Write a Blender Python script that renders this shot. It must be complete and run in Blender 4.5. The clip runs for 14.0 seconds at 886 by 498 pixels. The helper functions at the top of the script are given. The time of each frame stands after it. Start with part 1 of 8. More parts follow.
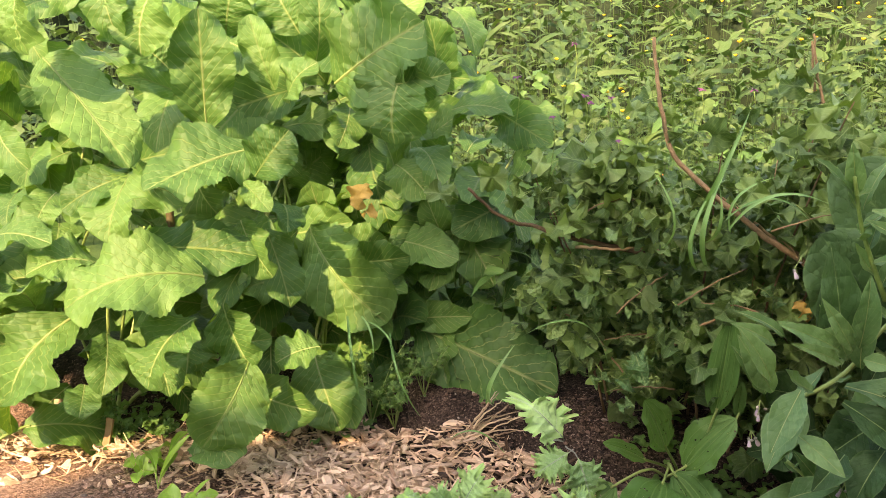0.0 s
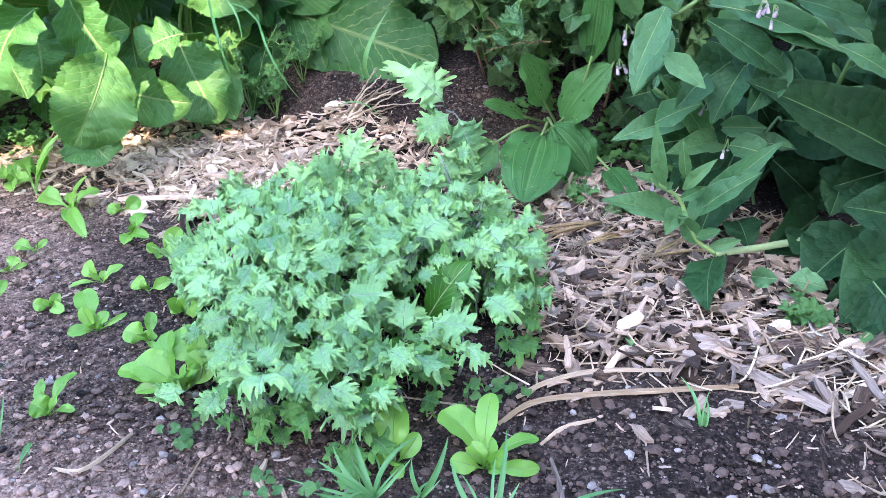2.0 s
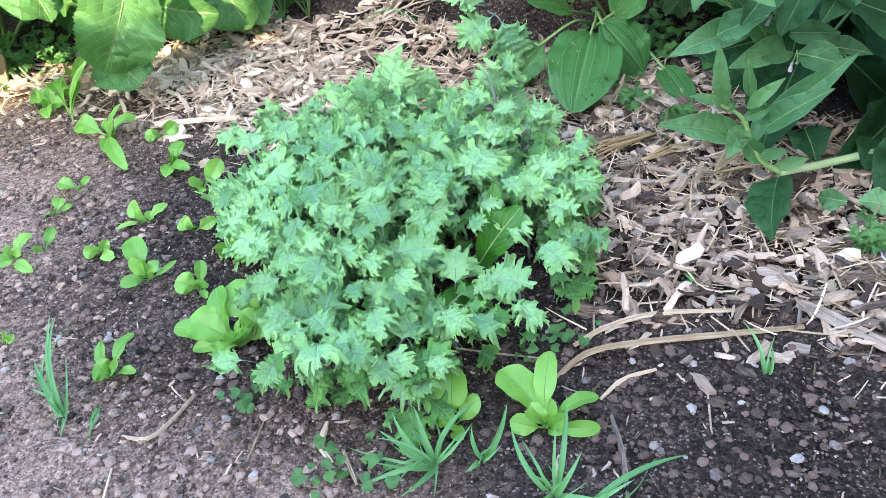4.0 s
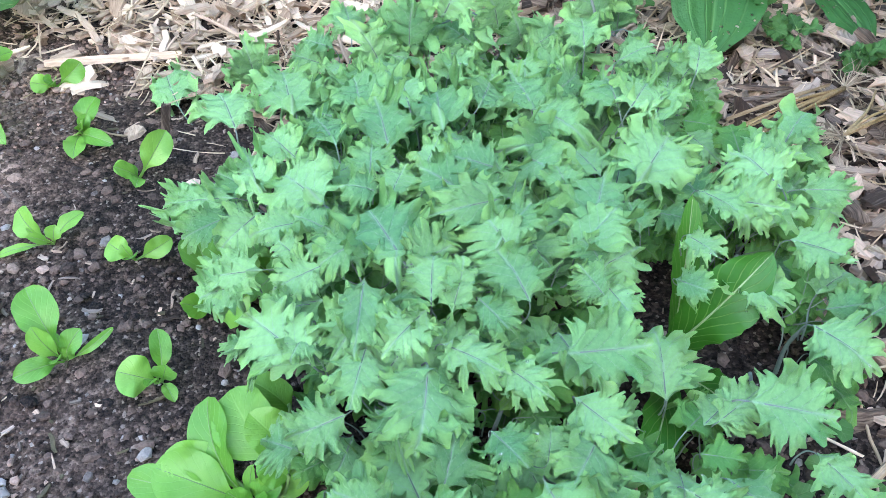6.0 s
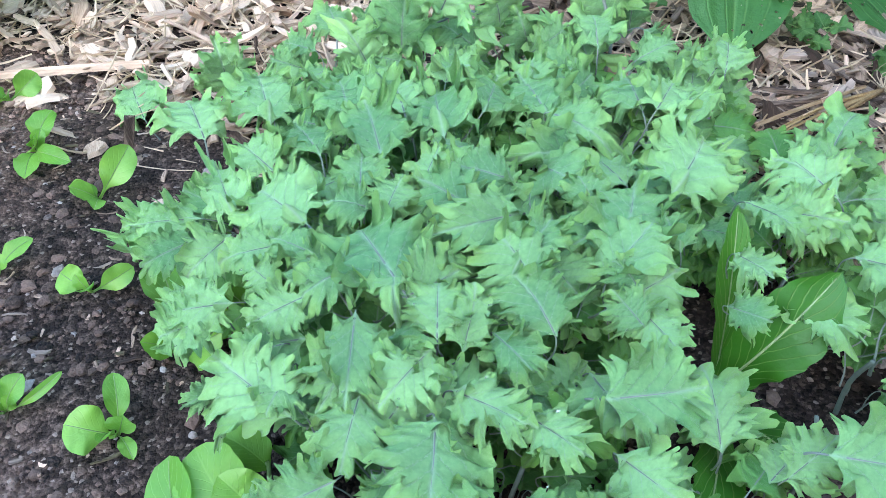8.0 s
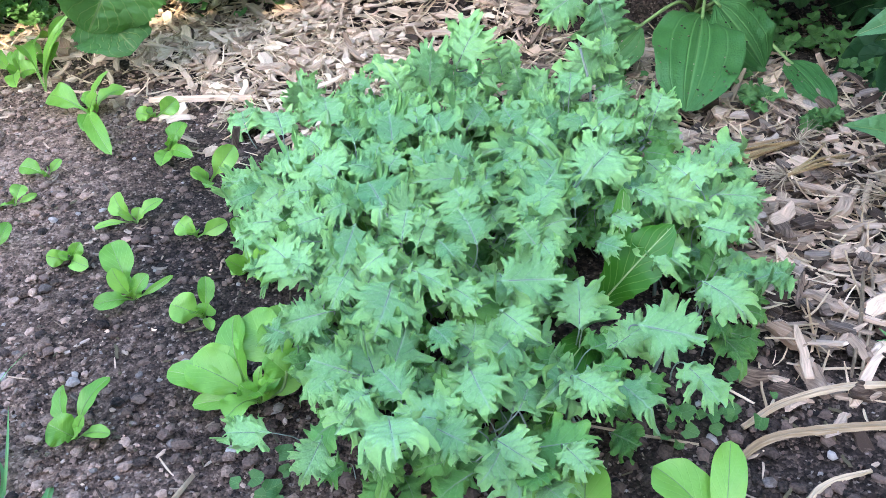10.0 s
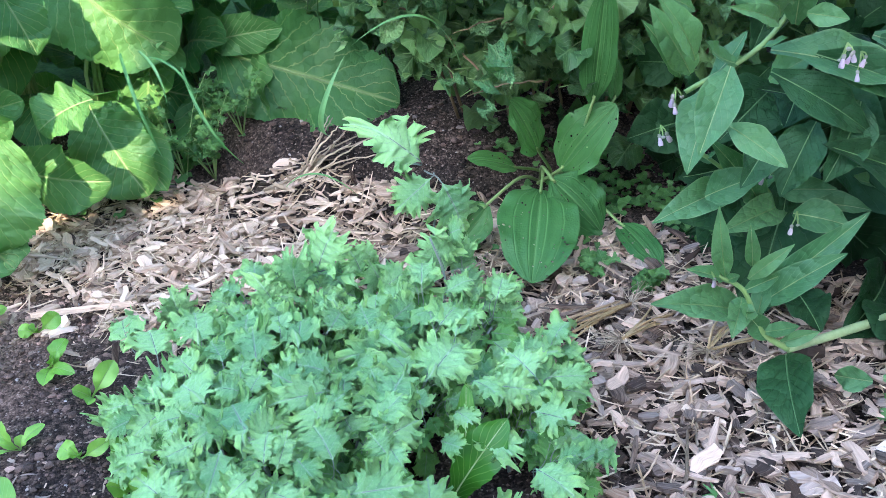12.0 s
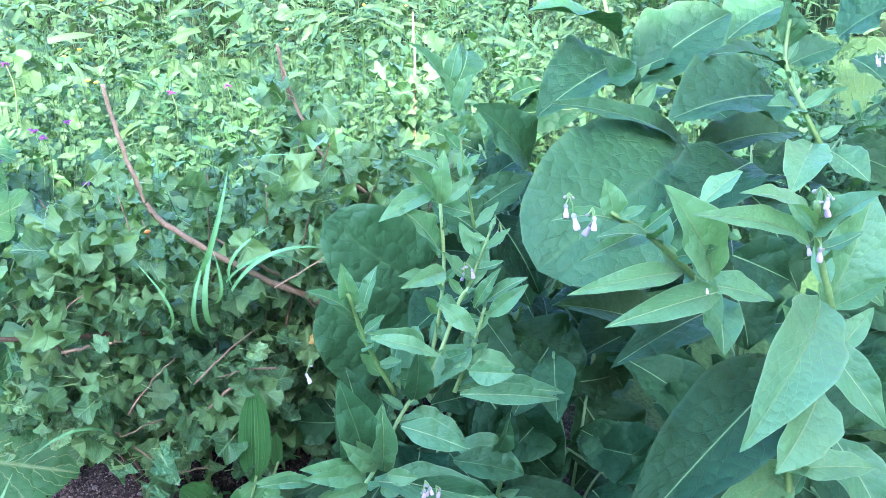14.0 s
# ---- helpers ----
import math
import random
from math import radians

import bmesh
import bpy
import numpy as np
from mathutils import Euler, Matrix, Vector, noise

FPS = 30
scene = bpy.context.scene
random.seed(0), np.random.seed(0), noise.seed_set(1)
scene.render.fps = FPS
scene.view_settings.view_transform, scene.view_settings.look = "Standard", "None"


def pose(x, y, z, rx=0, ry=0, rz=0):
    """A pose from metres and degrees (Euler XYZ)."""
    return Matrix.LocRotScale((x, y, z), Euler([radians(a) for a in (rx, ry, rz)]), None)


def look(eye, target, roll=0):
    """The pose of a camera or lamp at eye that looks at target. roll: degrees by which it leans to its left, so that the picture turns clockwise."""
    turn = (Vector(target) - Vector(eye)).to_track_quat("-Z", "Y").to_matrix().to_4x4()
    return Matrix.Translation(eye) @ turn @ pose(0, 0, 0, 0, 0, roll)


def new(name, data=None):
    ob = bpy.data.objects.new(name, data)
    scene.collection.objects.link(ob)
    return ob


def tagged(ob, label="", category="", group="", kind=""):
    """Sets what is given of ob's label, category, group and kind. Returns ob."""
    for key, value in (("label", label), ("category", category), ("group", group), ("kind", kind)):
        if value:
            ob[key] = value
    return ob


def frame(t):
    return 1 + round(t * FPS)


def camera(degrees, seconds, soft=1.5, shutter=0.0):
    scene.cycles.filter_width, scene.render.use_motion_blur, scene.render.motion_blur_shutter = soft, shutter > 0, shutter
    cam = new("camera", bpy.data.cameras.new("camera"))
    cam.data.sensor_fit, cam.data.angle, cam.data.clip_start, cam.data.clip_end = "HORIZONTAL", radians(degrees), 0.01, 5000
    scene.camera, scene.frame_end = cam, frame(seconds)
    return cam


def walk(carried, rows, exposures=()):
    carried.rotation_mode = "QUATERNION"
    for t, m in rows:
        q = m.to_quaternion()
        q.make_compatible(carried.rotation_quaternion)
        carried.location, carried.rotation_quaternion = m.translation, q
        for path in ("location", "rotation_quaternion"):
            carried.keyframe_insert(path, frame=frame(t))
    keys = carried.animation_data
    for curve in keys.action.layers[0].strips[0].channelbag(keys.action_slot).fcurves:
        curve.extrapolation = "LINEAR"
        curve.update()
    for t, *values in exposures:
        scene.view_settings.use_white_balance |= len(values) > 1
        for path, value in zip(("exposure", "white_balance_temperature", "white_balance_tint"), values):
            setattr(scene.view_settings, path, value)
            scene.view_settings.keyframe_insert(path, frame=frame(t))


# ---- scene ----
cam = camera(54.4, 14.0, soft=0.9)
PATH = [
    (0, (0.162, 0.056, 0.945), (0.054, 2.028, 0.633), 0.7),
    (0.5, (0.188, 0.078, 0.902), (0.202, 1.997, 0.339), -0.5),
    (1, (0.206, 0.062, 0.826), (0.28, 1.903, 0.047), -1.9),
    (1.5, (0.219, 0.054, 0.832), (0.343, 1.862, -0.015), -2.9),
    (2, (0.206, 0.048, 0.816), (0.317, 1.821, -0.102), -2.4),
    (2.2, (0.204, 0.049, 0.796), (0.309, 1.802, -0.161), -2.2),
    (4.3, (0.213, 0.196, 0.976), (0.177, 1.735, -0.302), -7.8),
    (4.5, (0.198, 0.211, 0.999), (0.161, 1.711, -0.324), -7.4),
    (5, (0.127, 0.358, 0.926), (0.129, 1.79, -0.469), -8.2),
    (5.5, (0.009, 0.643, 0.778), (0.108, 2.061, -0.629), -5.7),
    (6, (-0.021, 0.786, 0.693), (0.173, 2.194, -0.714), -2.7),
    (6.5, (-0.036, 0.885, 0.608), (0.221, 2.246, -0.835), -1.3),
    (7, (-0.041, 0.912, 0.57), (0.223, 2.246, -0.896), -1.0),
    (7.5, (-0.039, 0.911, 0.573), (0.212, 2.269, -0.873), -1.6),
    (8, (-0.022, 0.873, 0.61), (0.208, 2.314, -0.757), -2.7),
    (8.5, (0.008, 0.777, 0.657), (0.203, 2.302, -0.623), -3.4),
    (8.7, (0.025, 0.733, 0.669), (0.204, 2.276, -0.591), -3.3),
    (10.8, (0.077, 0.429, 0.737), (0.064, 2.092, -0.374), -3.4),
    (11, (0.088, 0.424, 0.747), (0.089, 2.106, -0.335), -3.6),
    (11.5, (0.116, 0.434, 0.787), (0.2, 2.147, -0.242), -4.4),
    (12, (0.152, 0.458, 0.867), (0.398, 2.184, -0.113), -5.4),
    (12.5, (0.213, 0.455, 0.955), (0.672, 2.172, 0.038), -5.1),
    (13, (0.266, 0.412, 1.073), (0.963, 2.088, 0.235), -4.4),
    (13.5, (0.304, 0.35, 1.186), (1.222, 1.965, 0.445), -3.4),
    (14, (0.284, 0.318, 1.327), (1.192, 1.985, 0.697), -3.3),
]
# seconds, stops, kelvin, tint
LIGHTNESS = [(0.0, 2.62, 9300, 30), (0.5, 2.98, 7200, 32), (1.0, 3.26, 5800, 22), (1.5, 3.38, 5700, 25), (2.2, 3.36, 5800, 21), (5.0, 3.25, 6100, 11), (8.5, 3.15, 6100, 10), (11.0, 3.17, 5850, 17), (12.5, 3.12, 5450, 15), (13.5, 3.92, 5050, 29), (14.0, 3.62, 5050, 30)]
walk(cam, [(t, look(eye, target, roll)) for t, eye, target, roll in PATH], LIGHTNESS)

# ---------------------------------------------------------------- light
SUN_TO = Vector((0.40, 0.92, -0.60)).normalized()      # the way the sunlight travels
world = bpy.data.worlds.new("sky")
scene.world = world
world.use_nodes = True
wn = world.node_tree
sky = wn.nodes.new("ShaderNodeTexSky")
sky.sky_type = "NISHITA"
sky.sun_disc = False
sky.sun_elevation = math.asin(-SUN_TO.z)
sky.sun_rotation = math.atan2(-SUN_TO.x, -SUN_TO.y)
sky.air_density, sky.dust_density, sky.ozone_density = 1.0, 1.5, 1.0
wn.nodes["Background"].inputs["Strength"].default_value = 0.15
wn.links.new(sky.outputs["Color"], wn.nodes["Background"].inputs["Color"])
sun_data = bpy.data.lights.new("sun", "SUN")
sun_data.energy, sun_data.angle, sun_data.color = 2.0, radians(0.6), (0.88, 0.73, 0.51)
sun = new("sun", sun_data)
sun.matrix_world = look((0, 0, 0), SUN_TO)
scene.view_settings.exposure = 0.0

# ---------------------------------------------------------------- materials
class Nodes:
    """Short names for building a node tree."""

    def __init__(self, name):
        self.mat = bpy.data.materials.new(name)
        self.mat.use_nodes = True
        self.tree = self.mat.node_tree
        self.shader = self.tree.nodes["Principled BSDF"]
        self.out = self.tree.nodes["Material Output"]

    def add(self, kind, **values):
        node = self.tree.nodes.new(kind)
        for key, value in values.items():
            if key in node.inputs:
                node.inputs[key].default_value = value
        return node

    def link(self, a, b):
        self.tree.links.new(a, b)

    def math(self, op, a, b=None, c=None):
        node = self.tree.nodes.new("ShaderNodeMath")
        node.operation = op
        for slot, value in zip(node.inputs, (a, b, c)):
            if value is None:
                continue
            if isinstance(value, (int, float)):
                slot.default_value = value
            else:
                self.link(value, slot)
        return node.outputs[0]

    def noise(self, coords, scale, detail=3.0, rough=0.55):
        node = self.add("ShaderNodeTexNoise", Scale=scale, Detail=detail, Roughness=rough)
        self.link(coords, node.inputs["Vector"])
        return node.outputs["Fac"]

    def ramp(self, fac, *stops):
        node = self.tree.nodes.new("ShaderNodeValToRGB")
        while len(node.color_ramp.elements) < len(stops):
            node.color_ramp.elements.new(0.5)
        for element, (place, colour) in zip(node.color_ramp.elements, stops):
            element.position = place
            element.color = (*colour, 1) if len(colour) == 3 else colour
        self.link(fac, node.inputs["Fac"])
        return node.outputs["Color"]

    def mix(self, fac, a, b, how="MIX"):
        node = self.tree.nodes.new("ShaderNodeMix")
        node.data_type, node.blend_type = "RGBA", how
        for slot, value in zip((node.inputs["Factor"], node.inputs["A"], node.inputs["B"]), (fac, a, b)):
            slot = [s for s in node.inputs if s.name == slot.name and (s.type == "RGBA" or slot.name == "Factor" and s.type == "VALUE")][0]
            if isinstance(value, (int, float)):
                slot.default_value = value
            elif isinstance(value, tuple):
                slot.default_value = (*value, 1)
            else:
                self.link(value, slot)
        return [o for o in node.outputs if o.type == "RGBA"][0]

    def bump(self, height, strength, distance=0.002):
        node = self.add("ShaderNodeBump", Strength=strength, Distance=distance)
        self.link(height, node.inputs["Height"])
        self.link(node.outputs["Normal"], self.shader.inputs["Normal"])
        return node.outputs["Normal"]


def leaf_material(name, dark, light, vein, veins=9, slant=0.35, rough=0.5, glow=0.3, relief=0.5, blotch=40.0, vein_width=0.10, holes=0.0, parallel=False, gloss=0.4, edge=None, sun_tint=(1.5, 1.35, 0.5), quilt=0.0, hairy=None):
    """A leaf: mottled blade, pale veins from its own coordinates, and light that comes through it."""
    n = Nodes(name)
    where = n.tree.nodes.new("ShaderNodeTexCoord")
    uv = n.tree.nodes.new("ShaderNodeSeparateXYZ")
    n.link(where.outputs["UV"], uv.inputs[0])
    side = n.math("MULTIPLY", n.math("ABSOLUTE", n.math("SUBTRACT", uv.outputs["X"], 0.5)), 2.0)
    along = uv.outputs["Y"]
    wobble = n.noise(where.outputs["Object"], 60.0, 2.0)
    if parallel:
        saw = n.math("MULTIPLY", n.math("ADD", side, 0.0), veins)
    else:
        saw = n.math("SUBTRACT", n.math("MULTIPLY", along, veins), n.math("MULTIPLY", n.math("POWER", side, 0.8), slant * veins))
        saw = n.math("ADD", saw, n.math("MULTIPLY", wobble, 0.5))
    ping = n.math("ABSOLUTE", n.math("SUBTRACT", n.math("FRACT", saw), 0.5))
    line = n.math("SUBTRACT", 1.0, n.math("MINIMUM", n.math("DIVIDE", ping, vein_width), 1.0))
    line = n.math("MULTIPLY", line, n.math("SUBTRACT", 1.0, n.math("MULTIPLY", side, 0.6)))
    middle = n.math("SUBTRACT", 1.0, n.math("MINIMUM", n.math("DIVIDE", side, 0.06), 1.0))
    line = n.math("MAXIMUM", line, middle)
    spots = n.noise(where.outputs["Object"], blotch, 4.0, 0.6)
    info = n.tree.nodes.new("ShaderNodeObjectInfo")
    island = n.tree.nodes.new("ShaderNodeNewGeometry")
    vary = n.math("FRACT", n.math("ADD", info.outputs["Random"], island.outputs["Random Per Island"]))
    tone = n.math("ADD", n.math("MULTIPLY", n.math("SUBTRACT", spots, 0.5), 0.9), vary)
    tone = n.math("ADD", n.math("MULTIPLY", tone, 0.75), 0.12)
    blade = n.ramp(tone, (0.0, dark), (1.0, light))
    if edge is not None:
        ahead = n.math("MULTIPLY", n.math("ABSOLUTE", n.math("SUBTRACT", along, 0.48)), 1.9)
        rim = n.math("ADD", n.math("MULTIPLY", side, side), n.math("MULTIPLY", ahead, ahead))
        blade = n.mix(n.math("MINIMUM", n.math("MULTIPLY", n.math("POWER", rim, 1.2), 0.55), 0.6), blade, edge)
    if hairy is not None:                                            # a pale rim: light on the hairy margin, painted into the blade
        brink = n.math("MULTIPLY", n.math("MINIMUM", n.math("MAXIMUM", n.math("SUBTRACT", side, 0.90), 0.0), 0.10), 3.5)
        blade = n.mix(brink, blade, hairy)
    colour = n.mix(n.math("MULTIPLY", line, 0.55), blade, vein)
    n.link(colour, n.shader.inputs["Base Color"])
    n.shader.inputs["Roughness"].default_value = rough
    n.shader.inputs["Specular IOR Level"].default_value = gloss
    fine = n.noise(where.outputs["Object"], 260.0, 2.0)
    height = n.math("ADD", n.math("MULTIPLY", line, -0.35), n.math("MULTIPLY", fine, 0.35))
    if quilt:
        cells = n.add("ShaderNodeTexVoronoi", Scale=quilt)
        n.link(where.outputs["Object"], cells.inputs["Vector"])
        height = n.math("SUBTRACT", height, n.math("MULTIPLY", n.math("POWER", cells.outputs["Distance"], 2.0), 1.5))
    normal = n.bump(height, relief, 0.004)
    through_leaf = n.tree.nodes.new("ShaderNodeBsdfTranslucent")
    n.link(n.mix(1.0, colour, sun_tint, "MULTIPLY"), through_leaf.inputs["Color"])
    n.link(normal, through_leaf.inputs["Normal"])
    both = n.add("ShaderNodeMixShader", Fac=glow)
    n.link(n.shader.outputs[0], both.inputs[1])
    n.link(through_leaf.outputs[0], both.inputs[2])
    last = both.outputs[0]
    if holes:
        eaten = n.add("ShaderNodeTexVoronoi", Scale=95.0)
        n.link(where.outputs["Object"], eaten.inputs["Vector"])
        patch = n.noise(where.outputs["Object"], 18.0, 1.0)
        edge = n.math("MULTIPLY", n.math("SUBTRACT", patch, 0.42), holes)
        gap = n.math("LESS_THAN", eaten.outputs["Distance"], edge)
        clear = n.tree.nodes.new("ShaderNodeBsdfTransparent")
        pick = n.tree.nodes.new("ShaderNodeMixShader")
        n.link(gap, pick.inputs[0])
        n.link(last, pick.inputs[1])
        n.link(clear.outputs[0], pick.inputs[2])
        last = pick.outputs[0]
    n.link(last, n.out.inputs["Surface"])
    return n.mat


def plain_material(name, dark, light, scale=60.0, rough=0.6, relief=0.3, stretch=None, glow=0.0, gloss=0.35, fine=4.0, along=False, span=(0.1, 0.95)):
    """Wood, stems, stones and petals: two tones, grain and relief."""
    n = Nodes(name)
    where = n.tree.nodes.new("ShaderNodeTexCoord")
    coords = where.outputs["UV"] if along else where.outputs["Object"]   # along: the grain follows the piece itself
    info = n.tree.nodes.new("ShaderNodeObjectInfo")
    island = n.tree.nodes.new("ShaderNodeNewGeometry")
    vary = n.math("FRACT", n.math("ADD", info.outputs["Random"], island.outputs["Random Per Island"]))
    if along:
        shift = n.tree.nodes.new("ShaderNodeCombineXYZ")
        n.link(n.math("MULTIPLY", vary, 7.0), shift.inputs["Z"])
        moved_on = n.tree.nodes.new("ShaderNodeVectorMath")
        n.link(coords, moved_on.inputs[0])
        n.link(shift.outputs[0], moved_on.inputs[1])
        coords = moved_on.outputs[0]
    if stretch:
        squeeze = n.tree.nodes.new("ShaderNodeMapping")
        squeeze.inputs["Scale"].default_value = stretch
        n.link(coords, squeeze.inputs["Vector"])
        coords = squeeze.outputs["Vector"]
    grain = n.noise(coords, scale, 5.0, 0.65)
    fibre = n.noise(coords, scale * fine, 3.0)
    tone = n.math("ADD", n.math("MULTIPLY", n.math("ADD", grain, fibre), 0.6), n.math("MULTIPLY", n.math("SUBTRACT", vary, 0.6), 0.8))
    n.link(n.ramp(tone, (span[0], dark), (span[1], light)), n.shader.inputs["Base Color"])
    n.shader.inputs["Roughness"].default_value = rough
    n.shader.inputs["Specular IOR Level"].default_value = gloss
    normal = n.bump(n.math("ADD", grain, fibre), relief, 0.003)
    if glow:
        thin = n.tree.nodes.new("ShaderNodeBsdfTranslucent")
        thin.inputs["Color"].default_value = (*light, 1)
        n.link(normal, thin.inputs["Normal"])
        both = n.add("ShaderNodeMixShader", Fac=glow)
        n.link(n.shader.outputs[0], both.inputs[1])
        n.link(thin.outputs[0], both.inputs[2])
        n.link(both.outputs[0], n.out.inputs["Surface"])
    return n.mat


def soil_material():
    n = Nodes("soil")
    where = n.tree.nodes.new("ShaderNodeTexCoord")
    coords = where.outputs["Object"]
    broad, crumbs, grit = n.noise(coords, 4.0, 3.0), n.noise(coords, 70.0, 5.0, 0.7), n.noise(coords, 500.0, 3.0, 0.7)
    heights, tones = [], []
    for scale in (300.0, 150.0):
        cells = n.add("ShaderNodeTexVoronoi", Scale=scale, Randomness=1.0)
        n.link(coords, cells.inputs["Vector"])
        split = n.tree.nodes.new("ShaderNodeSeparateColor")
        n.link(cells.outputs["Color"], split.inputs["Color"])
        tones.append(split.outputs[0])
        heights.append(n.math("SUBTRACT", 1.0, n.math("POWER", cells.outputs["Distance"], 1.5)))
    tone = n.math("ADD", n.math("MULTIPLY", broad, 0.35), n.math("MULTIPLY", crumbs, 0.40))
    tone = n.math("ADD", tone, n.math("ADD", n.math("MULTIPLY", tones[0], 0.22), n.math("MULTIPLY", tones[1], 0.16)))
    base = n.ramp(tone, (0.38, (0.009, 0.0063, 0.0048)), (0.60, (0.048, 0.034, 0.026)), (0.82, (0.20, 0.143, 0.110)))
    place = n.tree.nodes.new("ShaderNodeSeparateXYZ")
    n.link(coords, place.inputs[0])
    away = n.math("ADD", n.math("POWER", n.math("SUBTRACT", place.outputs["X"], 0.2), 2.0), n.math("MULTIPLY", n.math("POWER", n.math("SUBTRACT", place.outputs["Y"], 1.55), 2.0), 1.4))
    dry = n.math("MINIMUM", n.math("MAXIMUM", n.math("MULTIPLY", n.math("SUBTRACT", n.math("ADD", away, n.math("MULTIPLY", n.math("SUBTRACT", crumbs, 0.5), 0.5)), 0.26), 2.2), 0.0), 1.0)
    here = n.math("MULTIPLY", n.math("SUBTRACT", 0.26, place.outputs["X"]), 4.0)
    here = n.math("MINIMUM", n.math("MAXIMUM", n.math("MINIMUM", here, n.math("MULTIPLY", n.math("SUBTRACT", n.math("ADD", 2.1, n.math("MULTIPLY", n.math("MAXIMUM", n.math("SUBTRACT", -0.4, place.outputs["X"]), 0.0), 0.6)), place.outputs["Y"]), 5.0)), 0.0), 1.0)
    dry = n.math("MULTIPLY", dry, here)
    base = n.mix(n.math("MULTIPLY", dry, 0.9), base, n.ramp(tone, (0.38, (0.065, 0.042, 0.030)), (0.60, (0.33, 0.215, 0.154)), (0.82, (0.70, 0.50, 0.375))))   # paler away from the kale: drier, with the left's sky light painted in
    fleck = n.math("GREATER_THAN", tones[0], 0.965)
    colour = n.mix(n.math("MULTIPLY", fleck, 0.6), base, (0.36, 0.29, 0.23))
    apart = n.math("MAXIMUM", n.math("SUBTRACT", n.math("ABSOLUTE", place.outputs["X"]), 1.6), n.math("MAXIMUM", n.math("SUBTRACT", place.outputs["Y"], 2.7), n.math("SUBTRACT", -0.6, place.outputs["Y"])))
    turf = n.math("MINIMUM", n.math("MAXIMUM", n.math("ADD", n.math("MULTIPLY", apart, 2.5), n.math("SUBTRACT", crumbs, 0.5)), 0.0), 1.0)
    colour = n.mix(turf, colour, n.ramp(crumbs, (0.3, (0.035, 0.085, 0.02)), (0.7, (0.10, 0.19, 0.05))))
    n.link(colour, n.shader.inputs["Base Color"])
    n.shader.inputs["Roughness"].default_value = 0.95
    n.shader.inputs["Specular IOR Level"].default_value = 0.15
    height = n.math("ADD", n.math("MULTIPLY", heights[0], 0.5), n.math("MULTIPLY", heights[1], 0.45))
    n.bump(n.math("ADD", height, n.math("ADD", n.math("MULTIPLY", crumbs, 1.2), n.math("MULTIPLY", grit, 0.6))), 0.8, 0.006)
    return n.mat


SOIL = soil_material()
CLOD = plain_material("soil_clod", (0.008, 0.0055, 0.004), (0.20, 0.135, 0.10), 90.0, 0.95, 0.6)
DRY_LIT_CLOD = plain_material("dry_lit_soil_clod", (0.030, 0.019, 0.013), (0.52, 0.355, 0.26), 90.0, 0.95, 0.6)
STONE = plain_material("stone", (0.10, 0.075, 0.06), (0.44, 0.39, 0.34), 70.0, 0.8, 0.4)
CHIP = plain_material("wood_chip", (0.060, 0.036, 0.022), (0.82, 0.60, 0.42), 140.0, 0.85, 0.8, (1.0, 0.07, 1.0), fine=4.5, along=True, span=(0.24, 0.98))
FRESH_CHIP = plain_material("fresh_wood_chip", (0.30, 0.195, 0.12), (0.90, 0.71, 0.52), 140.0, 0.85, 0.8, (1.0, 0.07, 1.0), fine=4.5, along=True, span=(0.12, 0.92))
GREY_CHIP = plain_material("weathered_wood_chip", (0.050, 0.034, 0.024), (0.56, 0.44, 0.34), 140.0, 0.9, 0.8, (1.0, 0.07, 1.0), fine=4.5, along=True, span=(0.25, 0.95))
STRAW = plain_material("dry_straw", (0.32, 0.22, 0.115), (0.90, 0.72, 0.50), 220.0, 0.6, 0.5, (1.0, 0.04, 1.0), along=True)
STRAW_TUBE = plain_material("dry_grass_stalk", (0.24, 0.15, 0.06), (0.66, 0.48, 0.24), 90.0, 0.65, 0.4)
ROOT = plain_material("dry_root", (0.22, 0.16, 0.10), (0.60, 0.48, 0.32), 40.0, 0.75, 0.4)
BARK = plain_material("currant_bark", (0.11, 0.070, 0.034), (0.36, 0.25, 0.13), 60.0, 0.75, 0.5)
DARK_STEM = plain_material("dark_stem", (0.05, 0.04, 0.02), (0.12, 0.10, 0.05), 60.0, 0.7, 0.4)
GREEN_STEM = plain_material("green_stem", (0.14, 0.26, 0.06), (0.32, 0.46, 0.15), 50.0, 0.5, 0.2, glow=0.12)
PALE_STEM = plain_material("pale_stem", (0.26, 0.38, 0.14), (0.48, 0.58, 0.28), 50.0, 0.5, 0.2, glow=0.12)
COMFREY_RIB = plain_material("comfrey_rib", (0.10, 0.21, 0.07), (0.20, 0.33, 0.12), 50.0, 0.5, 0.2)
DOCK_RIB = plain_material("leaf_rib", (0.16, 0.28, 0.07), (0.34, 0.44, 0.17), 50.0, 0.5, 0.2, glow=0.15)
KALE_STEM = plain_material("kale_stem", (0.15, 0.20, 0.15), (0.29, 0.33, 0.28), 50.0, 0.5, 0.2)
KALE = leaf_material("kale_leaf", (0.098, 0.280, 0.100), (0.395, 0.705, 0.280), (0.40, 0.55, 0.40), 6, 0.5, 0.36, 0.05, 0.8, 22.0, 0.06, gloss=0.5, edge=(0.420, 0.740, 0.180), sun_tint=(1.2, 1.3, 0.7))
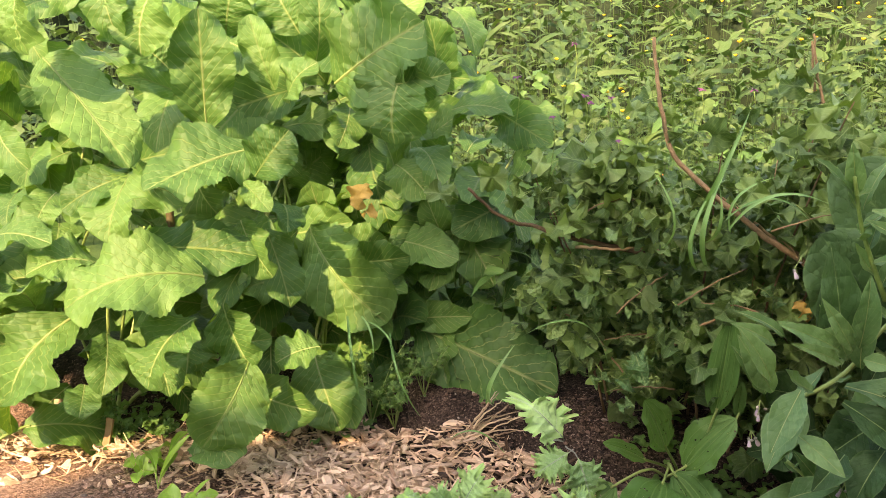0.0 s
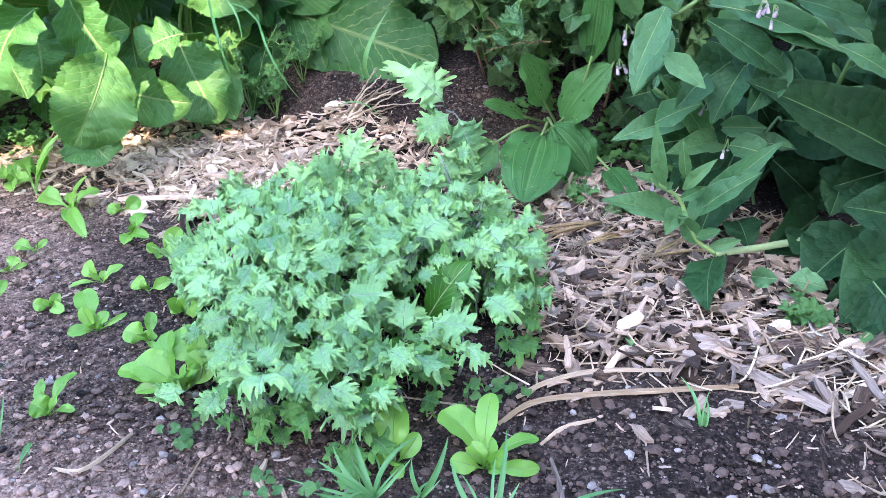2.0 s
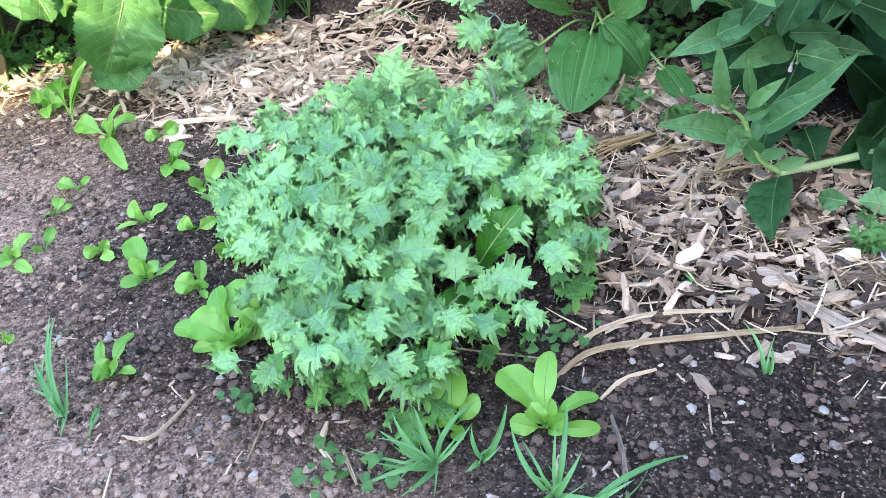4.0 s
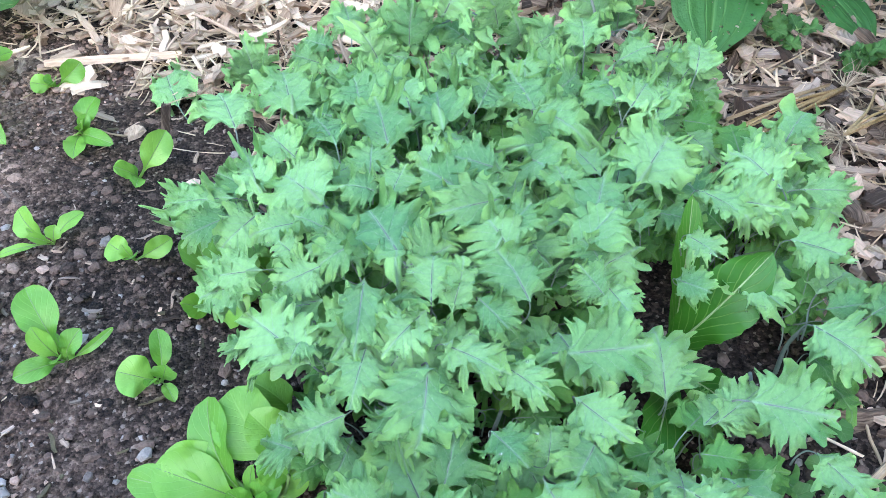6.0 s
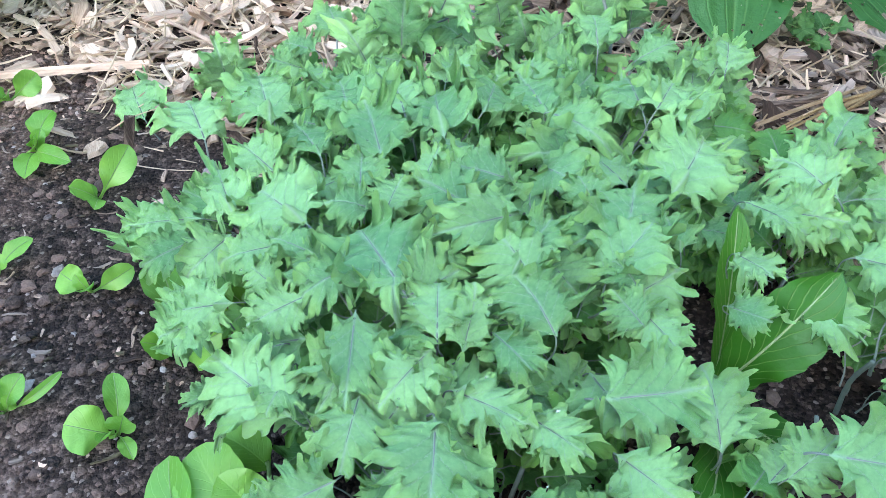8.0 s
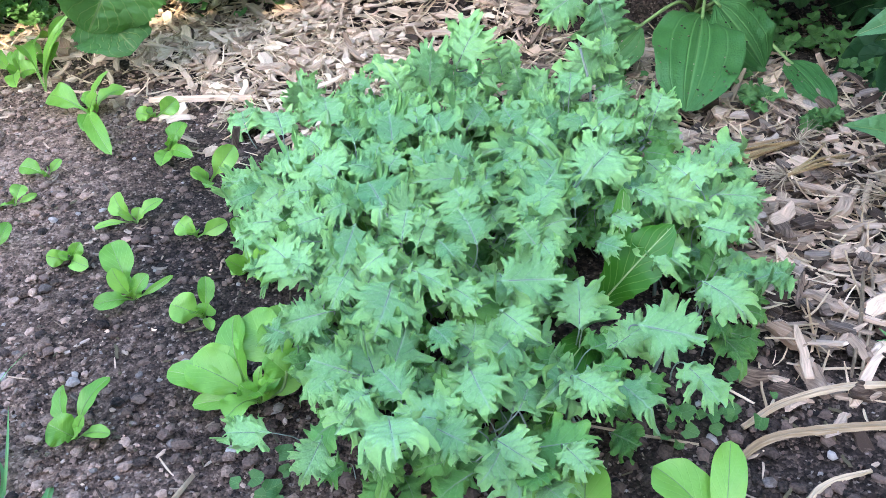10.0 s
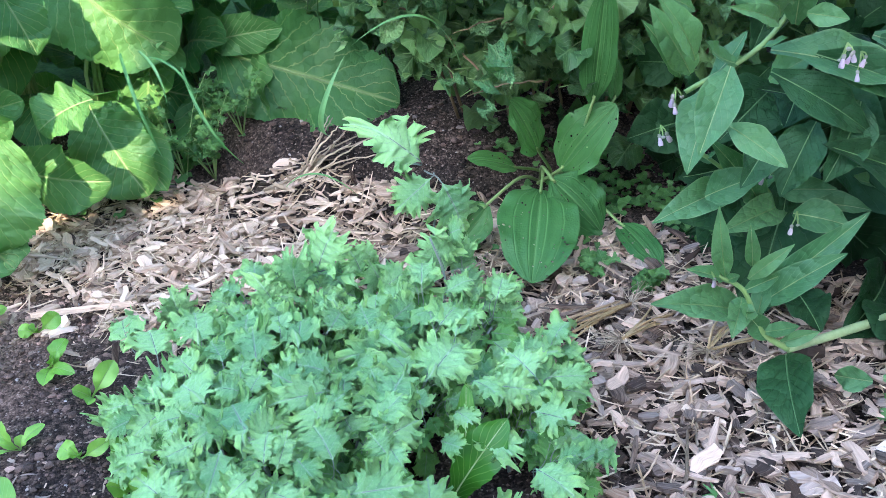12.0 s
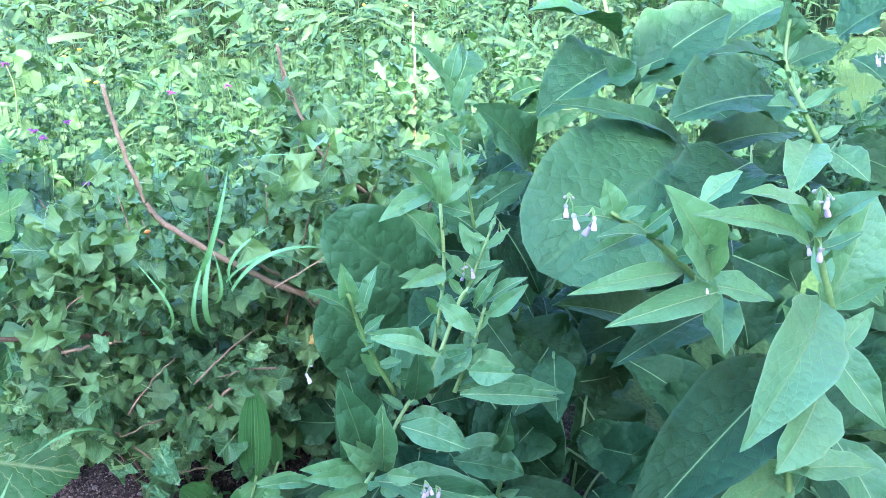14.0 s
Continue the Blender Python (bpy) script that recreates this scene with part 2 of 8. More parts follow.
# lower kale leaves: a greener hue, darkened for the shade under the patch
KALE_LOW = leaf_material("shaded_kale_leaf", (0.055, 0.185, 0.040), (0.165, 0.40, 0.095), (0.26, 0.42, 0.20), 6, 0.5, 0.45, 0.10, 0.6, 22.0, 0.06, gloss=0.35, edge=(0.26, 0.50, 0.08), sun_tint=(1.2, 1.3, 0.6))
SORREL = leaf_material("sorrel_leaf", (0.115, 0.31, 0.030), (0.26, 0.51, 0.080), (0.27, 0.50, 0.10), 8, 0.4, 0.36, 0.25, 0.28, 30.0, 0.08, gloss=0.5)
DOCK = leaf_material("horseradish_leaf", (0.042, 0.15, 0.036), (0.13, 0.30, 0.075), (0.40, 0.52, 0.20), 11, 0.3, 0.5, 0.34, 0.8, 22.0, 0.07, quilt=38.0, sun_tint=(1.45, 1.35, 0.55))
# lower comfrey: dark green leaves, colour deepened for the shade under the canopy
COMFREY = leaf_material("shaded_comfrey_leaf", (0.011, 0.048, 0.014), (0.035, 0.102, 0.029), (0.065, 0.140, 0.046), 8.5, 0.4, 0.58, 0.12, 1.0, 22.0, 0.05, gloss=0.22, quilt=46.0, hairy=(0.07, 0.145, 0.06))
COMFREY_BROAD = leaf_material("broad_and_sunlit_comfrey_leaf", (0.020, 0.080, 0.026), (0.050, 0.145, 0.047), (0.088, 0.19, 0.070), 8.5, 0.4, 0.55, 0.14, 1.0, 22.0, 0.05, gloss=0.3, quilt=42.0, hairy=(0.12, 0.24, 0.09))
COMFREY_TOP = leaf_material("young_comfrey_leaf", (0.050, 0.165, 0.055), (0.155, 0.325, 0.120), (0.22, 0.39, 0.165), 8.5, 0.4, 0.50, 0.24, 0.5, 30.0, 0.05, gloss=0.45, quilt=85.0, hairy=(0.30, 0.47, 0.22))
PLANTAIN = leaf_material("plantain_leaf", (0.042, 0.15, 0.030), (0.10, 0.255, 0.056), (0.18, 0.36, 0.11), 2.5, 0.0, 0.5, 0.22, 0.8, 25.0, 0.08, holes=1.1, parallel=True)
DANDELION = leaf_material("dandelion_leaf", (0.035, 0.15, 0.012), (0.085, 0.27, 0.022), (0.30, 0.48, 0.14), 8, 0.4, 0.42, 0.25, 0.4, 25.0, 0.08)
GRASS = leaf_material("grass_blade", (0.085, 0.26, 0.075), (0.21, 0.45, 0.17), (0.28, 0.48, 0.16), 2, 0.0, 0.5, 0.3, 0.2, 30.0, 0.1, parallel=True)
CURRANT = leaf_material("currant_leaf", (0.022, 0.085, 0.022), (0.19, 0.34, 0.095), (0.24, 0.38, 0.16), 6, 0.6, 0.5, 0.22, 0.6, 45.0, 0.08)
CURLED = leaf_material("blistered_currant_leaf", (0.06, 0.19, 0.065), (0.28, 0.47, 0.17), (0.34, 0.46, 0.20), 6, 0.6, 0.5, 0.22, 1.0, 60.0, 0.08, quilt=130.0)
WEED = leaf_material("weed_leaf", (0.022, 0.075, 0.02), (0.095, 0.19, 0.05), (0.13, 0.21, 0.08), 5, 0.5, 0.55, 0.24, 0.4, 30.0, 0.08, sun_tint=(1.25, 1.25, 0.6))
CREEPER = leaf_material("creeping_weed_leaf", (0.045, 0.14, 0.03), (0.11, 0.25, 0.06), (0.17, 0.30, 0.10), 4, 0.5, 0.5, 0.22, 0.4, 40.0, 0.08)
HEDGE = plain_material("hedge_shade_sheet", (0.006, 0.016, 0.005), (0.05, 0.09, 0.025), 9.0, 0.9, 1.0)
WITHERED = plain_material("withered_leaf", (0.42, 0.27, 0.06), (0.66, 0.46, 0.13), 40.0, 0.7, 0.5, glow=0.3)
PURPLE = plain_material("purple_petal", (0.10, 0.02, 0.08), (0.28, 0.06, 0.22), 80.0, 0.5, 0.2, glow=0.2)
LILAC = plain_material("lilac_petal", (0.50, 0.36, 0.45), (0.76, 0.64, 0.68), 80.0, 0.5, 0.2, glow=0.25)
BUD = plain_material("flower_bud", (0.26, 0.28, 0.20), (0.46, 0.42, 0.36), 90.0, 0.7, 0.5)
YELLOW = plain_material("yellow_petal", (0.70, 0.52, 0.03), (0.85, 0.70, 0.08), 80.0, 0.5, 0.2, glow=0.3)
ORANGE = plain_material("orange_berry", (0.75, 0.20, 0.02), (0.85, 0.32, 0.04), 60.0, 0.35, 0.1)
DEW = plain_material("water_drop", (0.9, 0.9, 0.9), (1.0, 1.0, 1.0), 10.0, 0.02, 0.0)
for node in DEW.node_tree.nodes:
    if node.type == "BSDF_PRINCIPLED":
        node.inputs["Transmission Weight"].default_value, node.inputs["IOR"].default_value = 1.0, 1.33
STRING = plain_material("white_string", (0.6, 0.6, 0.62), (0.8, 0.8, 0.82), 200.0, 0.6, 0.3)
STAKE = plain_material("sawn_wood", (0.34, 0.23, 0.13), (0.62, 0.45, 0.28), 22.0, 0.8, 0.6, (1.0, 1.0, 0.1))
PLASTER = plain_material("sun_blocker_plaster", (0.45, 0.43, 0.40), (0.62, 0.60, 0.56), 6.0, 0.9, 0.5)

# ---------------------------------------------------------------- building blocks
rng = np.random.default_rng(7)
FACING = Vector((0.0, -0.55, 0.83))


def smooth(a, b, x):
    t = np.clip((x - a) / (b - a), 0.0, 1.0)
    return t * t * (3 - 2 * t)


def build(name, bunch, materials):
    """Mesh data from arrays of places, faces, leaf coordinates and material slots."""
    verts, faces, uvs, slots = bunch
    mesh = bpy.data.meshes.new(name)
    mesh.from_pydata(np.asarray(verts).tolist(), [], faces)
    for m in materials:
        mesh.materials.append(m)
    mesh.polygons.foreach_set("material_index", np.asarray(slots, dtype=np.int32))
    layer = mesh.uv_layers.new(name="leaf")
    index = np.empty(len(mesh.loops), dtype=np.int32)
    mesh.loops.foreach_get("vertex_index", index)
    layer.data.foreach_set("uv", np.asarray(uvs, dtype=np.float32)[index].ravel())
    mesh.polygons.foreach_set("use_smooth", np.ones(len(mesh.polygons), dtype=bool))
    mesh.update()
    return mesh


def join(*bunches):
    verts, faces, uvs, slots, n = [], [], [], [], 0
    for v, f, u, s in bunches:
        verts.append(np.asarray(v, dtype=float).reshape(-1, 3))
        uvs.append(np.asarray(u, dtype=float).reshape(-1, 2))
        faces += [tuple(i + n for i in face) for face in f]
        slots += list(s)
        n += len(verts[-1])
    return np.vstack(verts), faces, np.vstack(uvs), slots


def moved(bunch, m, slot=None):
    v, f, u, s = bunch
    a = np.array(m)
    return np.asarray(v) @ a[:3, :3].T + a[:3, 3], f, u, (s if slot is None else [slot] * len(s))


def thing(name, at, label, category, group="", kind=""):
    ob = new(name)
    ob.empty_display_size = 0.02
    ob.location = at
    return tagged(ob, label, category, group, kind)


def hang(ob, parent, m):
    """Put ob under parent, with m its pose in the world (the parents are not turned)."""
    top, shift = parent, Vector((0, 0, 0))
    while top is not None:
        shift += top.matrix_basis.translation
        top = top.parent
    ob.parent = parent
    ob.matrix_basis = Matrix.Translation(-shift) @ m if parent.rotation_euler[:] == (0, 0, 0) else m
    return ob


def part(name, bunch, materials, parent, label="", m=None):
    data = bunch if isinstance(bunch, bpy.types.Mesh) else build(name, bunch, materials)
    ob = new(name, data)
    hang(ob, parent, m if m is not None else Matrix.Identity(4))
    return tagged(ob, label)


def grid_faces(rows, cols, wrap=False):
    out = []
    for i in range(rows - 1):
        for j in range(cols if wrap else cols - 1):
            k = (j + 1) % cols
            out.append((i * cols + j, i * cols + k, (i + 1) * cols + k, (i + 1) * cols + j))
    return out


def tube(points, radii, sides=6, slot=0, cap=True):
    """A round stem along a line of places."""
    p = np.asarray([tuple(q) for q in points], dtype=float)
    r = np.broadcast_to(np.asarray(radii, dtype=float), (len(p),))
    way = np.gradient(p, axis=0)
    way /= np.maximum(np.linalg.norm(way, axis=1, keepdims=True), 1e-9)
    lead = np.array([0.31, 0.92, 0.24]) if abs(way[0, 2]) > 0.8 else np.array([0.1, 0.2, 0.97])
    a = np.cross(way, lead)
    a /= np.maximum(np.linalg.norm(a, axis=1, keepdims=True), 1e-9)
    b = np.cross(way, a)
    turn = np.arange(sides) * 2 * np.pi / sides
    v = (p[:, None] + r[:, None, None] * (np.cos(turn)[None, :, None] * a[:, None] + np.sin(turn)[None, :, None] * b[:, None])).reshape(-1, 3)
    f = grid_faces(len(p), sides, True)
    if cap:
        f = f + [tuple(range(sides))[::-1], tuple(len(v) - sides + i for i in range(sides))]
    u = np.tile([[0.25, 0.5]], (len(v), 1))
    return v, f, u, [slot] * len(f)


def arc(*corners, steps=10):
    """A smooth line through the corners."""
    c = [Vector(q) for q in corners]
    c = [c[0] * 2 - c[1]] + c + [c[-1] * 2 - c[-2]]
    out = []
    for i in range(1, len(c) - 2):
        for k in range(steps):
            t = k / steps
            a, b, d, e = c[i - 1], c[i], c[i + 1], c[i + 2]
            out.append(0.5 * (2 * b + (d - a) * t + (2 * a - 5 * b + 4 * d - e) * t * t + (3 * b - a - 3 * d + e) * t ** 3))
    return out + [c[-2]]


# half widths along a blade, from its foot to its tip
PROFILE = {
    "dock": (0.18, 0.45, 0.68, 0.82, 0.92, 0.98, 1.00, 1.00, 0.99, 0.97, 0.92, 0.85, 0.74, 0.56, 0.10),
    "comfrey": (0.10, 0.62, 0.94, 1.00, 0.90, 0.70, 0.40, 0.02),
    "round": (0.12, 0.52, 0.79, 0.92, 0.98, 1.00, 1.00, 1.00, 0.99, 0.96, 0.92, 0.85, 0.74, 0.55, 0.10),
    "plantain": (0.10, 0.50, 0.74, 0.87, 0.95, 0.99, 1.00, 0.99, 0.96, 0.91, 0.84, 0.74, 0.60, 0.42, 0.08),
    "spoon": (0.10, 0.09, 0.09, 0.10, 0.16, 0.44, 0.72, 0.90, 0.98, 1.00, 1.00, 0.97, 0.90, 0.74, 0.20),
    "sword": (0.20, 0.36, 0.56, 0.78, 0.94, 1.00, 0.97, 0.80, 0.10),
    "grass": (0.75, 0.95, 1.00, 0.98, 0.88, 0.70, 0.42, 0.02),
    "lance": (0.05, 0.50, 0.90, 1.00, 0.85, 0.60, 0.32, 0.02),
}
HABIT = {  # teeth number, tooth depth, edge waves, wave height, fold, fine swell, midrib
    "dock": (27, 0.032, 1.7, 0.125, 0.20, 0.034, 0.015),
    "comfrey": (0, 0.0, 1.8, 0.07, 0.42, 0.030, 0.010),
    "round": (0, 0.0, 1.7, 0.05, 0.14, 0.026, 0.0),
    "plantain": (0, 0.0, 1.9, 0.045, 0.10, 0.012, 0.0),
    "spoon": (0, 0.0, 1.6, 0.06, 0.30, 0.022, 0.010),
    "sword": (7, 0.06, 2.2, 0.06, 0.25, 0.014, 0.020),
    "grass": (0, 0.0, 1.0, 0.02, 0.35, 0.0, 0.0),
    "lance": (0, 0.0, 1.5, 0.05, 0.30, 0.006, 0.0),
}


def blade(kind, length, width, bend=0.1, seed=0, nu=None, nv=None, rib_slot=1, fold=None, wave=None, twist=0.0, hook=0.0):
    """A leaf blade from (0, 0, 0) to (0, length, 0), its upper face to +z, arched by bend and swung aside by hook."""
    r = np.random.default_rng(seed)
    teeth, depth, waves, high, crease, swell, rib = HABIT[kind]
    crease = crease if fold is None else fold
    high = high if wave is None else wave
    nu = nu or (90 if kind == "dock" else 30)
    nv = nv or (14 if kind == "plantain" else 6 if nu > 25 else 4)
    u = np.linspace(0, 1, nu)
    shape = PROFILE[kind]
    w = np.interp(u, np.linspace(0, 1, len(shape)), shape)
    w = np.convolve(np.pad(w, 2, mode="edge"), np.ones(5) / 5, "valid")
    w[-1] = 0.01
    half = width / 2
    v = np.linspace(-1, 1, 2 * nv + 1)
    U, V = np.meshgrid(u, v, indexing="ij")
    edge = np.ones((nu, 2))
    for k in range(2):
        jag = r.normal(0, 0.022 if teeth else 0.010, nu)
        edge[:, k] += np.convolve(np.pad(jag, 1, mode="edge"), np.ones(3) / 3, "valid")
        if teeth:
            edge[:, k] += depth * (np.mod(u * teeth + r.random(), 1.0) - 0.5) * 2 * smooth(0.03, 0.15, u)
            edge[:, k] += 0.035 * np.sin(2 * np.pi * (u * r.uniform(1.6, 2.8) + r.random()))
    side = np.where(V < 0, edge[:, :1], edge[:, 1:])
    X = V * half * w[:, None] * (1 + (side - 1) * np.abs(V) ** 3)
    Y = U * length
    ph = r.random(4) * 6.28
    A = np.abs(V)
    Z = crease * half * (A ** 1.3) * w[:, None] - crease * half * 0.35
    ripple = np.where(V < 0, np.sin(2 * np.pi * waves * U + ph[0]) + 0.5 * np.sin(2 * np.pi * waves * 2.3 * U + ph[2]), np.sin(2 * np.pi * waves * U + ph[1]) + 0.5 * np.sin(2 * np.pi * waves * 2.1 * U + ph[3]))
    Z += high * width * A ** 2 * ripple * np.minimum(w[:, None] * 1.5, 1.0)
    pillow = np.abs(np.cos(np.pi * (0.25 + 8.5 * (U - 0.4 * A ** 0.8))))
    if kind == "plantain":                                           # raised between its lengthwise veins
        pillow = 1.6 * np.abs(np.sin(np.pi * 2.5 * A))
    Z += swell * width * (pillow + 0.5 * np.sin(U * 61 + ph[0] + A * 17)) * (1 - A ** 4) * np.minimum(A * 5, 1) * np.minimum(w[:, None] * 1.5, 1)
    Z += bend * length * 4 * U * (1 - U)
    turn = (twist + (r.normal(0, 0.45) if kind == "dock" else 0.0)) * (U - 0.5)
    X, Z = X * np.cos(turn) - (Z - bend * length * 4 * U * (1 - U)) * np.sin(turn), X * np.sin(turn) + Z
    X = X + hook * length * 4 * U * (1 - U)
    verts = np.stack([X, Y, Z], -1).reshape(-1, 3)
    faces = grid_faces(nu, 2 * nv + 1)
    uvs = np.stack([V * 0.5 + 0.5, U], -1).reshape(-1, 2)
    out = (verts, faces, uvs, [0] * len(faces))
    if rib:
        mid = verts.reshape(nu, 2 * nv + 1, 3)[::2, nv]
        girth = rib * width * np.linspace(1.0, 0.15, len(mid)) + 0.0003
        out = join(out, tube(mid + [0, 0, 0.0004], girth, 5, rib_slot, False))
    return out


def kale_blade(seed, width=0.85, lobes=9, nt=264, nr=6):
    """A curly kale leaf one unit long: deep lobes cut into blunt fingers, a frilled edge, its midrib and its stalk."""
    r = np.random.default_rng(seed)
    th = np.linspace(-math.pi, math.pi, nt, endpoint=False)          # 0 points to the tip
    around = np.abs(th) / math.pi
    outline = 1.0 / (np.abs(np.cos(th) / 0.53) ** 2.2 + np.abs(np.sin(th) / (width / 2)) ** 2.2) ** (1 / 2.2)
    outline *= 1.0 - 0.22 * smooth(0.55, 0.92, around)
    keys, heights, lifts, pulls = [-math.pi, -2.75], [0.66, 0.66], [0.0, 0.0], [0.0, 0.0]
    cuts = np.linspace(-2.65, 2.65, lobes + 1) + r.normal(0, 0.07, lobes + 1)
    for n, (a, b) in enumerate(zip(cuts[:-1], cuts[1:])):
        s, reach = b - a, r.uniform(0.92, 1.14)
        lift = (1.0 if n % 2 else -1.0) * r.uniform(0.3, 1.1) + r.normal(0, 0.4)
        low = r.uniform(0.38, 0.56)
        keys += [a, a + 0.07 * s]
        heights += [low, low * 1.06]
        lifts += [0.0, 0.0]
        pulls += [0.0, 0.0]
        teeth = int(r.integers(2, 4))
        for k in range(teeth):
            c = a + s * (0.12 + 0.76 * (k + 0.5) / teeth)
            tip, pull = reach * r.uniform(0.93, 1.14) * (1.0 - 0.10 * abs(2 * (k + 0.5) / teeth - 1)), r.normal(0, 1.0)
            half = 0.30 * s / teeth
            keys += [c - half, c, c + half]
            heights += [tip * 0.97, tip, tip * 0.97]
            lifts += [lift + r.normal(0, 1.0)] * 3
            pulls += [pull] * 3
            if k < teeth - 1:
                keys.append(c + 0.40 * s / teeth)
                heights.append(reach * r.uniform(0.55, 0.70))
                lifts.append(lift * 0.6)
                pulls.append(0.0)
        keys.append(b - 0.06 * s)
        heights.append(low * 1.08)
        lifts.append(0.0)
        pulls.append(0.0)
    keys, heights, lifts, pulls = keys + [2.8, math.pi], heights + [0.66, 0.66], lifts + [0.0, 0.0], pulls + [0.0, 0.0]
    order = np.argsort(keys)
    keys, heights, lifts, pulls = np.array(keys)[order], np.array(heights)[order], np.array(lifts)[order], np.array(pulls)[order]
    soften = lambda line, size: np.convolve(np.pad(line, size, mode="wrap"), np.ones(2 * size + 1) / (2 * size + 1), "valid")
    edge = outline * soften(np.interp(th, keys, heights), 1)
    lift, pull = soften(np.interp(th, keys, lifts), 3), soften(np.interp(th, keys, pulls), 2)
    rho = np.linspace(0, 1, nr + 1) ** 0.6
    R, T = np.meshgrid(rho, th, indexing="ij")
    calm, wave = soften(edge, nt // 9) * 0.97, soften(np.interp(th, keys, lifts), nt // 40)
    E = calm * (1 - R ** 3.6) + edge * R ** 3.6
    turn = T + 0.06 * pull * R ** 6
    spine = 0.44 + 0.40 * np.cos(T) - 0.05 * np.sin(T) ** 2             # each side vein leaves the midrib here and runs forward
    X, Y = R * E * np.sin(turn), (1 - R) * spine + R * (0.48 + E * np.cos(turn))
    o = r.uniform(0, 90)
    swell = np.array([[noise.noise((x * 4.2 + o, y * 4.2, o)) for x, y in zip(a, b)] for a, b in zip(X, Y)])
    crimp = np.array([[noise.noise((x * 11.0, y * 11.0 + o, o)) for x, y in zip(a, b)] for a, b in zip(X, Y)])
    Z = 0.20 * R ** 2.0 * swell + 0.17 * R ** 4 * crimp + 0.035 * crimp + 0.05 * R ** 3 * wave + 0.115 * R ** 6 * lift
    Z += r.uniform(0.05, 0.22) * np.abs(X) - r.uniform(0.1, 0.9) * np.maximum(Y - 0.40, 0) ** 2 - r.uniform(0.2, 1.0) * X ** 2
    X, Y = X * (1 - 0.08 * R ** 6 * np.abs(lift)) + 0.05 * R ** 5 * crimp, Y + 0.06 * R * swell
    verts = np.stack([X, Y, Z], -1).reshape(-1, 3)
    faces = grid_faces(nr + 1, nt, True)
    uvs = np.stack([verts[:, 0] / width + 0.5, verts[:, 1]], -1)
    rib = [(0, -0.12, -0.70), (0.02, -0.11, -0.42), (0, -0.06, -0.16), (0, 0.06, -0.02), (0, 0.30, 0.004), (0, 0.52, 0.0), (0, 0.72, -0.03)]
    return join((verts, faces, uvs, [0] * len(faces)), tube(arc(*rib, steps=3), np.linspace(0.016, 0.0015, 19), 5, 1))


def lobed_blade(seed, width=1.0, lobes=5, depth=0.32, curl=0.12, nt=40, nr=3, stalked=True):
    """A small lobed leaf, one unit long, with its stalk at the foot."""
    r = np.random.default_rng(seed)
    th = np.linspace(-math.pi, math.pi, nt, endpoint=False)
    lobe = np.abs(np.cos(th * lobes / 2)) ** 0.6
    edge = 0.54 * (1 - depth + depth * lobe) * (1 + (0.070 * np.sin(th * 15 + 0.5) if nt > 38 else 0.055 * np.sin(th * 11 + 0.5))) * (1 - 0.35 * smooth(0.85, 1.0, np.abs(th) / math.pi))
    rho = np.linspace(0, 1, nr + 1)[1:]
    R, T = np.meshgrid(rho, th, indexing="ij")
    X, Y = R * edge * np.sin(T) * width, 0.45 + R * edge * np.cos(T)
    Z = curl * R ** 2 * (np.sin(3 * T + r.random() * 6) + 0.5 * np.sin(7 * T + r.random() * 6)) * 0.5 + 0.15 * np.abs(X) - 0.25 * np.maximum(Y - 0.5, 0) ** 2 + 0.035 * np.sin(X * 17 + r.random() * 6) * np.sin(Y * 15 + r.random() * 6)
    verts = np.vstack([[[0, 0.45, -0.01]], np.stack([X, Y, Z], -1).reshape(-1, 3)])
    faces = [(0, 1 + (j + 1) % nt, 1 + j) for j in range(nt)] + [tuple(1 + i for i in f) for f in grid_faces(nr, nt, True)]
    uvs = np.stack([verts[:, 0] / width + 0.5, verts[:, 1]], -1)
    if not stalked:
        return verts, faces, uvs, [0] * len(faces)
    stalk = tube([(0, -0.35, -0.12), (0, 0, -0.02), (0, 0.3, 0.0)], [0.02, 0.018, 0.008], 4, 1)
    return join((verts, faces, uvs, [0] * len(faces)), stalk)


def leaf_pose(base, tip, roll=0.0, facing=None):
    """The pose of a leaf whose foot is at base and whose tip points to tip."""
    base, tip = Vector(base), Vector(tip)
    y = (tip - base).normalized()
    n = Vector(facing) if facing is not None else FACING
    z = n - y * n.dot(y)
    if z.length < 1e-3:
        z = Vector((0.3, -1, 0.2)) - y * Vector((0.3, -1, 0.2)).dot(y)
    z.normalize()
    x = y.cross(z)
    m = Matrix((x, y, z)).transposed().to_4x4()
    return Matrix.Translation(base) @ m @ Matrix.Rotation(radians(roll), 4, "Y")


def leaf(plant, kind, mats, base, tip, width, roll=0.0, bend=0.1, root=None, girth=0.004, facing=None, label="", fold=None, wave=None, twist=0.0, hook=0.0, nu=None, name="leaf"):
    """One leaf of its own, as a part of a plant; root: where its stalk leaves the plant."""
    base, tip = Vector(base), Vector(tip)
    m = leaf_pose(base, tip, roll, facing)
    length = (tip - base).length
    seed = int(abs(base.x * 7919 + base.y * 104729 + tip.z * 1299709)) % 100003
    shape = blade(kind, length, width, bend, seed, nu=nu, fold=fold, wave=wave, twist=twist, hook=hook)
    if root is not None:
        inv = m.inverted()
        a = inv @ Vector(root)
        mid = a * 0.45 + Vector((0, -0.12 * a.length, 0.10 * a.length))
        shape = join(shape, tube(arc(a, mid, (0, 0, 0), (0, length * 0.06, bend * length * 0.2), steps=5), np.linspace(girth, girth * 0.7, 16), 6, 1))
    return part(name, shape, mats, plant, label, m)


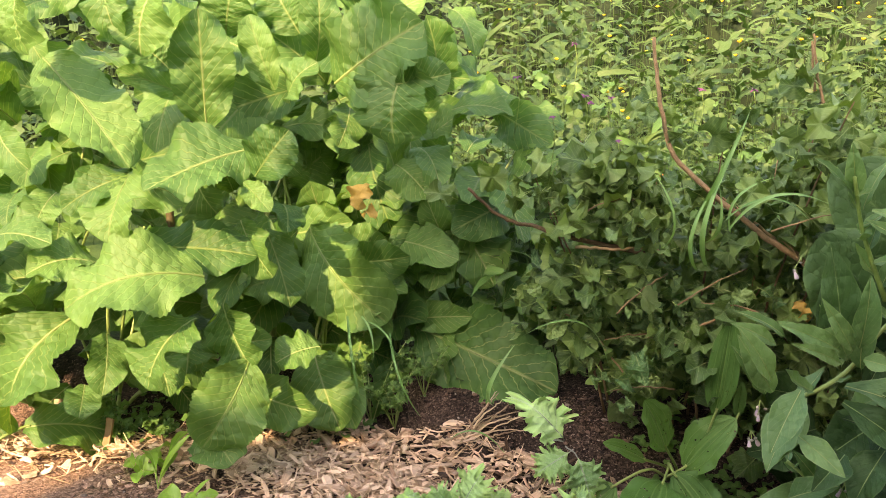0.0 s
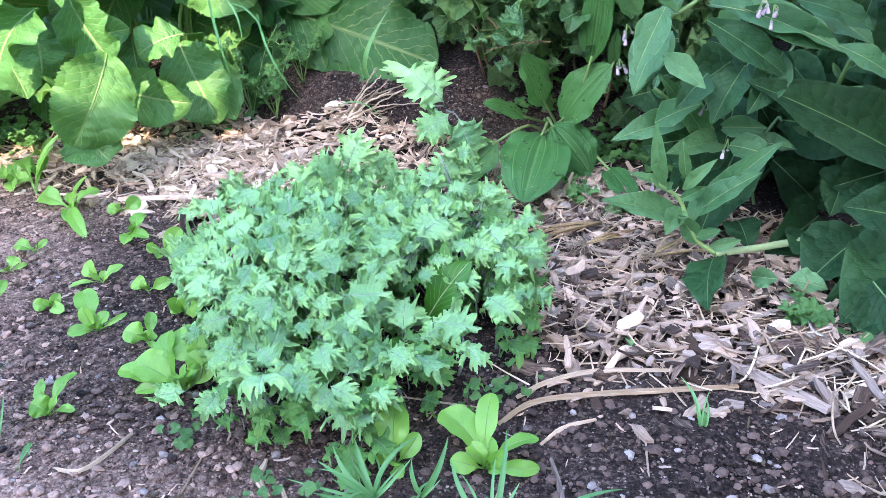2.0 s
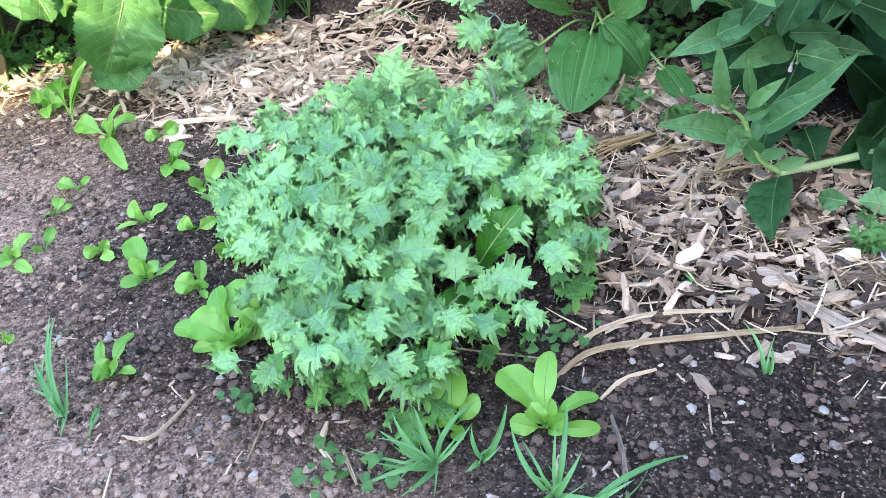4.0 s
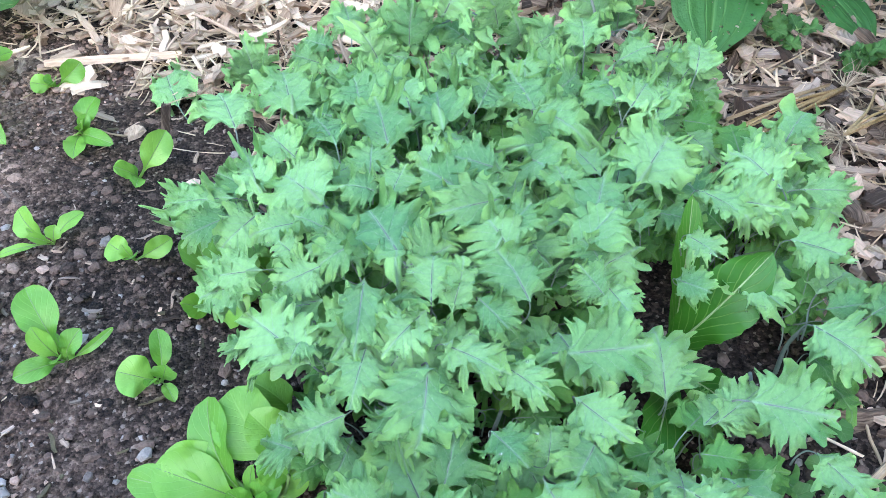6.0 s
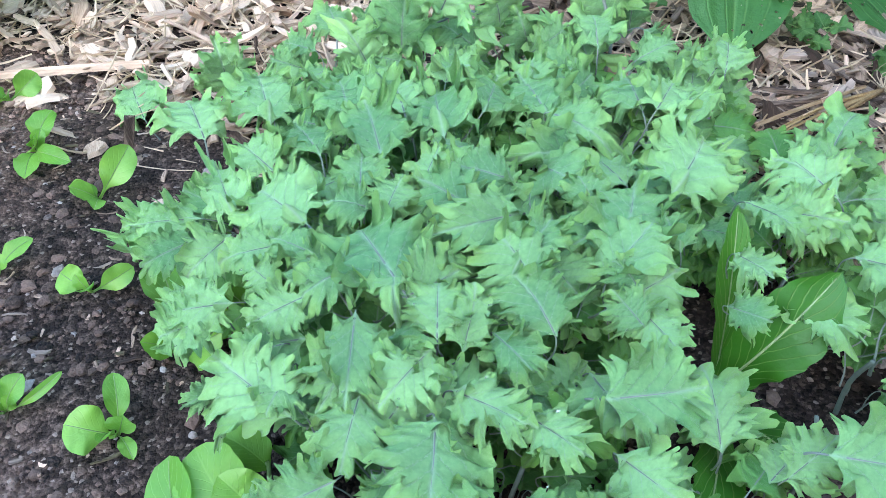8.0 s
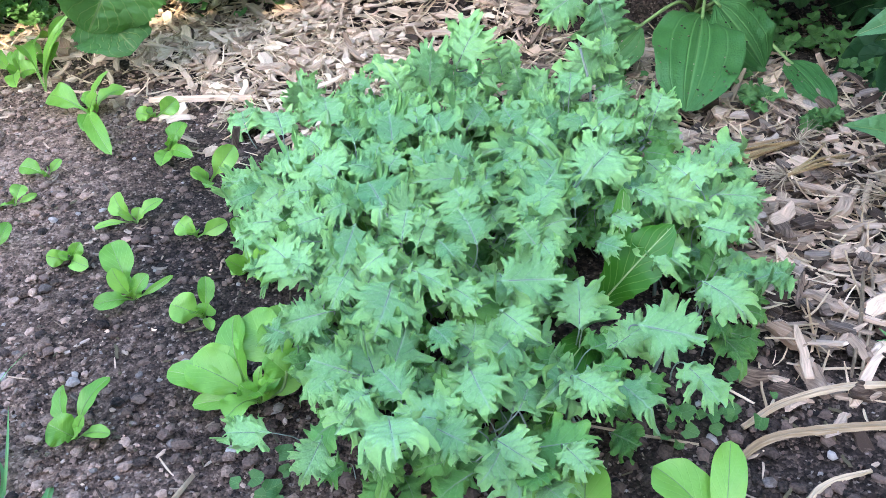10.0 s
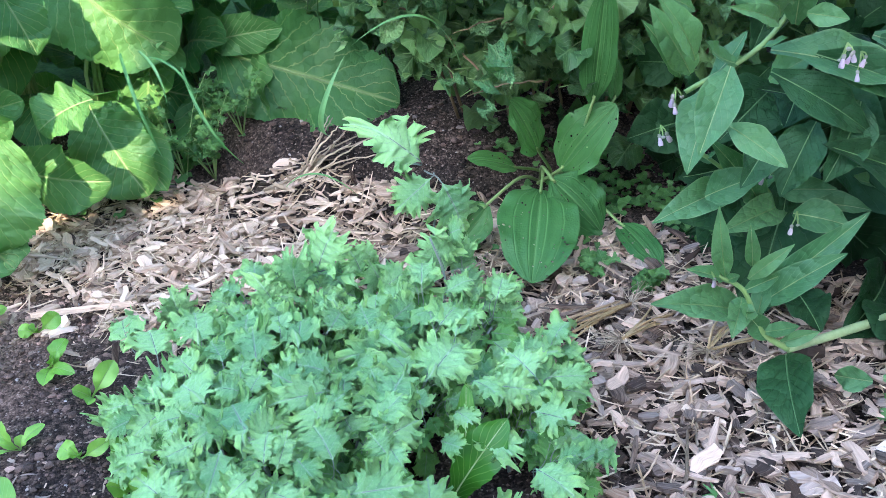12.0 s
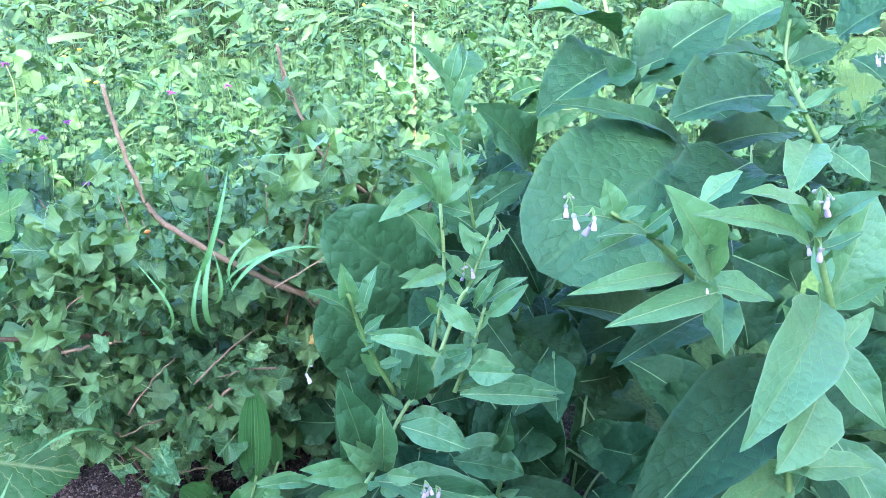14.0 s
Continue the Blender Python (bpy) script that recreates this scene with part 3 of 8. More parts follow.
KALE_LEAVES = [build("kale_leaf", kale_blade(40 + i, 0.78 + 0.035 * (i % 6), 9 + 2 * (i % 2)), [KALE, KALE_STEM]) for i in range(12)]

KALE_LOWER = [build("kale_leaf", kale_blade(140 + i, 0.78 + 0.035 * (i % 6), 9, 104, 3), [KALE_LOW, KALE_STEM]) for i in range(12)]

KALE_MIDDLE = [build("kale_leaf", kale_blade(240 + i, 0.78 + 0.035 * (i % 6), 9, 160, 4), [KALE, KALE_STEM]) for i in range(12)]


DROPS = []


def patch_top(x, y):
    """How high the kale stands: tallest in the middle of the patch, lower towards its rim."""
    return 0.16 + 0.045 * math.exp(-((x - 0.05) / 0.17) ** 2 - ((y - 1.37) / 0.17) ** 2)


def risen(p):
    """Lifts a leaf's end to the patch's true height, towards a viewer who leans over the bed."""
    if not (p.z > 0.09 and 0.9 < p.y < 1.76):
        return p
    viewer = Vector((-0.04, 0.91, 0.57))
    z = p.z * patch_top(p.x, p.y) / 0.16
    return viewer + (p - viewer) * (viewer.z - z) / (viewer.z - p.z)


def kale_leaf(plant, base, tip, width, roll=0.0, facing=None, lower=False):
    base, tip = risen(Vector(base)), risen(Vector(tip))
    if (tip - base).length > 0.14:                                   # the back rim: short leaves that lean away
        way = tip - base
        tip = base + Vector((way.x, way.y, 0.25 * abs(way.y))).normalized() * max(0.075, 1.15 * width)
    k = int(abs(base.x * 7919 + tip.y * 5279) * 10) % 12
    length = (tip - base).length
    m = leaf_pose(base, tip, roll, facing) @ Matrix.Diagonal((1.12 * width / (0.78 + 0.035 * (k % 6)), length, (length + width) / 2, 1))
    if lower is False and base.z > 0.10 and len(DROPS) < 320:
        for q in range(4):
            spot = KALE_LEAVES[k].vertices[int(rng.integers(600, len(KALE_LEAVES[k].vertices) - 110))].co
            DROPS.append(m @ spot + Vector((0, 0, 0.0008)))
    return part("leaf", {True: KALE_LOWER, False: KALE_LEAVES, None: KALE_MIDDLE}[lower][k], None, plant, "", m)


def blob(r, size, squash=0.7, sides=6):
    """A rough stone or clod."""
    rings = [(-0.5, 0.55), (0.0, 1.0), (0.45, 0.75)]
    v = [(0, 0, -0.8)] + [(math.cos(6.283 * j / sides + k) * w * r.uniform(0.75, 1.2), math.sin(6.283 * j / sides + k) * w * r.uniform(0.75, 1.2), h) for k, (h, w) in enumerate(rings) for j in range(sides)] + [(0, 0, 0.75)]
    v = np.array(v) * size * np.array([1.0, r.uniform(0.6, 1.0), squash])
    f = [(0, 1 + (j + 1) % sides, 1 + j) for j in range(sides)] + [tuple(1 + i for i in q) for q in grid_faces(3, sides, True)]
    top = len(v) - 1
    f += [(top, top - sides + j, top - sides + (j + 1) % sides) for j in range(sides)]
    return v, f, np.tile([[0.5, 0.5]], (len(v), 1)), [0] * len(f)


def crumb(r, size, squash):
    """A small clod that sits in the soil: four uneven sides and a top."""
    v = [(math.cos(1.571 * j + 0.4 * k) * w * r.uniform(0.75, 1.2), math.sin(1.571 * j + 0.4 * k) * w * r.uniform(0.75, 1.2), h) for k, (h, w) in enumerate(((-0.5, 0.95), (0.35, 0.85))) for j in range(4)] + [(0, 0, 0.8)]
    f = grid_faces(2, 4, True) + [(8, 4 + j, 4 + (j + 1) % 4) for j in range(4)]
    return np.array(v) * size * np.array([1.0, r.uniform(0.6, 1.0), squash]), f, np.tile([[0.5, 0.5]], (9, 1)), [0] * len(f)


def chip_shape(seed, length, width, thick):
    """A torn sliver of wood with ragged ends."""
    r = np.random.default_rng(seed)
    n = 5
    y = np.linspace(-0.5, 0.5, n) * length
    w = width * np.array([r.uniform(0.3, 1.0), r.uniform(0.8, 1.1), 1.0, r.uniform(0.75, 1.1), r.uniform(0.25, 1.0)]) / 2
    skew = r.normal(0, 0.12, n) * width
    bow = r.normal(0, 0.06) * length * (np.linspace(-1, 1, n) ** 2)
    v = []
    for i in range(n):
        t = thick * r.uniform(0.6, 1.1)
        v += [(skew[i] - w[i], y[i], bow[i]), (skew[i] + w[i], y[i] + r.normal(0, 0.03) * length, bow[i]), (skew[i] + w[i] * 0.85, y[i], bow[i] + t * r.uniform(0.5, 1)), (skew[i] - w[i] * 0.85, y[i], bow[i] + t)]
    f = grid_faces(n, 4, True) + [(3, 2, 1, 0), tuple(4 * n - 4 + i for i in range(4))]
    f = [q[::-1] for q in f]
    v = np.array(v)
    return v, f, np.stack([v[:, 0] + v[:, 2], v[:, 1]], -1), [0] * len(f)


def flat_shaded(mesh):
    mesh.polygons.foreach_set("use_smooth", np.zeros(len(mesh.polygons), dtype=bool))
    return mesh


def ground_height(x, y):
    """The bed and the path lie level; behind them the ground banks up."""
    foot = 2.05 + 0.30 * smooth(0.15, -0.15, x) + 0.03 * np.sin(x * 9.0)
    h = 0.15 * smooth(0.0, 0.34, y - foot) + 0.10 * smooth(2.6, 4.0, y)
    return h + 0.012 * np.sin(x * 3.1 + 1.0) * np.sin(y * 2.7) * smooth(0.4, 0.8, np.abs(x - 0.1) + np.abs(y - 1.4) * 0.5)


def on_ground(x, y, up=0.0):
    return Vector((x, y, float(ground_height(np.float64(x), np.float64(y))) + up))


# the path's edge towards the bed, and the plants' edge behind it, by the distance to the right
def path_near(x):
    return np.interp(x, (-1.6, -0.6, -0.38, -0.25, 0.1, 0.40, 0.52, 0.74, 0.84, 1.6), (2.24, 2.20, 2.04, 1.87, 1.60, 1.30, 1.19, 1.11, 0.95, 0.35))


def path_far(x):
    return np.interp(x, (-1.6, -0.8, -0.3, 0.0, 0.3, 0.7, 0.95, 1.6), (2.30, 2.38, 2.48, 2.31, 2.17, 1.97, 1.62, 1.1))

# ---------------------------------------------------------------- the ground
def spaced(a, b, fine, low, high):
    """Even fine steps from a to b, and ever longer ones out to low and high."""
    line = list(np.arange(a, b, fine))
    step, x = fine, a
    while x > low:
        step *= 1.35
        x -= step
        line.insert(0, x)
    step, x = fine, line[-1]
    while x < high:
        step *= 1.35
        x += step
        line.append(x)
    return np.array(line)


gx, gy = spaced(-0.95, 1.15, 0.010, -600, 600), spaced(0.55, 2.75, 0.010, -600, 900)
GX, GY = np.meshgrid(gx, gy, indexing="ij")
GZ = ground_height(GX, GY)
lumps = np.array([[noise.fractal((x * 9, y * 9, 0.3), 0.9, 2.1, 4) if -1.2 < x < 1.5 and 0.3 < y < 3.0 else 0.0 for y in gy] for x in gx])
GZ = GZ + lumps * 0.008
ground = new("ground", flat_shaded(build("ground", (np.stack([GX, GY, GZ], -1).reshape(-1, 3), grid_faces(len(gx), len(gy)), np.stack([GX, GY], -1).reshape(-1, 2), np.zeros((len(gx) - 1) * (len(gy) - 1))), [SOIL])))
ground.data.polygons.foreach_set("use_smooth", np.ones(len(ground.data.polygons), dtype=bool))
tagged(ground, "dark crumbly garden soil with small stones", "ground", kind="structure")

# unseen stepped wall added behind the camera, keeps sun off most of the bed
for wall_name, wall_label, x0, x1, height in (
        ("wall_south", "tall unseen wall added to shade the bed", -2.57, -1.15, 4.80),
        ("wall_south_step", "lower step of the unseen wall added for shade", -1.15, 0.40, 4.42),
        ("wall_south_low", "low part of the unseen wall, added to shade the left soil", -3.12, -2.57, 3.56),
        ("wall_south_end", "lowest end of the unseen wall added for shade", -3.95, -3.12, 3.22)):
    wall_box = bmesh.new()
    bmesh.ops.create_cube(wall_box, size=1.0, matrix=Matrix.Translation(((x0 + x1) / 2, -3.2, height / 2 - 0.05)) @ Matrix.Diagonal((x1 - x0, 0.3, height + 0.1, 1)))
    bmesh.ops.bevel(wall_box, geom=wall_box.edges[:], offset=0.02, segments=2, affect="EDGES")
    wall = new(wall_name, bpy.data.meshes.new(wall_name))
    wall_box.to_mesh(wall.data)
    wall_box.free()
    wall.data.materials.append(PLASTER)
    tagged(wall, wall_label, "wall", kind="structure")

# an unseen board fence, added to cut the sky light on the comfrey
fence = thing("sky_blocker_east", (2.75, -0.7, 0.0), "tall unseen board fence added to dim the comfrey", "fence", kind="structure")
for k in range(30):
    board = (np.array([(a, b, c) for a in (-0.012, 0.012) for b in (-0.077, 0.077) for c in (-0.05, 3.5 + 0.02 * math.sin(k * 2.3))]), [(0, 1, 3, 2), (4, 6, 7, 5), (0, 4, 5, 1), (2, 3, 7, 6), (0, 2, 6, 4), (1, 5, 7, 3)], np.array([(b, c * 0.5) for a in (0, 1) for b in (-0.077, 0.077) for c in (0.0, 3.5)]), [0] * 6)
    part("plank", flat_shaded(build("plank", board, [GREY_CHIP])), None, fence, "", Matrix.Translation((2.75 + 0.004 * (k % 2), -3.0 + 0.162 * k, 0.0)))

# crumbs of soil and small stones
r = np.random.default_rng(11)
clods, stones = [], []
for i in range(38000):
    x, y = r.uniform(-0.85, 0.95), 0.68 + 1.77 * r.random() ** 1.25
    if path_near(x) < y < path_far(x) and r.random() > 0.12:
        continue
    if ((x - 0.14) / 0.2) ** 2 + ((y - 1.4) / 0.3) ** 2 < 1:
        continue
    size = 0.0012 + 0.0022 * r.random() + 0.0085 * r.random() ** 8
    shape = crumb(r, size, r.uniform(0.5, 0.9)) if size < 0.0045 else blob(r, size, r.uniform(0.5, 0.9), 5)
    m = Matrix.Translation(on_ground(x, y, size * 0.25)) @ Matrix.Rotation(r.uniform(0, 6.28), 4, "Z")
    # left-hand crumbs: a drier tone that also carries the open light there
    dry = (0.22 - x) * 4 + r.normal(0, 0.3) > 0.5 and (x - 0.2) ** 2 + 1.4 * (y - 1.55) ** 2 > 0.46 + r.normal(0, 0.12) and y < 2.25
    (stones if r.random() < 0.045 else clods).append(moved(shape, m, None if not dry else 1))
bits = []
for i in range(2400):
    x, y = r.uniform(-0.85, 0.95), r.uniform(0.68, 2.1)
    if y > path_near(x):
        continue
    m = Matrix.Translation(on_ground(x, y, 0.002)) @ Euler((r.normal(0, 0.2), r.normal(0, 0.2), r.uniform(0, 6.28))).to_matrix().to_4x4()
    bits.append(moved(chip_shape(i, 0.004 + 0.026 * r.random() ** 2.2, r.uniform(0.0012, 0.0055), 0.0015), m, int(r.integers(3))))
debris = new("wood_debris", flat_shaded(build("wood_debris", join(*bits), [CHIP, GREY_CHIP, DARK_STEM])))
tagged(debris, "small bits of brown wood and bark in the soil", "debris", kind="stuff")
soil_crumbs = new("soil_crumbs", flat_shaded(build("soil_crumbs", join(*clods), [CLOD, DRY_LIT_CLOD])))
tagged(soil_crumbs, "dark crumbs of garden soil on the bed", "soil", kind="stuff")
gravel = new("gravel", flat_shaded(build("gravel", join(*stones), [STONE])))
tagged(gravel, "tiny pale stones scattered over the soil", "gravel", kind="stuff")

# ---------------------------------------------------------------- kinds of plants
DOCK_M, COMFREY_M = [DOCK, DOCK_RIB], [COMFREY, COMFREY_RIB]
COMFREY_TOP_M, COMFREY_BROAD_M = [COMFREY_TOP, DOCK_RIB], [COMFREY_BROAD, COMFREY_RIB]
SORREL_M, PLANTAIN_M, DANDELION_M = [SORREL, GREEN_STEM], [PLANTAIN, GREEN_STEM], [DANDELION, PALE_STEM]


def kale_plant(x, y, seed, lower=True):
    """A young curly kale: a short stalk and, lower down, greener leaves coloured for shade."""
    r = np.random.default_rng(500 + seed)
    foot = on_ground(x, y)
    plant = thing("kale_plant", foot, "young curly kale with frilled blue-green leaves in a dense patch" if lower else "taller curly kale seedling with frilled blue-green leaves behind the patch", "kale", "kale plants in the bed")
    top = 0.085 if lower else 0.15
    part("stalk", tube(arc(foot, foot + Vector((r.normal(0, 0.01), r.normal(0, 0.01), top * 0.5)), foot + Vector((r.normal(0, 0.015), r.normal(0, 0.015), top)), steps=4), np.linspace(0.0026, 0.0018, 9), 6), [KALE_STEM], plant)
    if lower:
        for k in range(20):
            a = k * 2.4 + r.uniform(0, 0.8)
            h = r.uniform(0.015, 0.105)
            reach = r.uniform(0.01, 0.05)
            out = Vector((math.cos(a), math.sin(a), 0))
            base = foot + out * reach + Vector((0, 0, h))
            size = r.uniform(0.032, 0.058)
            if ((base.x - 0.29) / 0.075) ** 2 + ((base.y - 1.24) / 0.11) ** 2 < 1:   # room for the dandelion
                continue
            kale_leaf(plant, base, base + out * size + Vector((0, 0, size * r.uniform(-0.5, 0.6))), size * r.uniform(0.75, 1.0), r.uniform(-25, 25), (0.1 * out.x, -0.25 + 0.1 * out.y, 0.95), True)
        for k in range(9):                                           # the middle layer, tilted outward
            a = k * 2.4 + r.uniform(0, 1.2)
            out = Vector((math.cos(a), math.sin(a), 0))
            base = foot + out * r.uniform(0.015, 0.045) + Vector((0, 0, r.uniform(0.080, 0.125) * patch_top(x, y) / 0.16))
            size = r.uniform(0.045, 0.075)
            if ((base.x - 0.29) / 0.085) ** 2 + ((base.y - 1.24) / 0.12) ** 2 < 1:
                continue
            kale_leaf(plant, base, base + out * size * 0.9 + Vector((0, 0, size * r.uniform(-0.1, 0.5))), size * r.uniform(0.75, 0.95), r.uniform(-35, 35), (0.5 * out.x, -0.3 + 0.5 * out.y, 0.85), None)
    return plant


def sorrel_plant(x, y, leaves):
    return thing("sorrel_plant", on_ground(x, y), "small sorrel seedling with smooth bright green leaves on bare soil" if leaves < 5 else "bushy sorrel with broad bright green leaves beside the kale", "sorrel", "sorrel plants in the bed")


def sorrel_leaf(plant, tip, width):
    foot = Vector(plant.location) + Vector((0, 0, 0.002))
    tip = Vector(tip)
    if (tip - foot).length > 0.03 and len(plant.children) % 2 == 0:       # a younger leaf between the others
        a = rng.uniform(0, 6.28)
        young = foot + Vector((math.cos(a) * 0.5, math.sin(a) * 0.5 - 0.2, 0.8)) * (tip - foot).length * rng.uniform(0.5, 0.75)
        leaf(plant, "spoon", SORREL_M, foot, young, width * 0.75, roll=rng.uniform(-30, 30), bend=0.12, facing=(0, -0.5, 0.87), nu=24)
    return leaf(plant, "spoon", SORREL_M, foot, tip, width * 1.2, roll=rng.uniform(-30, 30), bend=0.2, facing=((tip - foot).normalized().x * 0.6, (tip - foot).normalized().y * 0.5 - 0.35, 0.75), nu=34, wave=0.08)


def grass_tuft(x, y):
    return thing("grass_tuft", on_ground(x, y), "small tuft of green grass growing on bare soil", "grass", "grass tufts in the bed")


def grass_blade(plant, tip, width):
    foot = Vector(plant.location) + Vector((rng.normal(0, 0.004), rng.normal(0, 0.004), -0.002))
    for q in range(2):                                               # finer blades beside it
        side = Vector(tip) - foot
        side = Vector((side.x * rng.uniform(0.3, 1.1) + rng.normal(0, 0.022), side.y * rng.uniform(0.3, 1.1) + rng.normal(0, 0.022), abs(side.z) * rng.uniform(0.4, 1.0) + 0.01)) * rng.uniform(0.6, 1.0)
        leaf(plant, "grass", [GRASS], foot, foot + side, rng.uniform(0.003, 0.0055), roll=rng.uniform(-40, 40), bend=0.22, nu=12, name="blade", hook=rng.uniform(-0.1, 0.1))
    return leaf(plant, "grass", [GRASS], foot, tip, max(width * 0.9, 0.0032), roll=rng.uniform(-30, 30), bend=0.18, nu=16, name="blade", hook=rng.uniform(-0.06, 0.06))


def tall_grass(foot, tip, width):
    plant = thing("tall_grass", foot, "long arching blade of green grass among the currant leaves", "grass", "grass blades by the currants")
    return leaf(plant, "grass", [GRASS], foot, tip, width * 0.6, roll=rng.uniform(-30, 30), bend=0.34, nu=22, name="blade")


def comfrey_plant(x, y, label):
    return thing("comfrey_plant", on_ground(x, y), label, "comfrey", "comfrey plants")


def stalk(plant, corners, thick, thin, material):
    line = arc(*corners, steps=6)
    if material is GREEN_STEM and (line[-1] - line[0]).length > 0.06:
        r = np.random.default_rng(int(abs(line[0].x * 9000 + line[-1].z * 5000)))
        for k in range(9):                                           # leaves up the stem, smaller towards its tip
            i = min(len(line) - 1, int(len(line) * (0.12 + 0.11 * k)))
            a = k * 2.4 + r.uniform(0, 1)
            size = r.uniform(0.050, 0.085) * (1.15 - 0.085 * k)
            way = Vector((math.cos(a), math.sin(a) - 0.3, r.uniform(0.3, 1.4))).normalized()
            leaf(plant, "comfrey", COMFREY_TOP_M, line[i], line[i] + way * size, size * 0.42, roll=r.uniform(-25, 25), bend=-0.08, facing=(-0.35, -0.62, 0.7), nu=14)
    return part("stem", tube(line, np.linspace(thick, thin, len(line)), 8), [material], plant)


def bell_shape(r, at, way, size):
    """A hanging comfrey flower: a tube that swells towards its open mouth, under a pale calyx."""
    way = way.normalized()
    line = [at + way * size * q for q in (0.0, 0.15, 0.45, 0.7, 0.85, 1.0)]
    return tube(line, size * np.array([0.06, 0.11, 0.13, 0.20, 0.22, 0.19]), 8, 0, False), tube(line[:3], size * np.array([0.10, 0.17, 0.10]), 7, 0)


def bells(plant, at, count):
    r = np.random.default_rng(int(abs(at[0] * 9973 + at[2] * 7919)))
    at = Vector(at)
    for k in range(count):
        spot = at + Vector(r.normal(0, 0.0055, 3))
        stalklet = tube([at + Vector((0, 0.004, 0.012)), at.lerp(spot, 0.6) + Vector((0, 0, 0.006)), spot], [0.0012, 0.001, 0.0008], 5, 2, False)
        if k % 2 == 0:
            bell, calyx = bell_shape(r, spot, Vector((r.normal(0, 0.35), -0.2 + r.normal(0, 0.25), -1)), r.uniform(0.014, 0.019))
            flower = part("flower", join(bell, stalklet), [LILAC, BUD, GREEN_STEM], plant, "pale lilac bell flower")
            cup = new("calyx", build("calyx", calyx, [BUD]))
            cup.parent = flower
        else:
            part("bud", join(moved(blob(r, r.uniform(0.003, 0.0045), 0.9, 7), Matrix.Translation(spot), 0), stalklet), [BUD, BUD, GREEN_STEM], plant, "faded hairy flower bud")


CURRANT_KINDS = [lobed_blade(60 + i, 0.92 + 0.07 * (i % 3), (5, 3, 5)[i % 3], 0.11, 0.50, 44, 4) for i in range(6)]
CURLED_KINDS = [lobed_blade(80 + i, 0.85, 5, 0.15, 0.60, 36, 5) for i in range(4)]
CURRANT_FAR = [lobed_blade(60 + i, 0.92 + 0.07 * (i % 3), (5, 3, 5)[i % 3], 0.11, 0.50, 26, 3) for i in range(6)]
CURLED_FAR = [lobed_blade(80 + i, 0.85, 5, 0.15, 0.60, 24, 3) for i in range(4)]
currant = thing("currant_bush", on_ground(0.75, 2.3), "sprawling currant bush with lobed dark leaves, some blistered", "currant bush")


def currant_branch(corners, thick, thin):
    line = arc(*corners, steps=7)
    wiggle = [p + Vector(rng.normal(0, 0.0015, 3)) for p in line]
    part("branch", tube(wiggle, np.linspace(thick, thin, len(line)), 7), [BARK], currant, "brown woody branch")
    BRANCHES.append(line)


BRANCHES = []


def currant_berry(at):
    part("berry", moved(blob(rng, 0.008, 0.95, 9), Matrix.Translation(at)), [ORANGE], currant, "ripening orange berry")


def purple_flower(at):
    r = np.random.default_rng(int(at[0] * 5000 + at[2] * 3000))
    at = Vector(at)
    ob = thing("purple_flower", at, "small dark purple flower on a thin stem among weeds", "flower", "purple flowers")
    petals = [moved(blade("round", r.uniform(0.010, 0.016), 0.009, 0.15, int(r.integers(1000)), 6, 2), leaf_pose(at, at + Vector((math.cos(a), math.sin(a) - 0.2, r.uniform(-0.9, 0.5)))), 0) for a in np.arange(5) * 1.257]
    part("petals", join(*petals), [PURPLE], ob)
    part("stem", tube(arc(at, at + Vector((0.01, 0.01, -0.06)), at + Vector((0.0, 0.03, -0.16)), steps=4), 0.0012, 5), [GREEN_STEM], ob)


def withered_leaf(foot, tip, width):
    ob = thing("withered_leaf", foot, "withered orange-brown leaf caught among green leaves", "leaf", "withered leaves")
    leaf(ob, "dock", [WITHERED, WITHERED], foot, tip, width, bend=0.25, wave=0.3, nu=16, name="blade")


def strand(name, corners, width, thick, material):
    """A flat strip of straw or wood that follows the ground."""
    line = arc(*corners, steps=8)
    r = np.random.default_rng(int(abs(corners[0][0] * 9000) + abs(corners[0][1] * 7000)))
    n = len(line)
    v = []
    for i, p in enumerate(line):
        ahead = (line[min(i + 1, n - 1)] - line[max(i - 1, 0)]).normalized()
        side = Vector((-ahead.y, ahead.x, 0)).normalized()
        w = width * 0.5 * (0.35 + 0.65 * math.sin(math.pi * min(max((i + 0.7) / n, 0.08), 0.94)) ** 0.5) * r.uniform(0.85, 1.12)
        for k, h in ((-1, 0.0), (-0.5, 0.9), (0.1, 0.65), (0.6, 1.0), (1, 0.0)):
            v.append(tuple(p + side * k * w + Vector((0, 0, thick * (h - 0.3)))))
    f = grid_faces(n, 5, True) + [(4, 3, 2, 1, 0), tuple(5 * n - 5 + i for i in range(5))]
    at = Vector(corners[0])
    words = {"straw_stalk": "long dry split straw stalk lying on the soil", "wood_splinter": "pale dry splinter of wood lying on the ground", "twig": "thin dry brown twig lying on the ground"}
    run = np.repeat(np.linspace(0, sum((b - a).length for a, b in zip(line[:-1], line[1:])), n), 5)
    mesh = build(name, (np.array(v) - np.array(at), f, np.stack([np.tile(np.linspace(0, width, 5), n), run], -1), [0] * len(f)), [material])
    ob = new(name, flat_shaded(mesh))
    ob.location = at
    return tagged(ob, words[name], name.replace("_", " "))


def string_loop(corners):
    line = arc(*corners, steps=8)
    ob = new("string", build("string", tube(line, 0.0017, 6), [STRING]))
    tagged(ob, "short loop of white string lying on wood chips", "string")


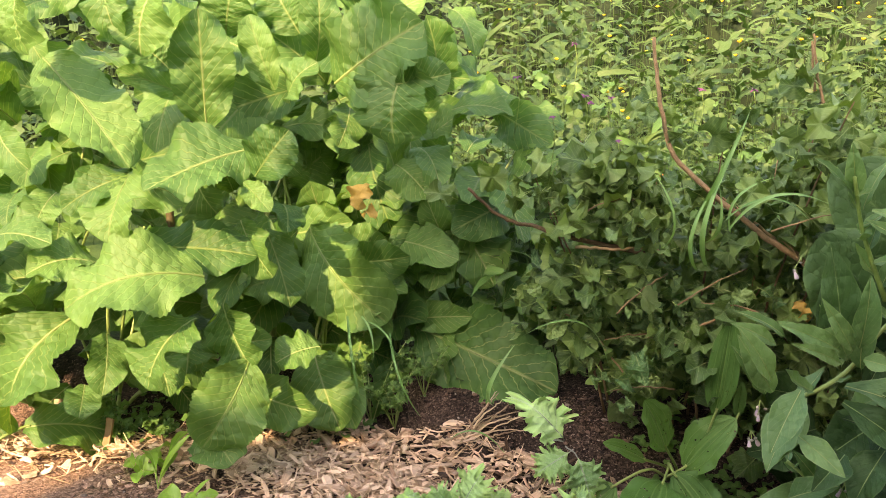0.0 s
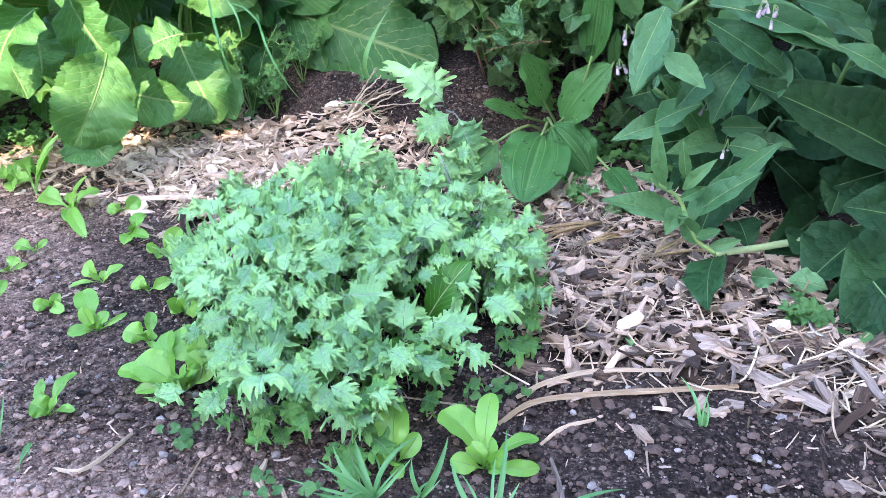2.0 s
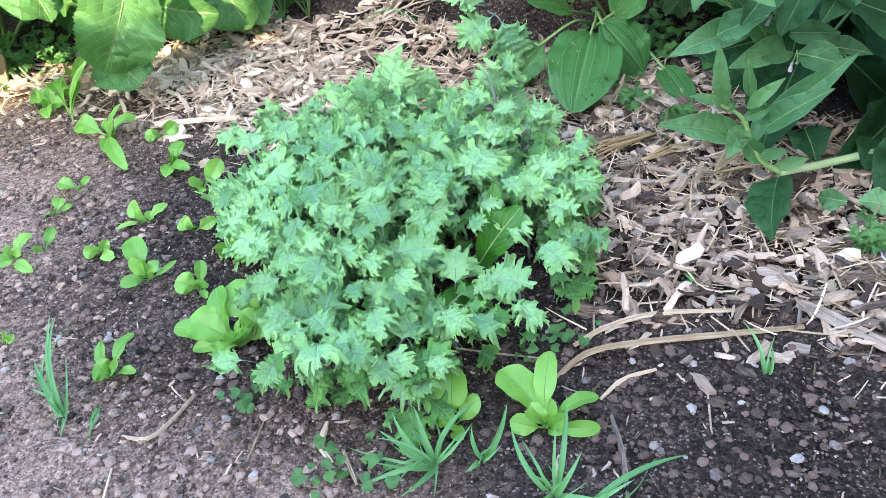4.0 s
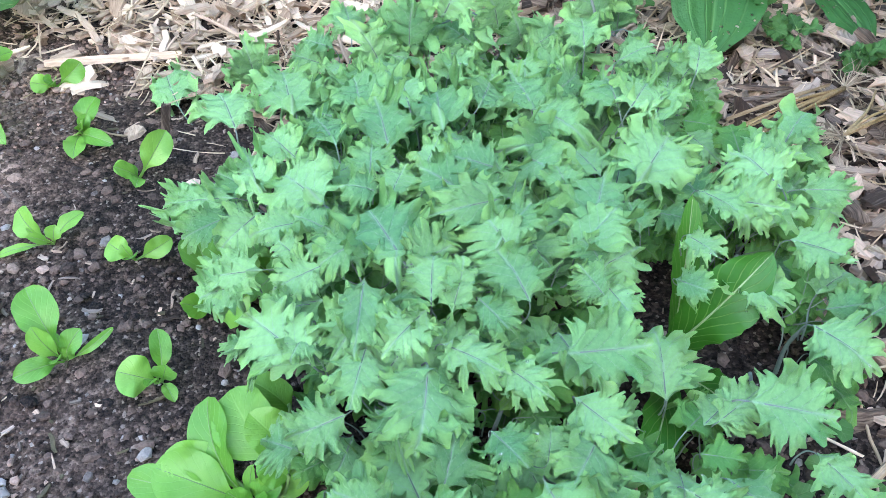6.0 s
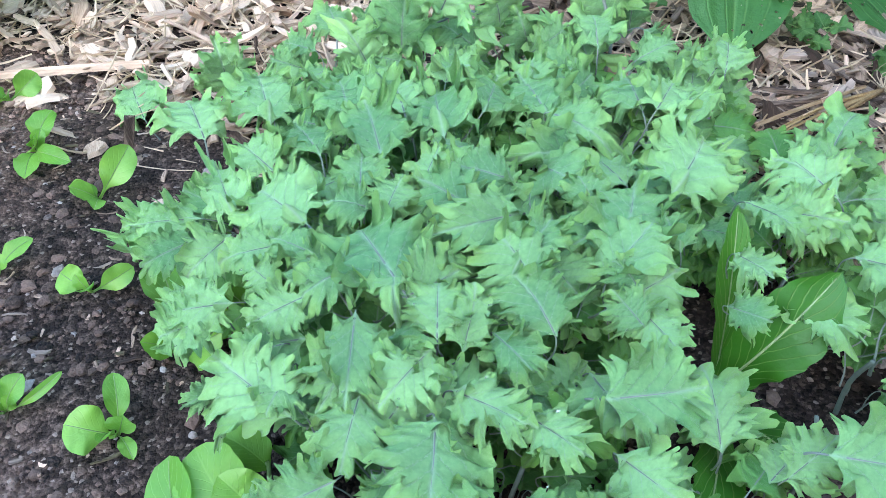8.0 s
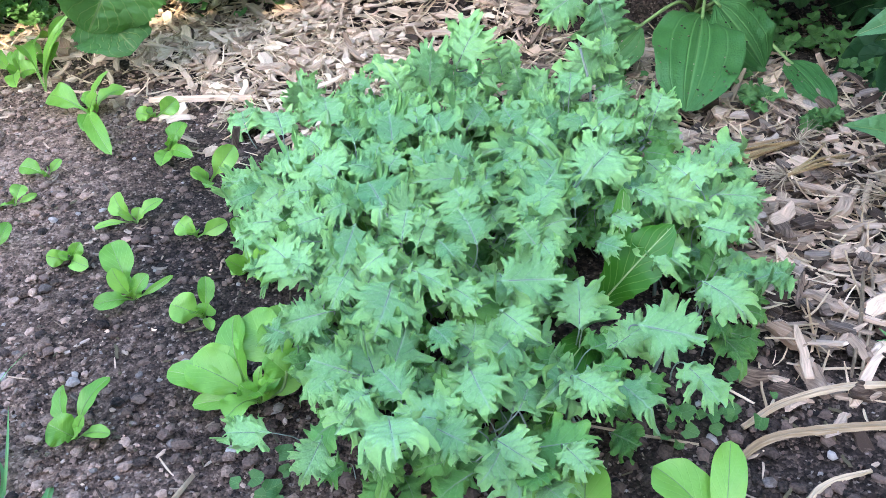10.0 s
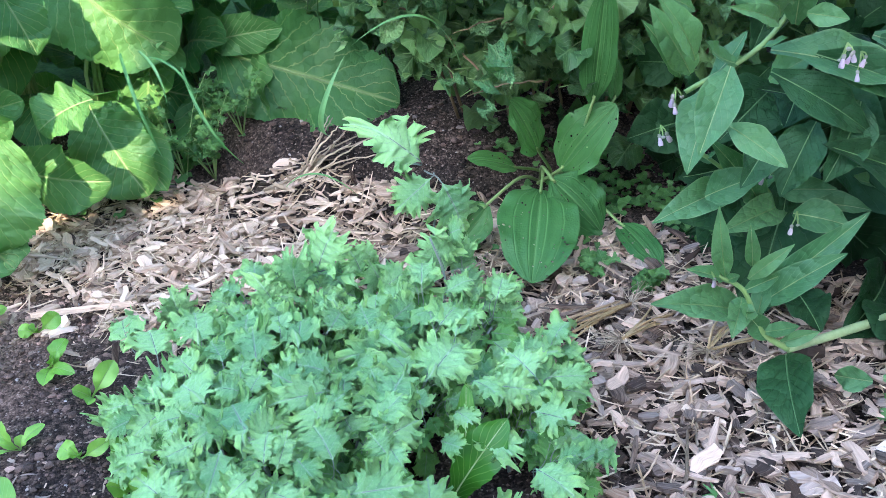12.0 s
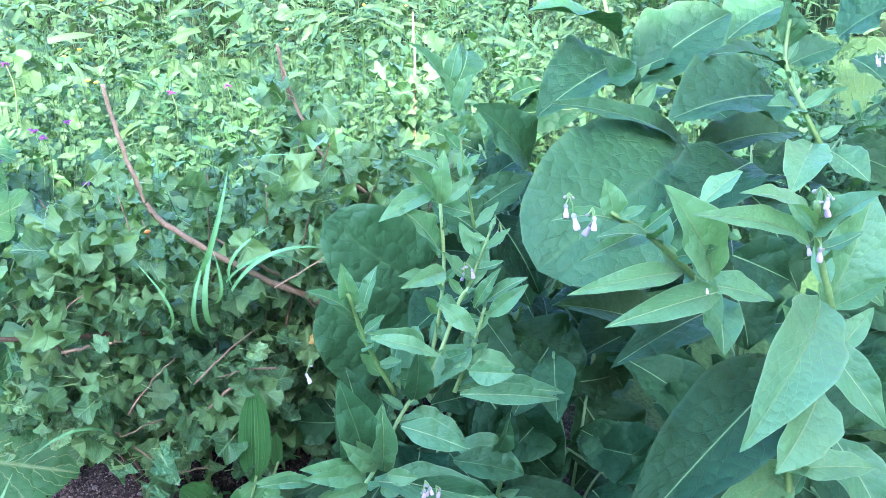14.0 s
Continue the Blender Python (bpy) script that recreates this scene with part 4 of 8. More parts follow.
def pebble(x, y, size):
    r = np.random.default_rng(int(abs(x * 9000) + abs(y * 7000)))
    ob = new("pebble", flat_shaded(build("pebble", blob(r, size * 0.6, 0.55, 9), [STONE])))
    ob.location = on_ground(x, y, size * 0.15)
    ob.rotation_euler.z = r.uniform(0, 6.28)
    tagged(ob, "pale rounded pebble lying on the soil", "pebble", "pebbles on the soil")


def stake(foot, top, width, material=STAKE):
    """A split wooden stake driven into the ground."""
    foot, top = Vector(foot) + Vector((0, 0, -0.02)), Vector(top)
    r = np.random.default_rng(int(abs(foot.x * 9000)))
    v, n = [], 6
    for i in range(n):
        p = foot.lerp(top, i / (n - 1))
        for a, b in ((-1, -1), (1, -1), (1, 1), (-1, 1)):
            v.append((p.x + a * width * 0.5 * r.uniform(0.85, 1.05), p.y + b * width * 0.3 * r.uniform(0.85, 1.05), p.z + (r.uniform(-0.006, 0.006) if i == n - 1 else 0)))
    f = grid_faces(n, 4, True) + [(3, 2, 1, 0), tuple(4 * n - 4 + i for i in range(4))]
    v = np.array(v) - np.array(foot)
    mesh = build("stake", (v, f, np.stack([v[:, 0] + v[:, 1], v[:, 2]], -1), [0] * len(f)), [material])
    ob = new("stake", flat_shaded(mesh))
    ob.location = foot
    tagged(ob, "short split wooden stake standing in the soil", "stake", "wooden stakes")


def pulled_grass(root_at, stems_to, seed):
    """A pulled-up tuft of grass: dry stalks on one side, a fan of fine brown roots on the other."""
    r = np.random.default_rng(seed)
    root_at, stems_to = on_ground(*root_at, 0.030), on_ground(*stems_to, 0.026)
    ob = thing("pulled_grass", root_at, "pulled tuft of dry grass with brown roots on wood chips", "dead grass", "pulled grass tufts")
    away = (root_at - stems_to).normalized()
    side = Vector((-away.y, away.x, 0))
    for k in range(6):
        end = stems_to + side * r.normal(0, 0.022) + Vector((0, 0, r.uniform(-0.006, 0.012)))
        part("stalk", tube(arc(root_at, root_at.lerp(end, 0.5) + side * r.normal(0, 0.008) + Vector((0, 0, 0.006)), end, steps=5), np.linspace(0.0026, 0.0014, 11), 5), [STRAW_TUBE], ob)
    for k in range(38):
        turn = r.normal(0, 0.75)
        way = away * math.cos(turn) + side * math.sin(turn)
        reach = r.uniform(0.025, 0.062)
        tip = root_at + way * reach + Vector((0, 0, r.uniform(-0.014, 0.022)))
        mid = root_at.lerp(tip, 0.5) + Vector((r.normal(0, 0.006), r.normal(0, 0.006), r.uniform(0.0, 0.010)))
        part("root", tube(arc(root_at, mid, tip, steps=4), np.linspace(0.0009, 0.0004, 9), 4, 0, False), [ROOT], ob)


def chervil(x, y, seed, stems, high):
    """A low weed: thin stalks that carry small deeply lobed leaves."""
    r = np.random.default_rng(seed)
    foot = on_ground(x, y)
    ob = thing("chervil_weed", foot, "low weed with small lobed green leaves on thin stalks", "weed", "lobed weeds by the path")
    for k in range(stems):
        a = r.uniform(0, 6.28)
        top = foot + Vector((math.cos(a) * high * 0.45, math.sin(a) * high * 0.3 - 0.02, high * r.uniform(0.5, 1.0)))
        line = arc(foot, foot.lerp(top, 0.5) + Vector((0, 0, high * 0.15)), top, steps=4)
        part("stem", tube(line, np.linspace(0.0016, 0.0009, len(line)), 5), [GREEN_STEM], ob)
        for q in range(6):
            at = line[min(len(line) - 1, 3 + q)]
            b = r.uniform(0, 6.28)
            size = r.uniform(0.020, 0.034)
            m = leaf_pose(at, at + Vector((math.cos(b), math.sin(b) - 0.3, r.uniform(-0.2, 0.5))), r.uniform(-25, 25), (0.0, -0.5, 0.8)) @ Matrix.Scale(size, 4)
            part("leaf", CHERVIL_LEAVES[int(r.integers(4))], None, ob, "", m)


CHERVIL_LEAVES = [build("chervil_leaf", lobed_blade(300 + i, 0.95, 5, 0.42, 0.25, 44, 3), [CREEPER, GREEN_STEM]) for i in range(4)]


def loose_root(corners):
    line = arc(*corners, steps=8)
    for k in range(4):
        lean = Vector(rng.normal(0, 0.022, 3)) * (k > 0)
        drift = [p + lean * (i / len(line)) * 1.6 + Vector((0, 0, abs(lean.z) * 0.3)) + Vector(rng.normal(0, 0.0014, 3)) for i, p in enumerate(line)]
        part("root", tube(drift, np.linspace(0.0048 - 0.0007 * k, 0.0012, len(line)), 6), [ROOT], root_bundle)


root_bundle = thing("root_bundle", on_ground(0.1, 2.26), "bundle of pulled dry pale roots lying on the path", "roots")
horseradish = thing("horseradish_plant", on_ground(-0.55, 2.45), "big horseradish clump with large wavy toothed leaves", "horseradish")
# each kale plant stands in the patch with the leaves that top it; kale_plant() adds its lower ones
plant = kale_plant(0.249, 1.495, 0)
kale_leaf(plant, (0.284, 1.499, 0.147), (0.327, 1.548, 0.156), 0.063, -3)
kale_leaf(plant, (0.278, 1.508, 0.140), (0.281, 1.587, 0.152), 0.067, -13)
plant = kale_plant(0.203, 1.125, 1)
kale_leaf(plant, (0.257, 1.135, 0.133), (0.319, 1.105, 0.136), 0.069, 3)
kale_leaf(plant, (0.184, 1.076, 0.129), (0.216, 1.036, 0.134), 0.046, 1)
kale_leaf(plant, (0.139, 1.126, 0.136), (0.110, 1.087, 0.145), 0.061, 0)
plant = kale_plant(0.037, 1.420, 2)
kale_leaf(plant, (0.027, 1.478, 0.148), (0.016, 1.603, 0.157), 0.072, 6)
kale_leaf(plant, (0.086, 1.497, 0.148), (0.089, 1.590, 0.160), 0.073, -10)
kale_leaf(plant, (0.002, 1.448, 0.146), (0.010, 1.492, 0.160), 0.046, -6)
kale_leaf(plant, (-0.043, 1.414, 0.145), (-0.091, 1.477, 0.154), 0.075, -1)
kale_leaf(plant, (-0.008, 1.360, 0.146), (-0.055, 1.332, 0.158), 0.043, 12)
kale_leaf(plant, (0.018, 1.412, 0.147), (0.039, 1.446, 0.161), 0.045, -10)
kale_leaf(plant, (0.017, 1.540, 0.140), (-0.004, 1.658, 0.147), 0.069, -15)
plant = kale_plant(0.132, 1.272, 3)
kale_leaf(plant, (0.119, 1.250, 0.147), (0.107, 1.317, 0.161), 0.067, 17)
kale_leaf(plant, (0.100, 1.317, 0.147), (0.154, 1.372, 0.162), 0.049, -16)
kale_leaf(plant, (0.189, 1.319, 0.147), (0.261, 1.456, 0.161), 0.074, -6)
kale_leaf(plant, (0.191, 1.279, 0.148), (0.182, 1.309, 0.161), 0.042, 8)
kale_leaf(plant, (0.182, 1.244, 0.147), (0.168, 1.273, 0.161), 0.040, -9)
kale_leaf(plant, (0.075, 1.270, 0.147), (0.093, 1.216, 0.161), 0.039, 2)
kale_leaf(plant, (0.184, 1.267, 0.147), (0.193, 1.211, 0.159), 0.036, 8)
kale_leaf(plant, (0.244, 1.258, 0.146), (0.265, 1.225, 0.158), 0.032, 9)
kale_leaf(plant, (0.234, 1.311, 0.148), (0.235, 1.353, 0.161), 0.042, -3)
plant = kale_plant(-0.005, 1.573, 4)
kale_leaf(plant, (-0.066, 1.581, 0.139), (-0.075, 1.667, 0.141), 0.047, 16)
kale_leaf(plant, (0.057, 1.550, 0.147), (0.053, 1.619, 0.158), 0.064, -6)
kale_leaf(plant, (0.005, 1.566, 0.145), (0.002, 1.624, 0.156), 0.064, 0)
plant = kale_plant(0.121, 1.029, 5)
kale_leaf(plant, (0.092, 1.104, 0.139), (0.102, 1.128, 0.156), 0.033, 18)
kale_leaf(plant, (0.104, 1.017, 0.117), (0.138, 0.979, 0.121), 0.043, 12)
kale_leaf(plant, (0.164, 1.007, 0.115), (0.184, 0.973, 0.115), 0.037, 3)
plant = kale_plant(0.095, 1.699, 6)
kale_leaf(plant, (0.116, 1.720, 0.145), (0.150, 1.700, 0.229), 0.080, 5)
kale_leaf(plant, (0.077, 1.720, 0.116), (0.081, 1.700, 0.196), 0.076, -15)
plant = kale_plant(0.397, 1.404, 7)
kale_leaf(plant, (0.385, 1.563, 0.132), (0.514, 1.822, 0.027), 0.054, 1)
kale_leaf(plant, (0.366, 1.413, 0.136), (0.439, 1.410, 0.137), 0.070, -11)
kale_leaf(plant, (0.410, 1.361, 0.130), (0.470, 1.351, 0.127), 0.038, 0)
plant = kale_plant(0.096, 1.603, 8)
plant = kale_plant(-0.085, 1.460, 9)
kale_leaf(plant, (-0.133, 1.574, 0.130), (-0.195, 1.819, 0.034), 0.072, 16)
kale_leaf(plant, (-0.026, 1.505, 0.145), (-0.046, 1.560, 0.156), 0.060, 18)
kale_leaf(plant, (-0.131, 1.456, 0.136), (-0.206, 1.480, 0.124), 0.041, 2)
kale_leaf(plant, (-0.136, 1.434, 0.134), (-0.186, 1.411, 0.135), 0.041, -6)
kale_leaf(plant, (-0.065, 1.398, 0.145), (-0.116, 1.387, 0.152), 0.042, 13)
kale_leaf(plant, (-0.103, 1.433, 0.140), (-0.124, 1.527, 0.147), 0.051, -3)
kale_leaf(plant, (-0.068, 1.496, 0.142), (-0.101, 1.546, 0.150), 0.048, -6)
kale_leaf(plant, (-0.144, 1.444, 0.127), (-0.221, 1.504, 0.106), 0.055, -1)
plant = kale_plant(0.006, 1.090, 10)
kale_leaf(plant, (0.049, 1.035, 0.118), (0.086, 1.001, 0.125), 0.051, 4)
kale_leaf(plant, (0.031, 1.060, 0.123), (-0.002, 1.101, 0.140), 0.053, 5)
kale_leaf(plant, (-0.005, 1.083, 0.124), (-0.035, 1.036, 0.120), 0.059, -8)
kale_leaf(plant, (-0.051, 1.043, 0.105), (-0.068, 1.005, 0.093), 0.039, -16)
kale_leaf(plant, (-0.099, 1.062, 0.094), (-0.159, 1.083, 0.078), 0.037, 4)
kale_leaf(plant, (0.007, 1.030, 0.113), (-0.005, 0.994, 0.109), 0.038, 6)
plant = kale_plant(0.195, 1.691, 11)
kale_leaf(plant, (0.190, 1.720, 0.129), (0.180, 1.700, 0.184), 0.075, -4)
kale_leaf(plant, (0.227, 1.720, 0.085), (0.207, 1.700, 0.158), 0.071, -17)
kale_leaf(plant, (0.266, 1.720, 0.061), (0.299, 1.700, 0.131), 0.077, -18)
plant = kale_plant(-0.012, 1.309, 12)
kale_leaf(plant, (-0.105, 1.347, 0.139), (-0.166, 1.348, 0.140), 0.045, -4)
kale_leaf(plant, (-0.051, 1.337, 0.145), (-0.099, 1.309, 0.153), 0.041, 8)
kale_leaf(plant, (-0.017, 1.315, 0.146), (-0.035, 1.223, 0.156), 0.052, -2)
kale_leaf(plant, (0.033, 1.265, 0.147), (-0.013, 1.218, 0.156), 0.052, 17)
kale_leaf(plant, (-0.071, 1.296, 0.141), (-0.108, 1.281, 0.150), 0.038, 2)
kale_leaf(plant, (-0.066, 1.277, 0.141), (-0.089, 1.230, 0.149), 0.040, 10)
kale_leaf(plant, (-0.113, 1.275, 0.135), (-0.145, 1.255, 0.140), 0.022, 3)
kale_leaf(plant, (-0.112, 1.263, 0.135), (-0.117, 1.230, 0.145), 0.022, -11)
kale_leaf(plant, (-0.024, 1.239, 0.143), (-0.043, 1.181, 0.152), 0.050, 4)
kale_leaf(plant, (0.023, 1.212, 0.144), (0.005, 1.132, 0.152), 0.074, -13)
kale_leaf(plant, (0.034, 1.227, 0.146), (0.080, 1.180, 0.157), 0.048, -18)
kale_leaf(plant, (-0.039, 1.377, 0.145), (-0.077, 1.401, 0.157), 0.038, 15)
kale_leaf(plant, (-0.075, 1.352, 0.143), (-0.094, 1.370, 0.155), 0.032, -6)
kale_leaf(plant, (-0.070, 1.571, 0.138), (-0.101, 1.978, 0.027), 0.079, 16)
kale_leaf(plant, (-0.124, 1.342, 0.131), (-0.171, 1.331, 0.132), 0.054, 9)
plant = kale_plant(0.340, 1.333, 13)
kale_leaf(plant, (0.273, 1.308, 0.147), (0.287, 1.266, 0.158), 0.038, -12)
kale_leaf(plant, (0.391, 1.350, 0.139), (0.362, 1.418, 0.156), 0.069, -3)
kale_leaf(plant, (0.367, 1.295, 0.134), (0.414, 1.257, 0.138), 0.059, -13)
kale_leaf(plant, (0.323, 1.356, 0.140), (0.372, 1.322, 0.148), 0.058, 12)
kale_leaf(plant, (0.300, 1.272, 0.139), (0.322, 1.206, 0.148), 0.046, 16)
plant = kale_plant(0.073, 1.191, 14)
kale_leaf(plant, (0.024, 1.310, 0.147), (-0.013, 1.420, 0.161), 0.088, 2)
kale_leaf(plant, (0.035, 1.266, 0.147), (0.048, 1.325, 0.160), 0.052, -9)
kale_leaf(plant, (0.080, 1.196, 0.145), (0.106, 1.150, 0.158), 0.041, 3)
kale_leaf(plant, (0.128, 1.196, 0.146), (0.197, 1.181, 0.158), 0.068, 10)
kale_leaf(plant, (0.126, 1.157, 0.144), (0.150, 1.110, 0.154), 0.049, 7)
kale_leaf(plant, (0.057, 1.141, 0.142), (0.076, 1.100, 0.153), 0.040, -9)
kale_leaf(plant, (0.049, 1.251, 0.146), (0.074, 1.301, 0.161), 0.034, 18)
kale_leaf(plant, (0.087, 1.100, 0.133), (0.104, 1.031, 0.135), 0.059, 17)
plant = kale_plant(0.239, 1.400, 15)
kale_leaf(plant, (0.306, 1.366, 0.146), (0.334, 1.309, 0.158), 0.041, -18)
kale_leaf(plant, (0.302, 1.473, 0.140), (0.344, 1.546, 0.149), 0.065, -18)
plant = kale_plant(0.293, 1.180, 16)
kale_leaf(plant, (0.292, 1.089, 0.125), (0.318, 1.036, 0.120), 0.046, -14)
plant = kale_plant(0.354, 1.566, 17)
plant = kale_plant(0.276, 1.625, 18)
kale_leaf(plant, (0.359, 1.720, 0.107), (0.386, 1.700, 0.073), 0.065, -13)
plant = kale_plant(0.362, 1.239, 19)
kale_leaf(plant, (0.400, 1.203, 0.122), (0.452, 1.223, 0.121), 0.038, -15)
kale_leaf(plant, (0.342, 1.199, 0.132), (0.375, 1.148, 0.133), 0.058, -2)
plant = kale_plant(-0.036, 1.202, 20)
kale_leaf(plant, (-0.045, 1.179, 0.137), (-0.097, 1.161, 0.141), 0.049, -11)
kale_leaf(plant, (-0.018, 1.181, 0.140), (-0.011, 1.136, 0.151), 0.038, -4)
kale_leaf(plant, (-0.071, 1.127, 0.121), (-0.038, 1.074, 0.131), 0.048, -18)
kale_leaf(plant, (-0.084, 1.159, 0.123), (-0.113, 1.172, 0.133), 0.051, 15)
plant = kale_plant(0.155, 1.478, 21)
kale_leaf(plant, (0.127, 1.533, 0.148), (0.157, 1.581, 0.160), 0.063, 18)
kale_leaf(plant, (0.190, 1.516, 0.142), (0.178, 1.596, 0.154), 0.072, 0)
plant = kale_plant(0.012, 1.728, 22)
kale_leaf(plant, (-0.230, 1.790, 0.022), (-0.263, 1.909, 0.035), 0.066, -13)
kale_leaf(plant, (-0.115, 1.720, 0.088), (-0.117, 1.700, 0.160), 0.065, 7)
kale_leaf(plant, (0.046, 1.720, 0.076), (0.024, 1.700, 0.160), 0.077, -1)
plant = kale_plant(0.195, 1.574, 23)
kale_leaf(plant, (0.184, 1.526, 0.148), (0.220, 1.467, 0.161), 0.063, 6)
plant = kale_plant(0.135, 1.371, 24)
kale_leaf(plant, (0.137, 1.428, 0.148), (0.081, 1.455, 0.162), 0.059, 14)
kale_leaf(plant, (0.135, 1.389, 0.148), (0.060, 1.367, 0.162), 0.055, -10)
kale_leaf(plant, (0.249, 1.375, 0.148), (0.347, 1.473, 0.157), 0.081, -1)
kale_leaf(plant, (0.189, 1.372, 0.148), (0.184, 1.420, 0.161), 0.040, 5)
plant = kale_plant(0.360, 1.930, 90, False)
kale_leaf(plant, (0.350, 2.000, 0.188), (0.259, 1.980, 0.291), 0.118, 0, facing=(0.1, -0.85, 0.5))
kale_leaf(plant, (0.370, 1.930, 0.180), (0.408, 1.910, 0.079), 0.103, 0, facing=(0.1, -0.85, 0.5))
kale_leaf(plant, (0.355, 1.930, 0.190), (0.279, 1.910, 0.144), 0.081, 0, facing=(0.1, -0.85, 0.5))
plant = kale_plant(0.330, 1.760, 91, False)
kale_leaf(plant, (0.342, 1.780, 0.067), (0.321, 1.770, 0.152), 0.083, 0)
kale_leaf(plant, (0.374, 1.793, 0.050), (0.374, 1.790, 0.132), 0.063, 0)
kale_leaf(plant, (0.402, 1.720, 0.064), (0.469, 1.703, 0.050), 0.055, 0)
kale_leaf(plant, (0.364, 1.800, 0.123), (0.323, 1.790, 0.109), 0.059, 0)
kale_leaf(plant, (0.354, 1.800, 0.134), (0.380, 1.790, 0.147), 0.059, 0)
# young sorrel in rows on the bed
plant = sorrel_plant(-0.729, 2.128, 3)
sorrel_leaf(plant, (-0.785, 2.189, 0.030), 0.031)
sorrel_leaf(plant, (-0.685, 2.110, 0.030), 0.033)
sorrel_leaf(plant, (-0.708, 2.053, 0.020), 0.025)
plant = sorrel_plant(-0.675, 2.165, 2)
sorrel_leaf(plant, (-0.733, 2.220, 0.030), 0.028)
sorrel_leaf(plant, (-0.645, 2.214, 0.030), 0.014)
plant = sorrel_plant(-0.531, 1.932, 5)
sorrel_leaf(plant, (-0.617, 1.975, 0.035), 0.041)
sorrel_leaf(plant, (-0.470, 1.958, 0.045), 0.033)
sorrel_leaf(plant, (-0.519, 1.851, 0.020), 0.020)
sorrel_leaf(plant, (-0.460, 1.781, 0.010), 0.027)
sorrel_leaf(plant, (-0.539, 1.969, 0.040), 0.023)
plant = sorrel_plant(-0.414, 1.914, 2)
sorrel_leaf(plant, (-0.446, 1.909, 0.020), 0.023)
sorrel_leaf(plant, (-0.375, 1.930, 0.030), 0.028)
plant = sorrel_plant(-0.364, 1.788, 3)
sorrel_leaf(plant, (-0.339, 1.820, 0.040), 0.027)
sorrel_leaf(plant, (-0.367, 1.731, 0.010), 0.024)
sorrel_leaf(plant, (-0.314, 1.737, 0.020), 0.019)
plant = sorrel_plant(-0.544, 1.720, 2)
sorrel_leaf(plant, (-0.586, 1.726, 0.030), 0.024)
sorrel_leaf(plant, (-0.524, 1.738, 0.030), 0.012)
plant = sorrel_plant(-0.570, 1.638, 3)
sorrel_leaf(plant, (-0.563, 1.666, 0.030), 0.021)
sorrel_leaf(plant, (-0.599, 1.636, 0.005), 0.009)
sorrel_leaf(plant, (-0.538, 1.652, 0.020), 0.009)
plant = sorrel_plant(-0.371, 1.577, 3)
sorrel_leaf(plant, (-0.406, 1.610, 0.035), 0.027)
sorrel_leaf(plant, (-0.331, 1.595, 0.030), 0.016)
sorrel_leaf(plant, (-0.432, 1.567, 0.005), 0.009)
plant = sorrel_plant(-0.605, 1.495, 3)
sorrel_leaf(plant, (-0.623, 1.455, 0.030), 0.027)
sorrel_leaf(plant, (-0.579, 1.534, 0.040), 0.024)
sorrel_leaf(plant, (-0.559, 1.451, 0.010), 0.019)
plant = sorrel_plant(-0.555, 1.513, 1)
sorrel_leaf(plant, (-0.538, 1.546, 0.040), 0.017)
plant = sorrel_plant(-0.444, 1.494, 3)
sorrel_leaf(plant, (-0.471, 1.484, 0.020), 0.021)
sorrel_leaf(plant, (-0.425, 1.497, 0.030), 0.017)
sorrel_leaf(plant, (-0.411, 1.465, 0.010), 0.019)
plant = sorrel_plant(-0.332, 1.395, 4)
sorrel_leaf(plant, (-0.365, 1.456, 0.055), 0.035)
sorrel_leaf(plant, (-0.374, 1.367, 0.020), 0.020)
sorrel_leaf(plant, (-0.310, 1.406, 0.035), 0.020)
sorrel_leaf(plant, (-0.278, 1.406, 0.030), 0.008)
plant = sorrel_plant(-0.233, 1.348, 3)
sorrel_leaf(plant, (-0.269, 1.347, 0.030), 0.034)
sorrel_leaf(plant, (-0.230, 1.386, 0.040), 0.018)
sorrel_leaf(plant, (-0.218, 1.319, 0.005), 0.012)
plant = sorrel_plant(-0.273, 1.531, 2)
sorrel_leaf(plant, (-0.301, 1.547, 0.020), 0.026)
sorrel_leaf(plant, (-0.229, 1.539, 0.020), 0.020)
plant = sorrel_plant(-0.281, 1.681, 3)
sorrel_leaf(plant, (-0.237, 1.708, 0.050), 0.030)
sorrel_leaf(plant, (-0.307, 1.695, 0.020), 0.016)
sorrel_leaf(plant, (-0.281, 1.654, 0.010), 0.016)
plant = sorrel_plant(-0.143, 1.194, 6)
sorrel_leaf(plant, (-0.222, 1.222, 0.045), 0.042)
sorrel_leaf(plant, (-0.172, 1.268, 0.070), 0.037)
sorrel_leaf(plant, (-0.249, 1.226, 0.030), 0.028)
sorrel_leaf(plant, (-0.172, 1.152, 0.025), 0.033)
sorrel_leaf(plant, (-0.216, 1.184, 0.015), 0.018)
sorrel_leaf(plant, (-0.090, 1.212, 0.060), 0.036)
leaf(plant, "round", SORREL_M, (-0.123, 1.211, 0.050), (-0.152, 1.268, 0.075), 0.057, bend=0.10, root=(-0.143, 1.194, 0.002), girth=0.0022, facing=(-0.2, -0.5, 0.8), fold=0.25, wave=0.05, nu=26)
leaf(plant, "round", SORREL_M, (-0.107, 1.213, 0.055), (-0.132, 1.233, 0.085), 0.039, bend=0.10, root=(-0.143, 1.194, 0.002), girth=0.0022, facing=(0.25, -0.6, 0.75), fold=0.25, wave=0.05, nu=26)
leaf(plant, "round", SORREL_M, (-0.161, 1.213, 0.030), (-0.214, 1.225, 0.050), 0.045, bend=0.10, root=(-0.143, 1.194, 0.002), girth=0.0022, facing=(-0.3, -0.4, 0.85), fold=0.25, wave=0.05, nu=26)
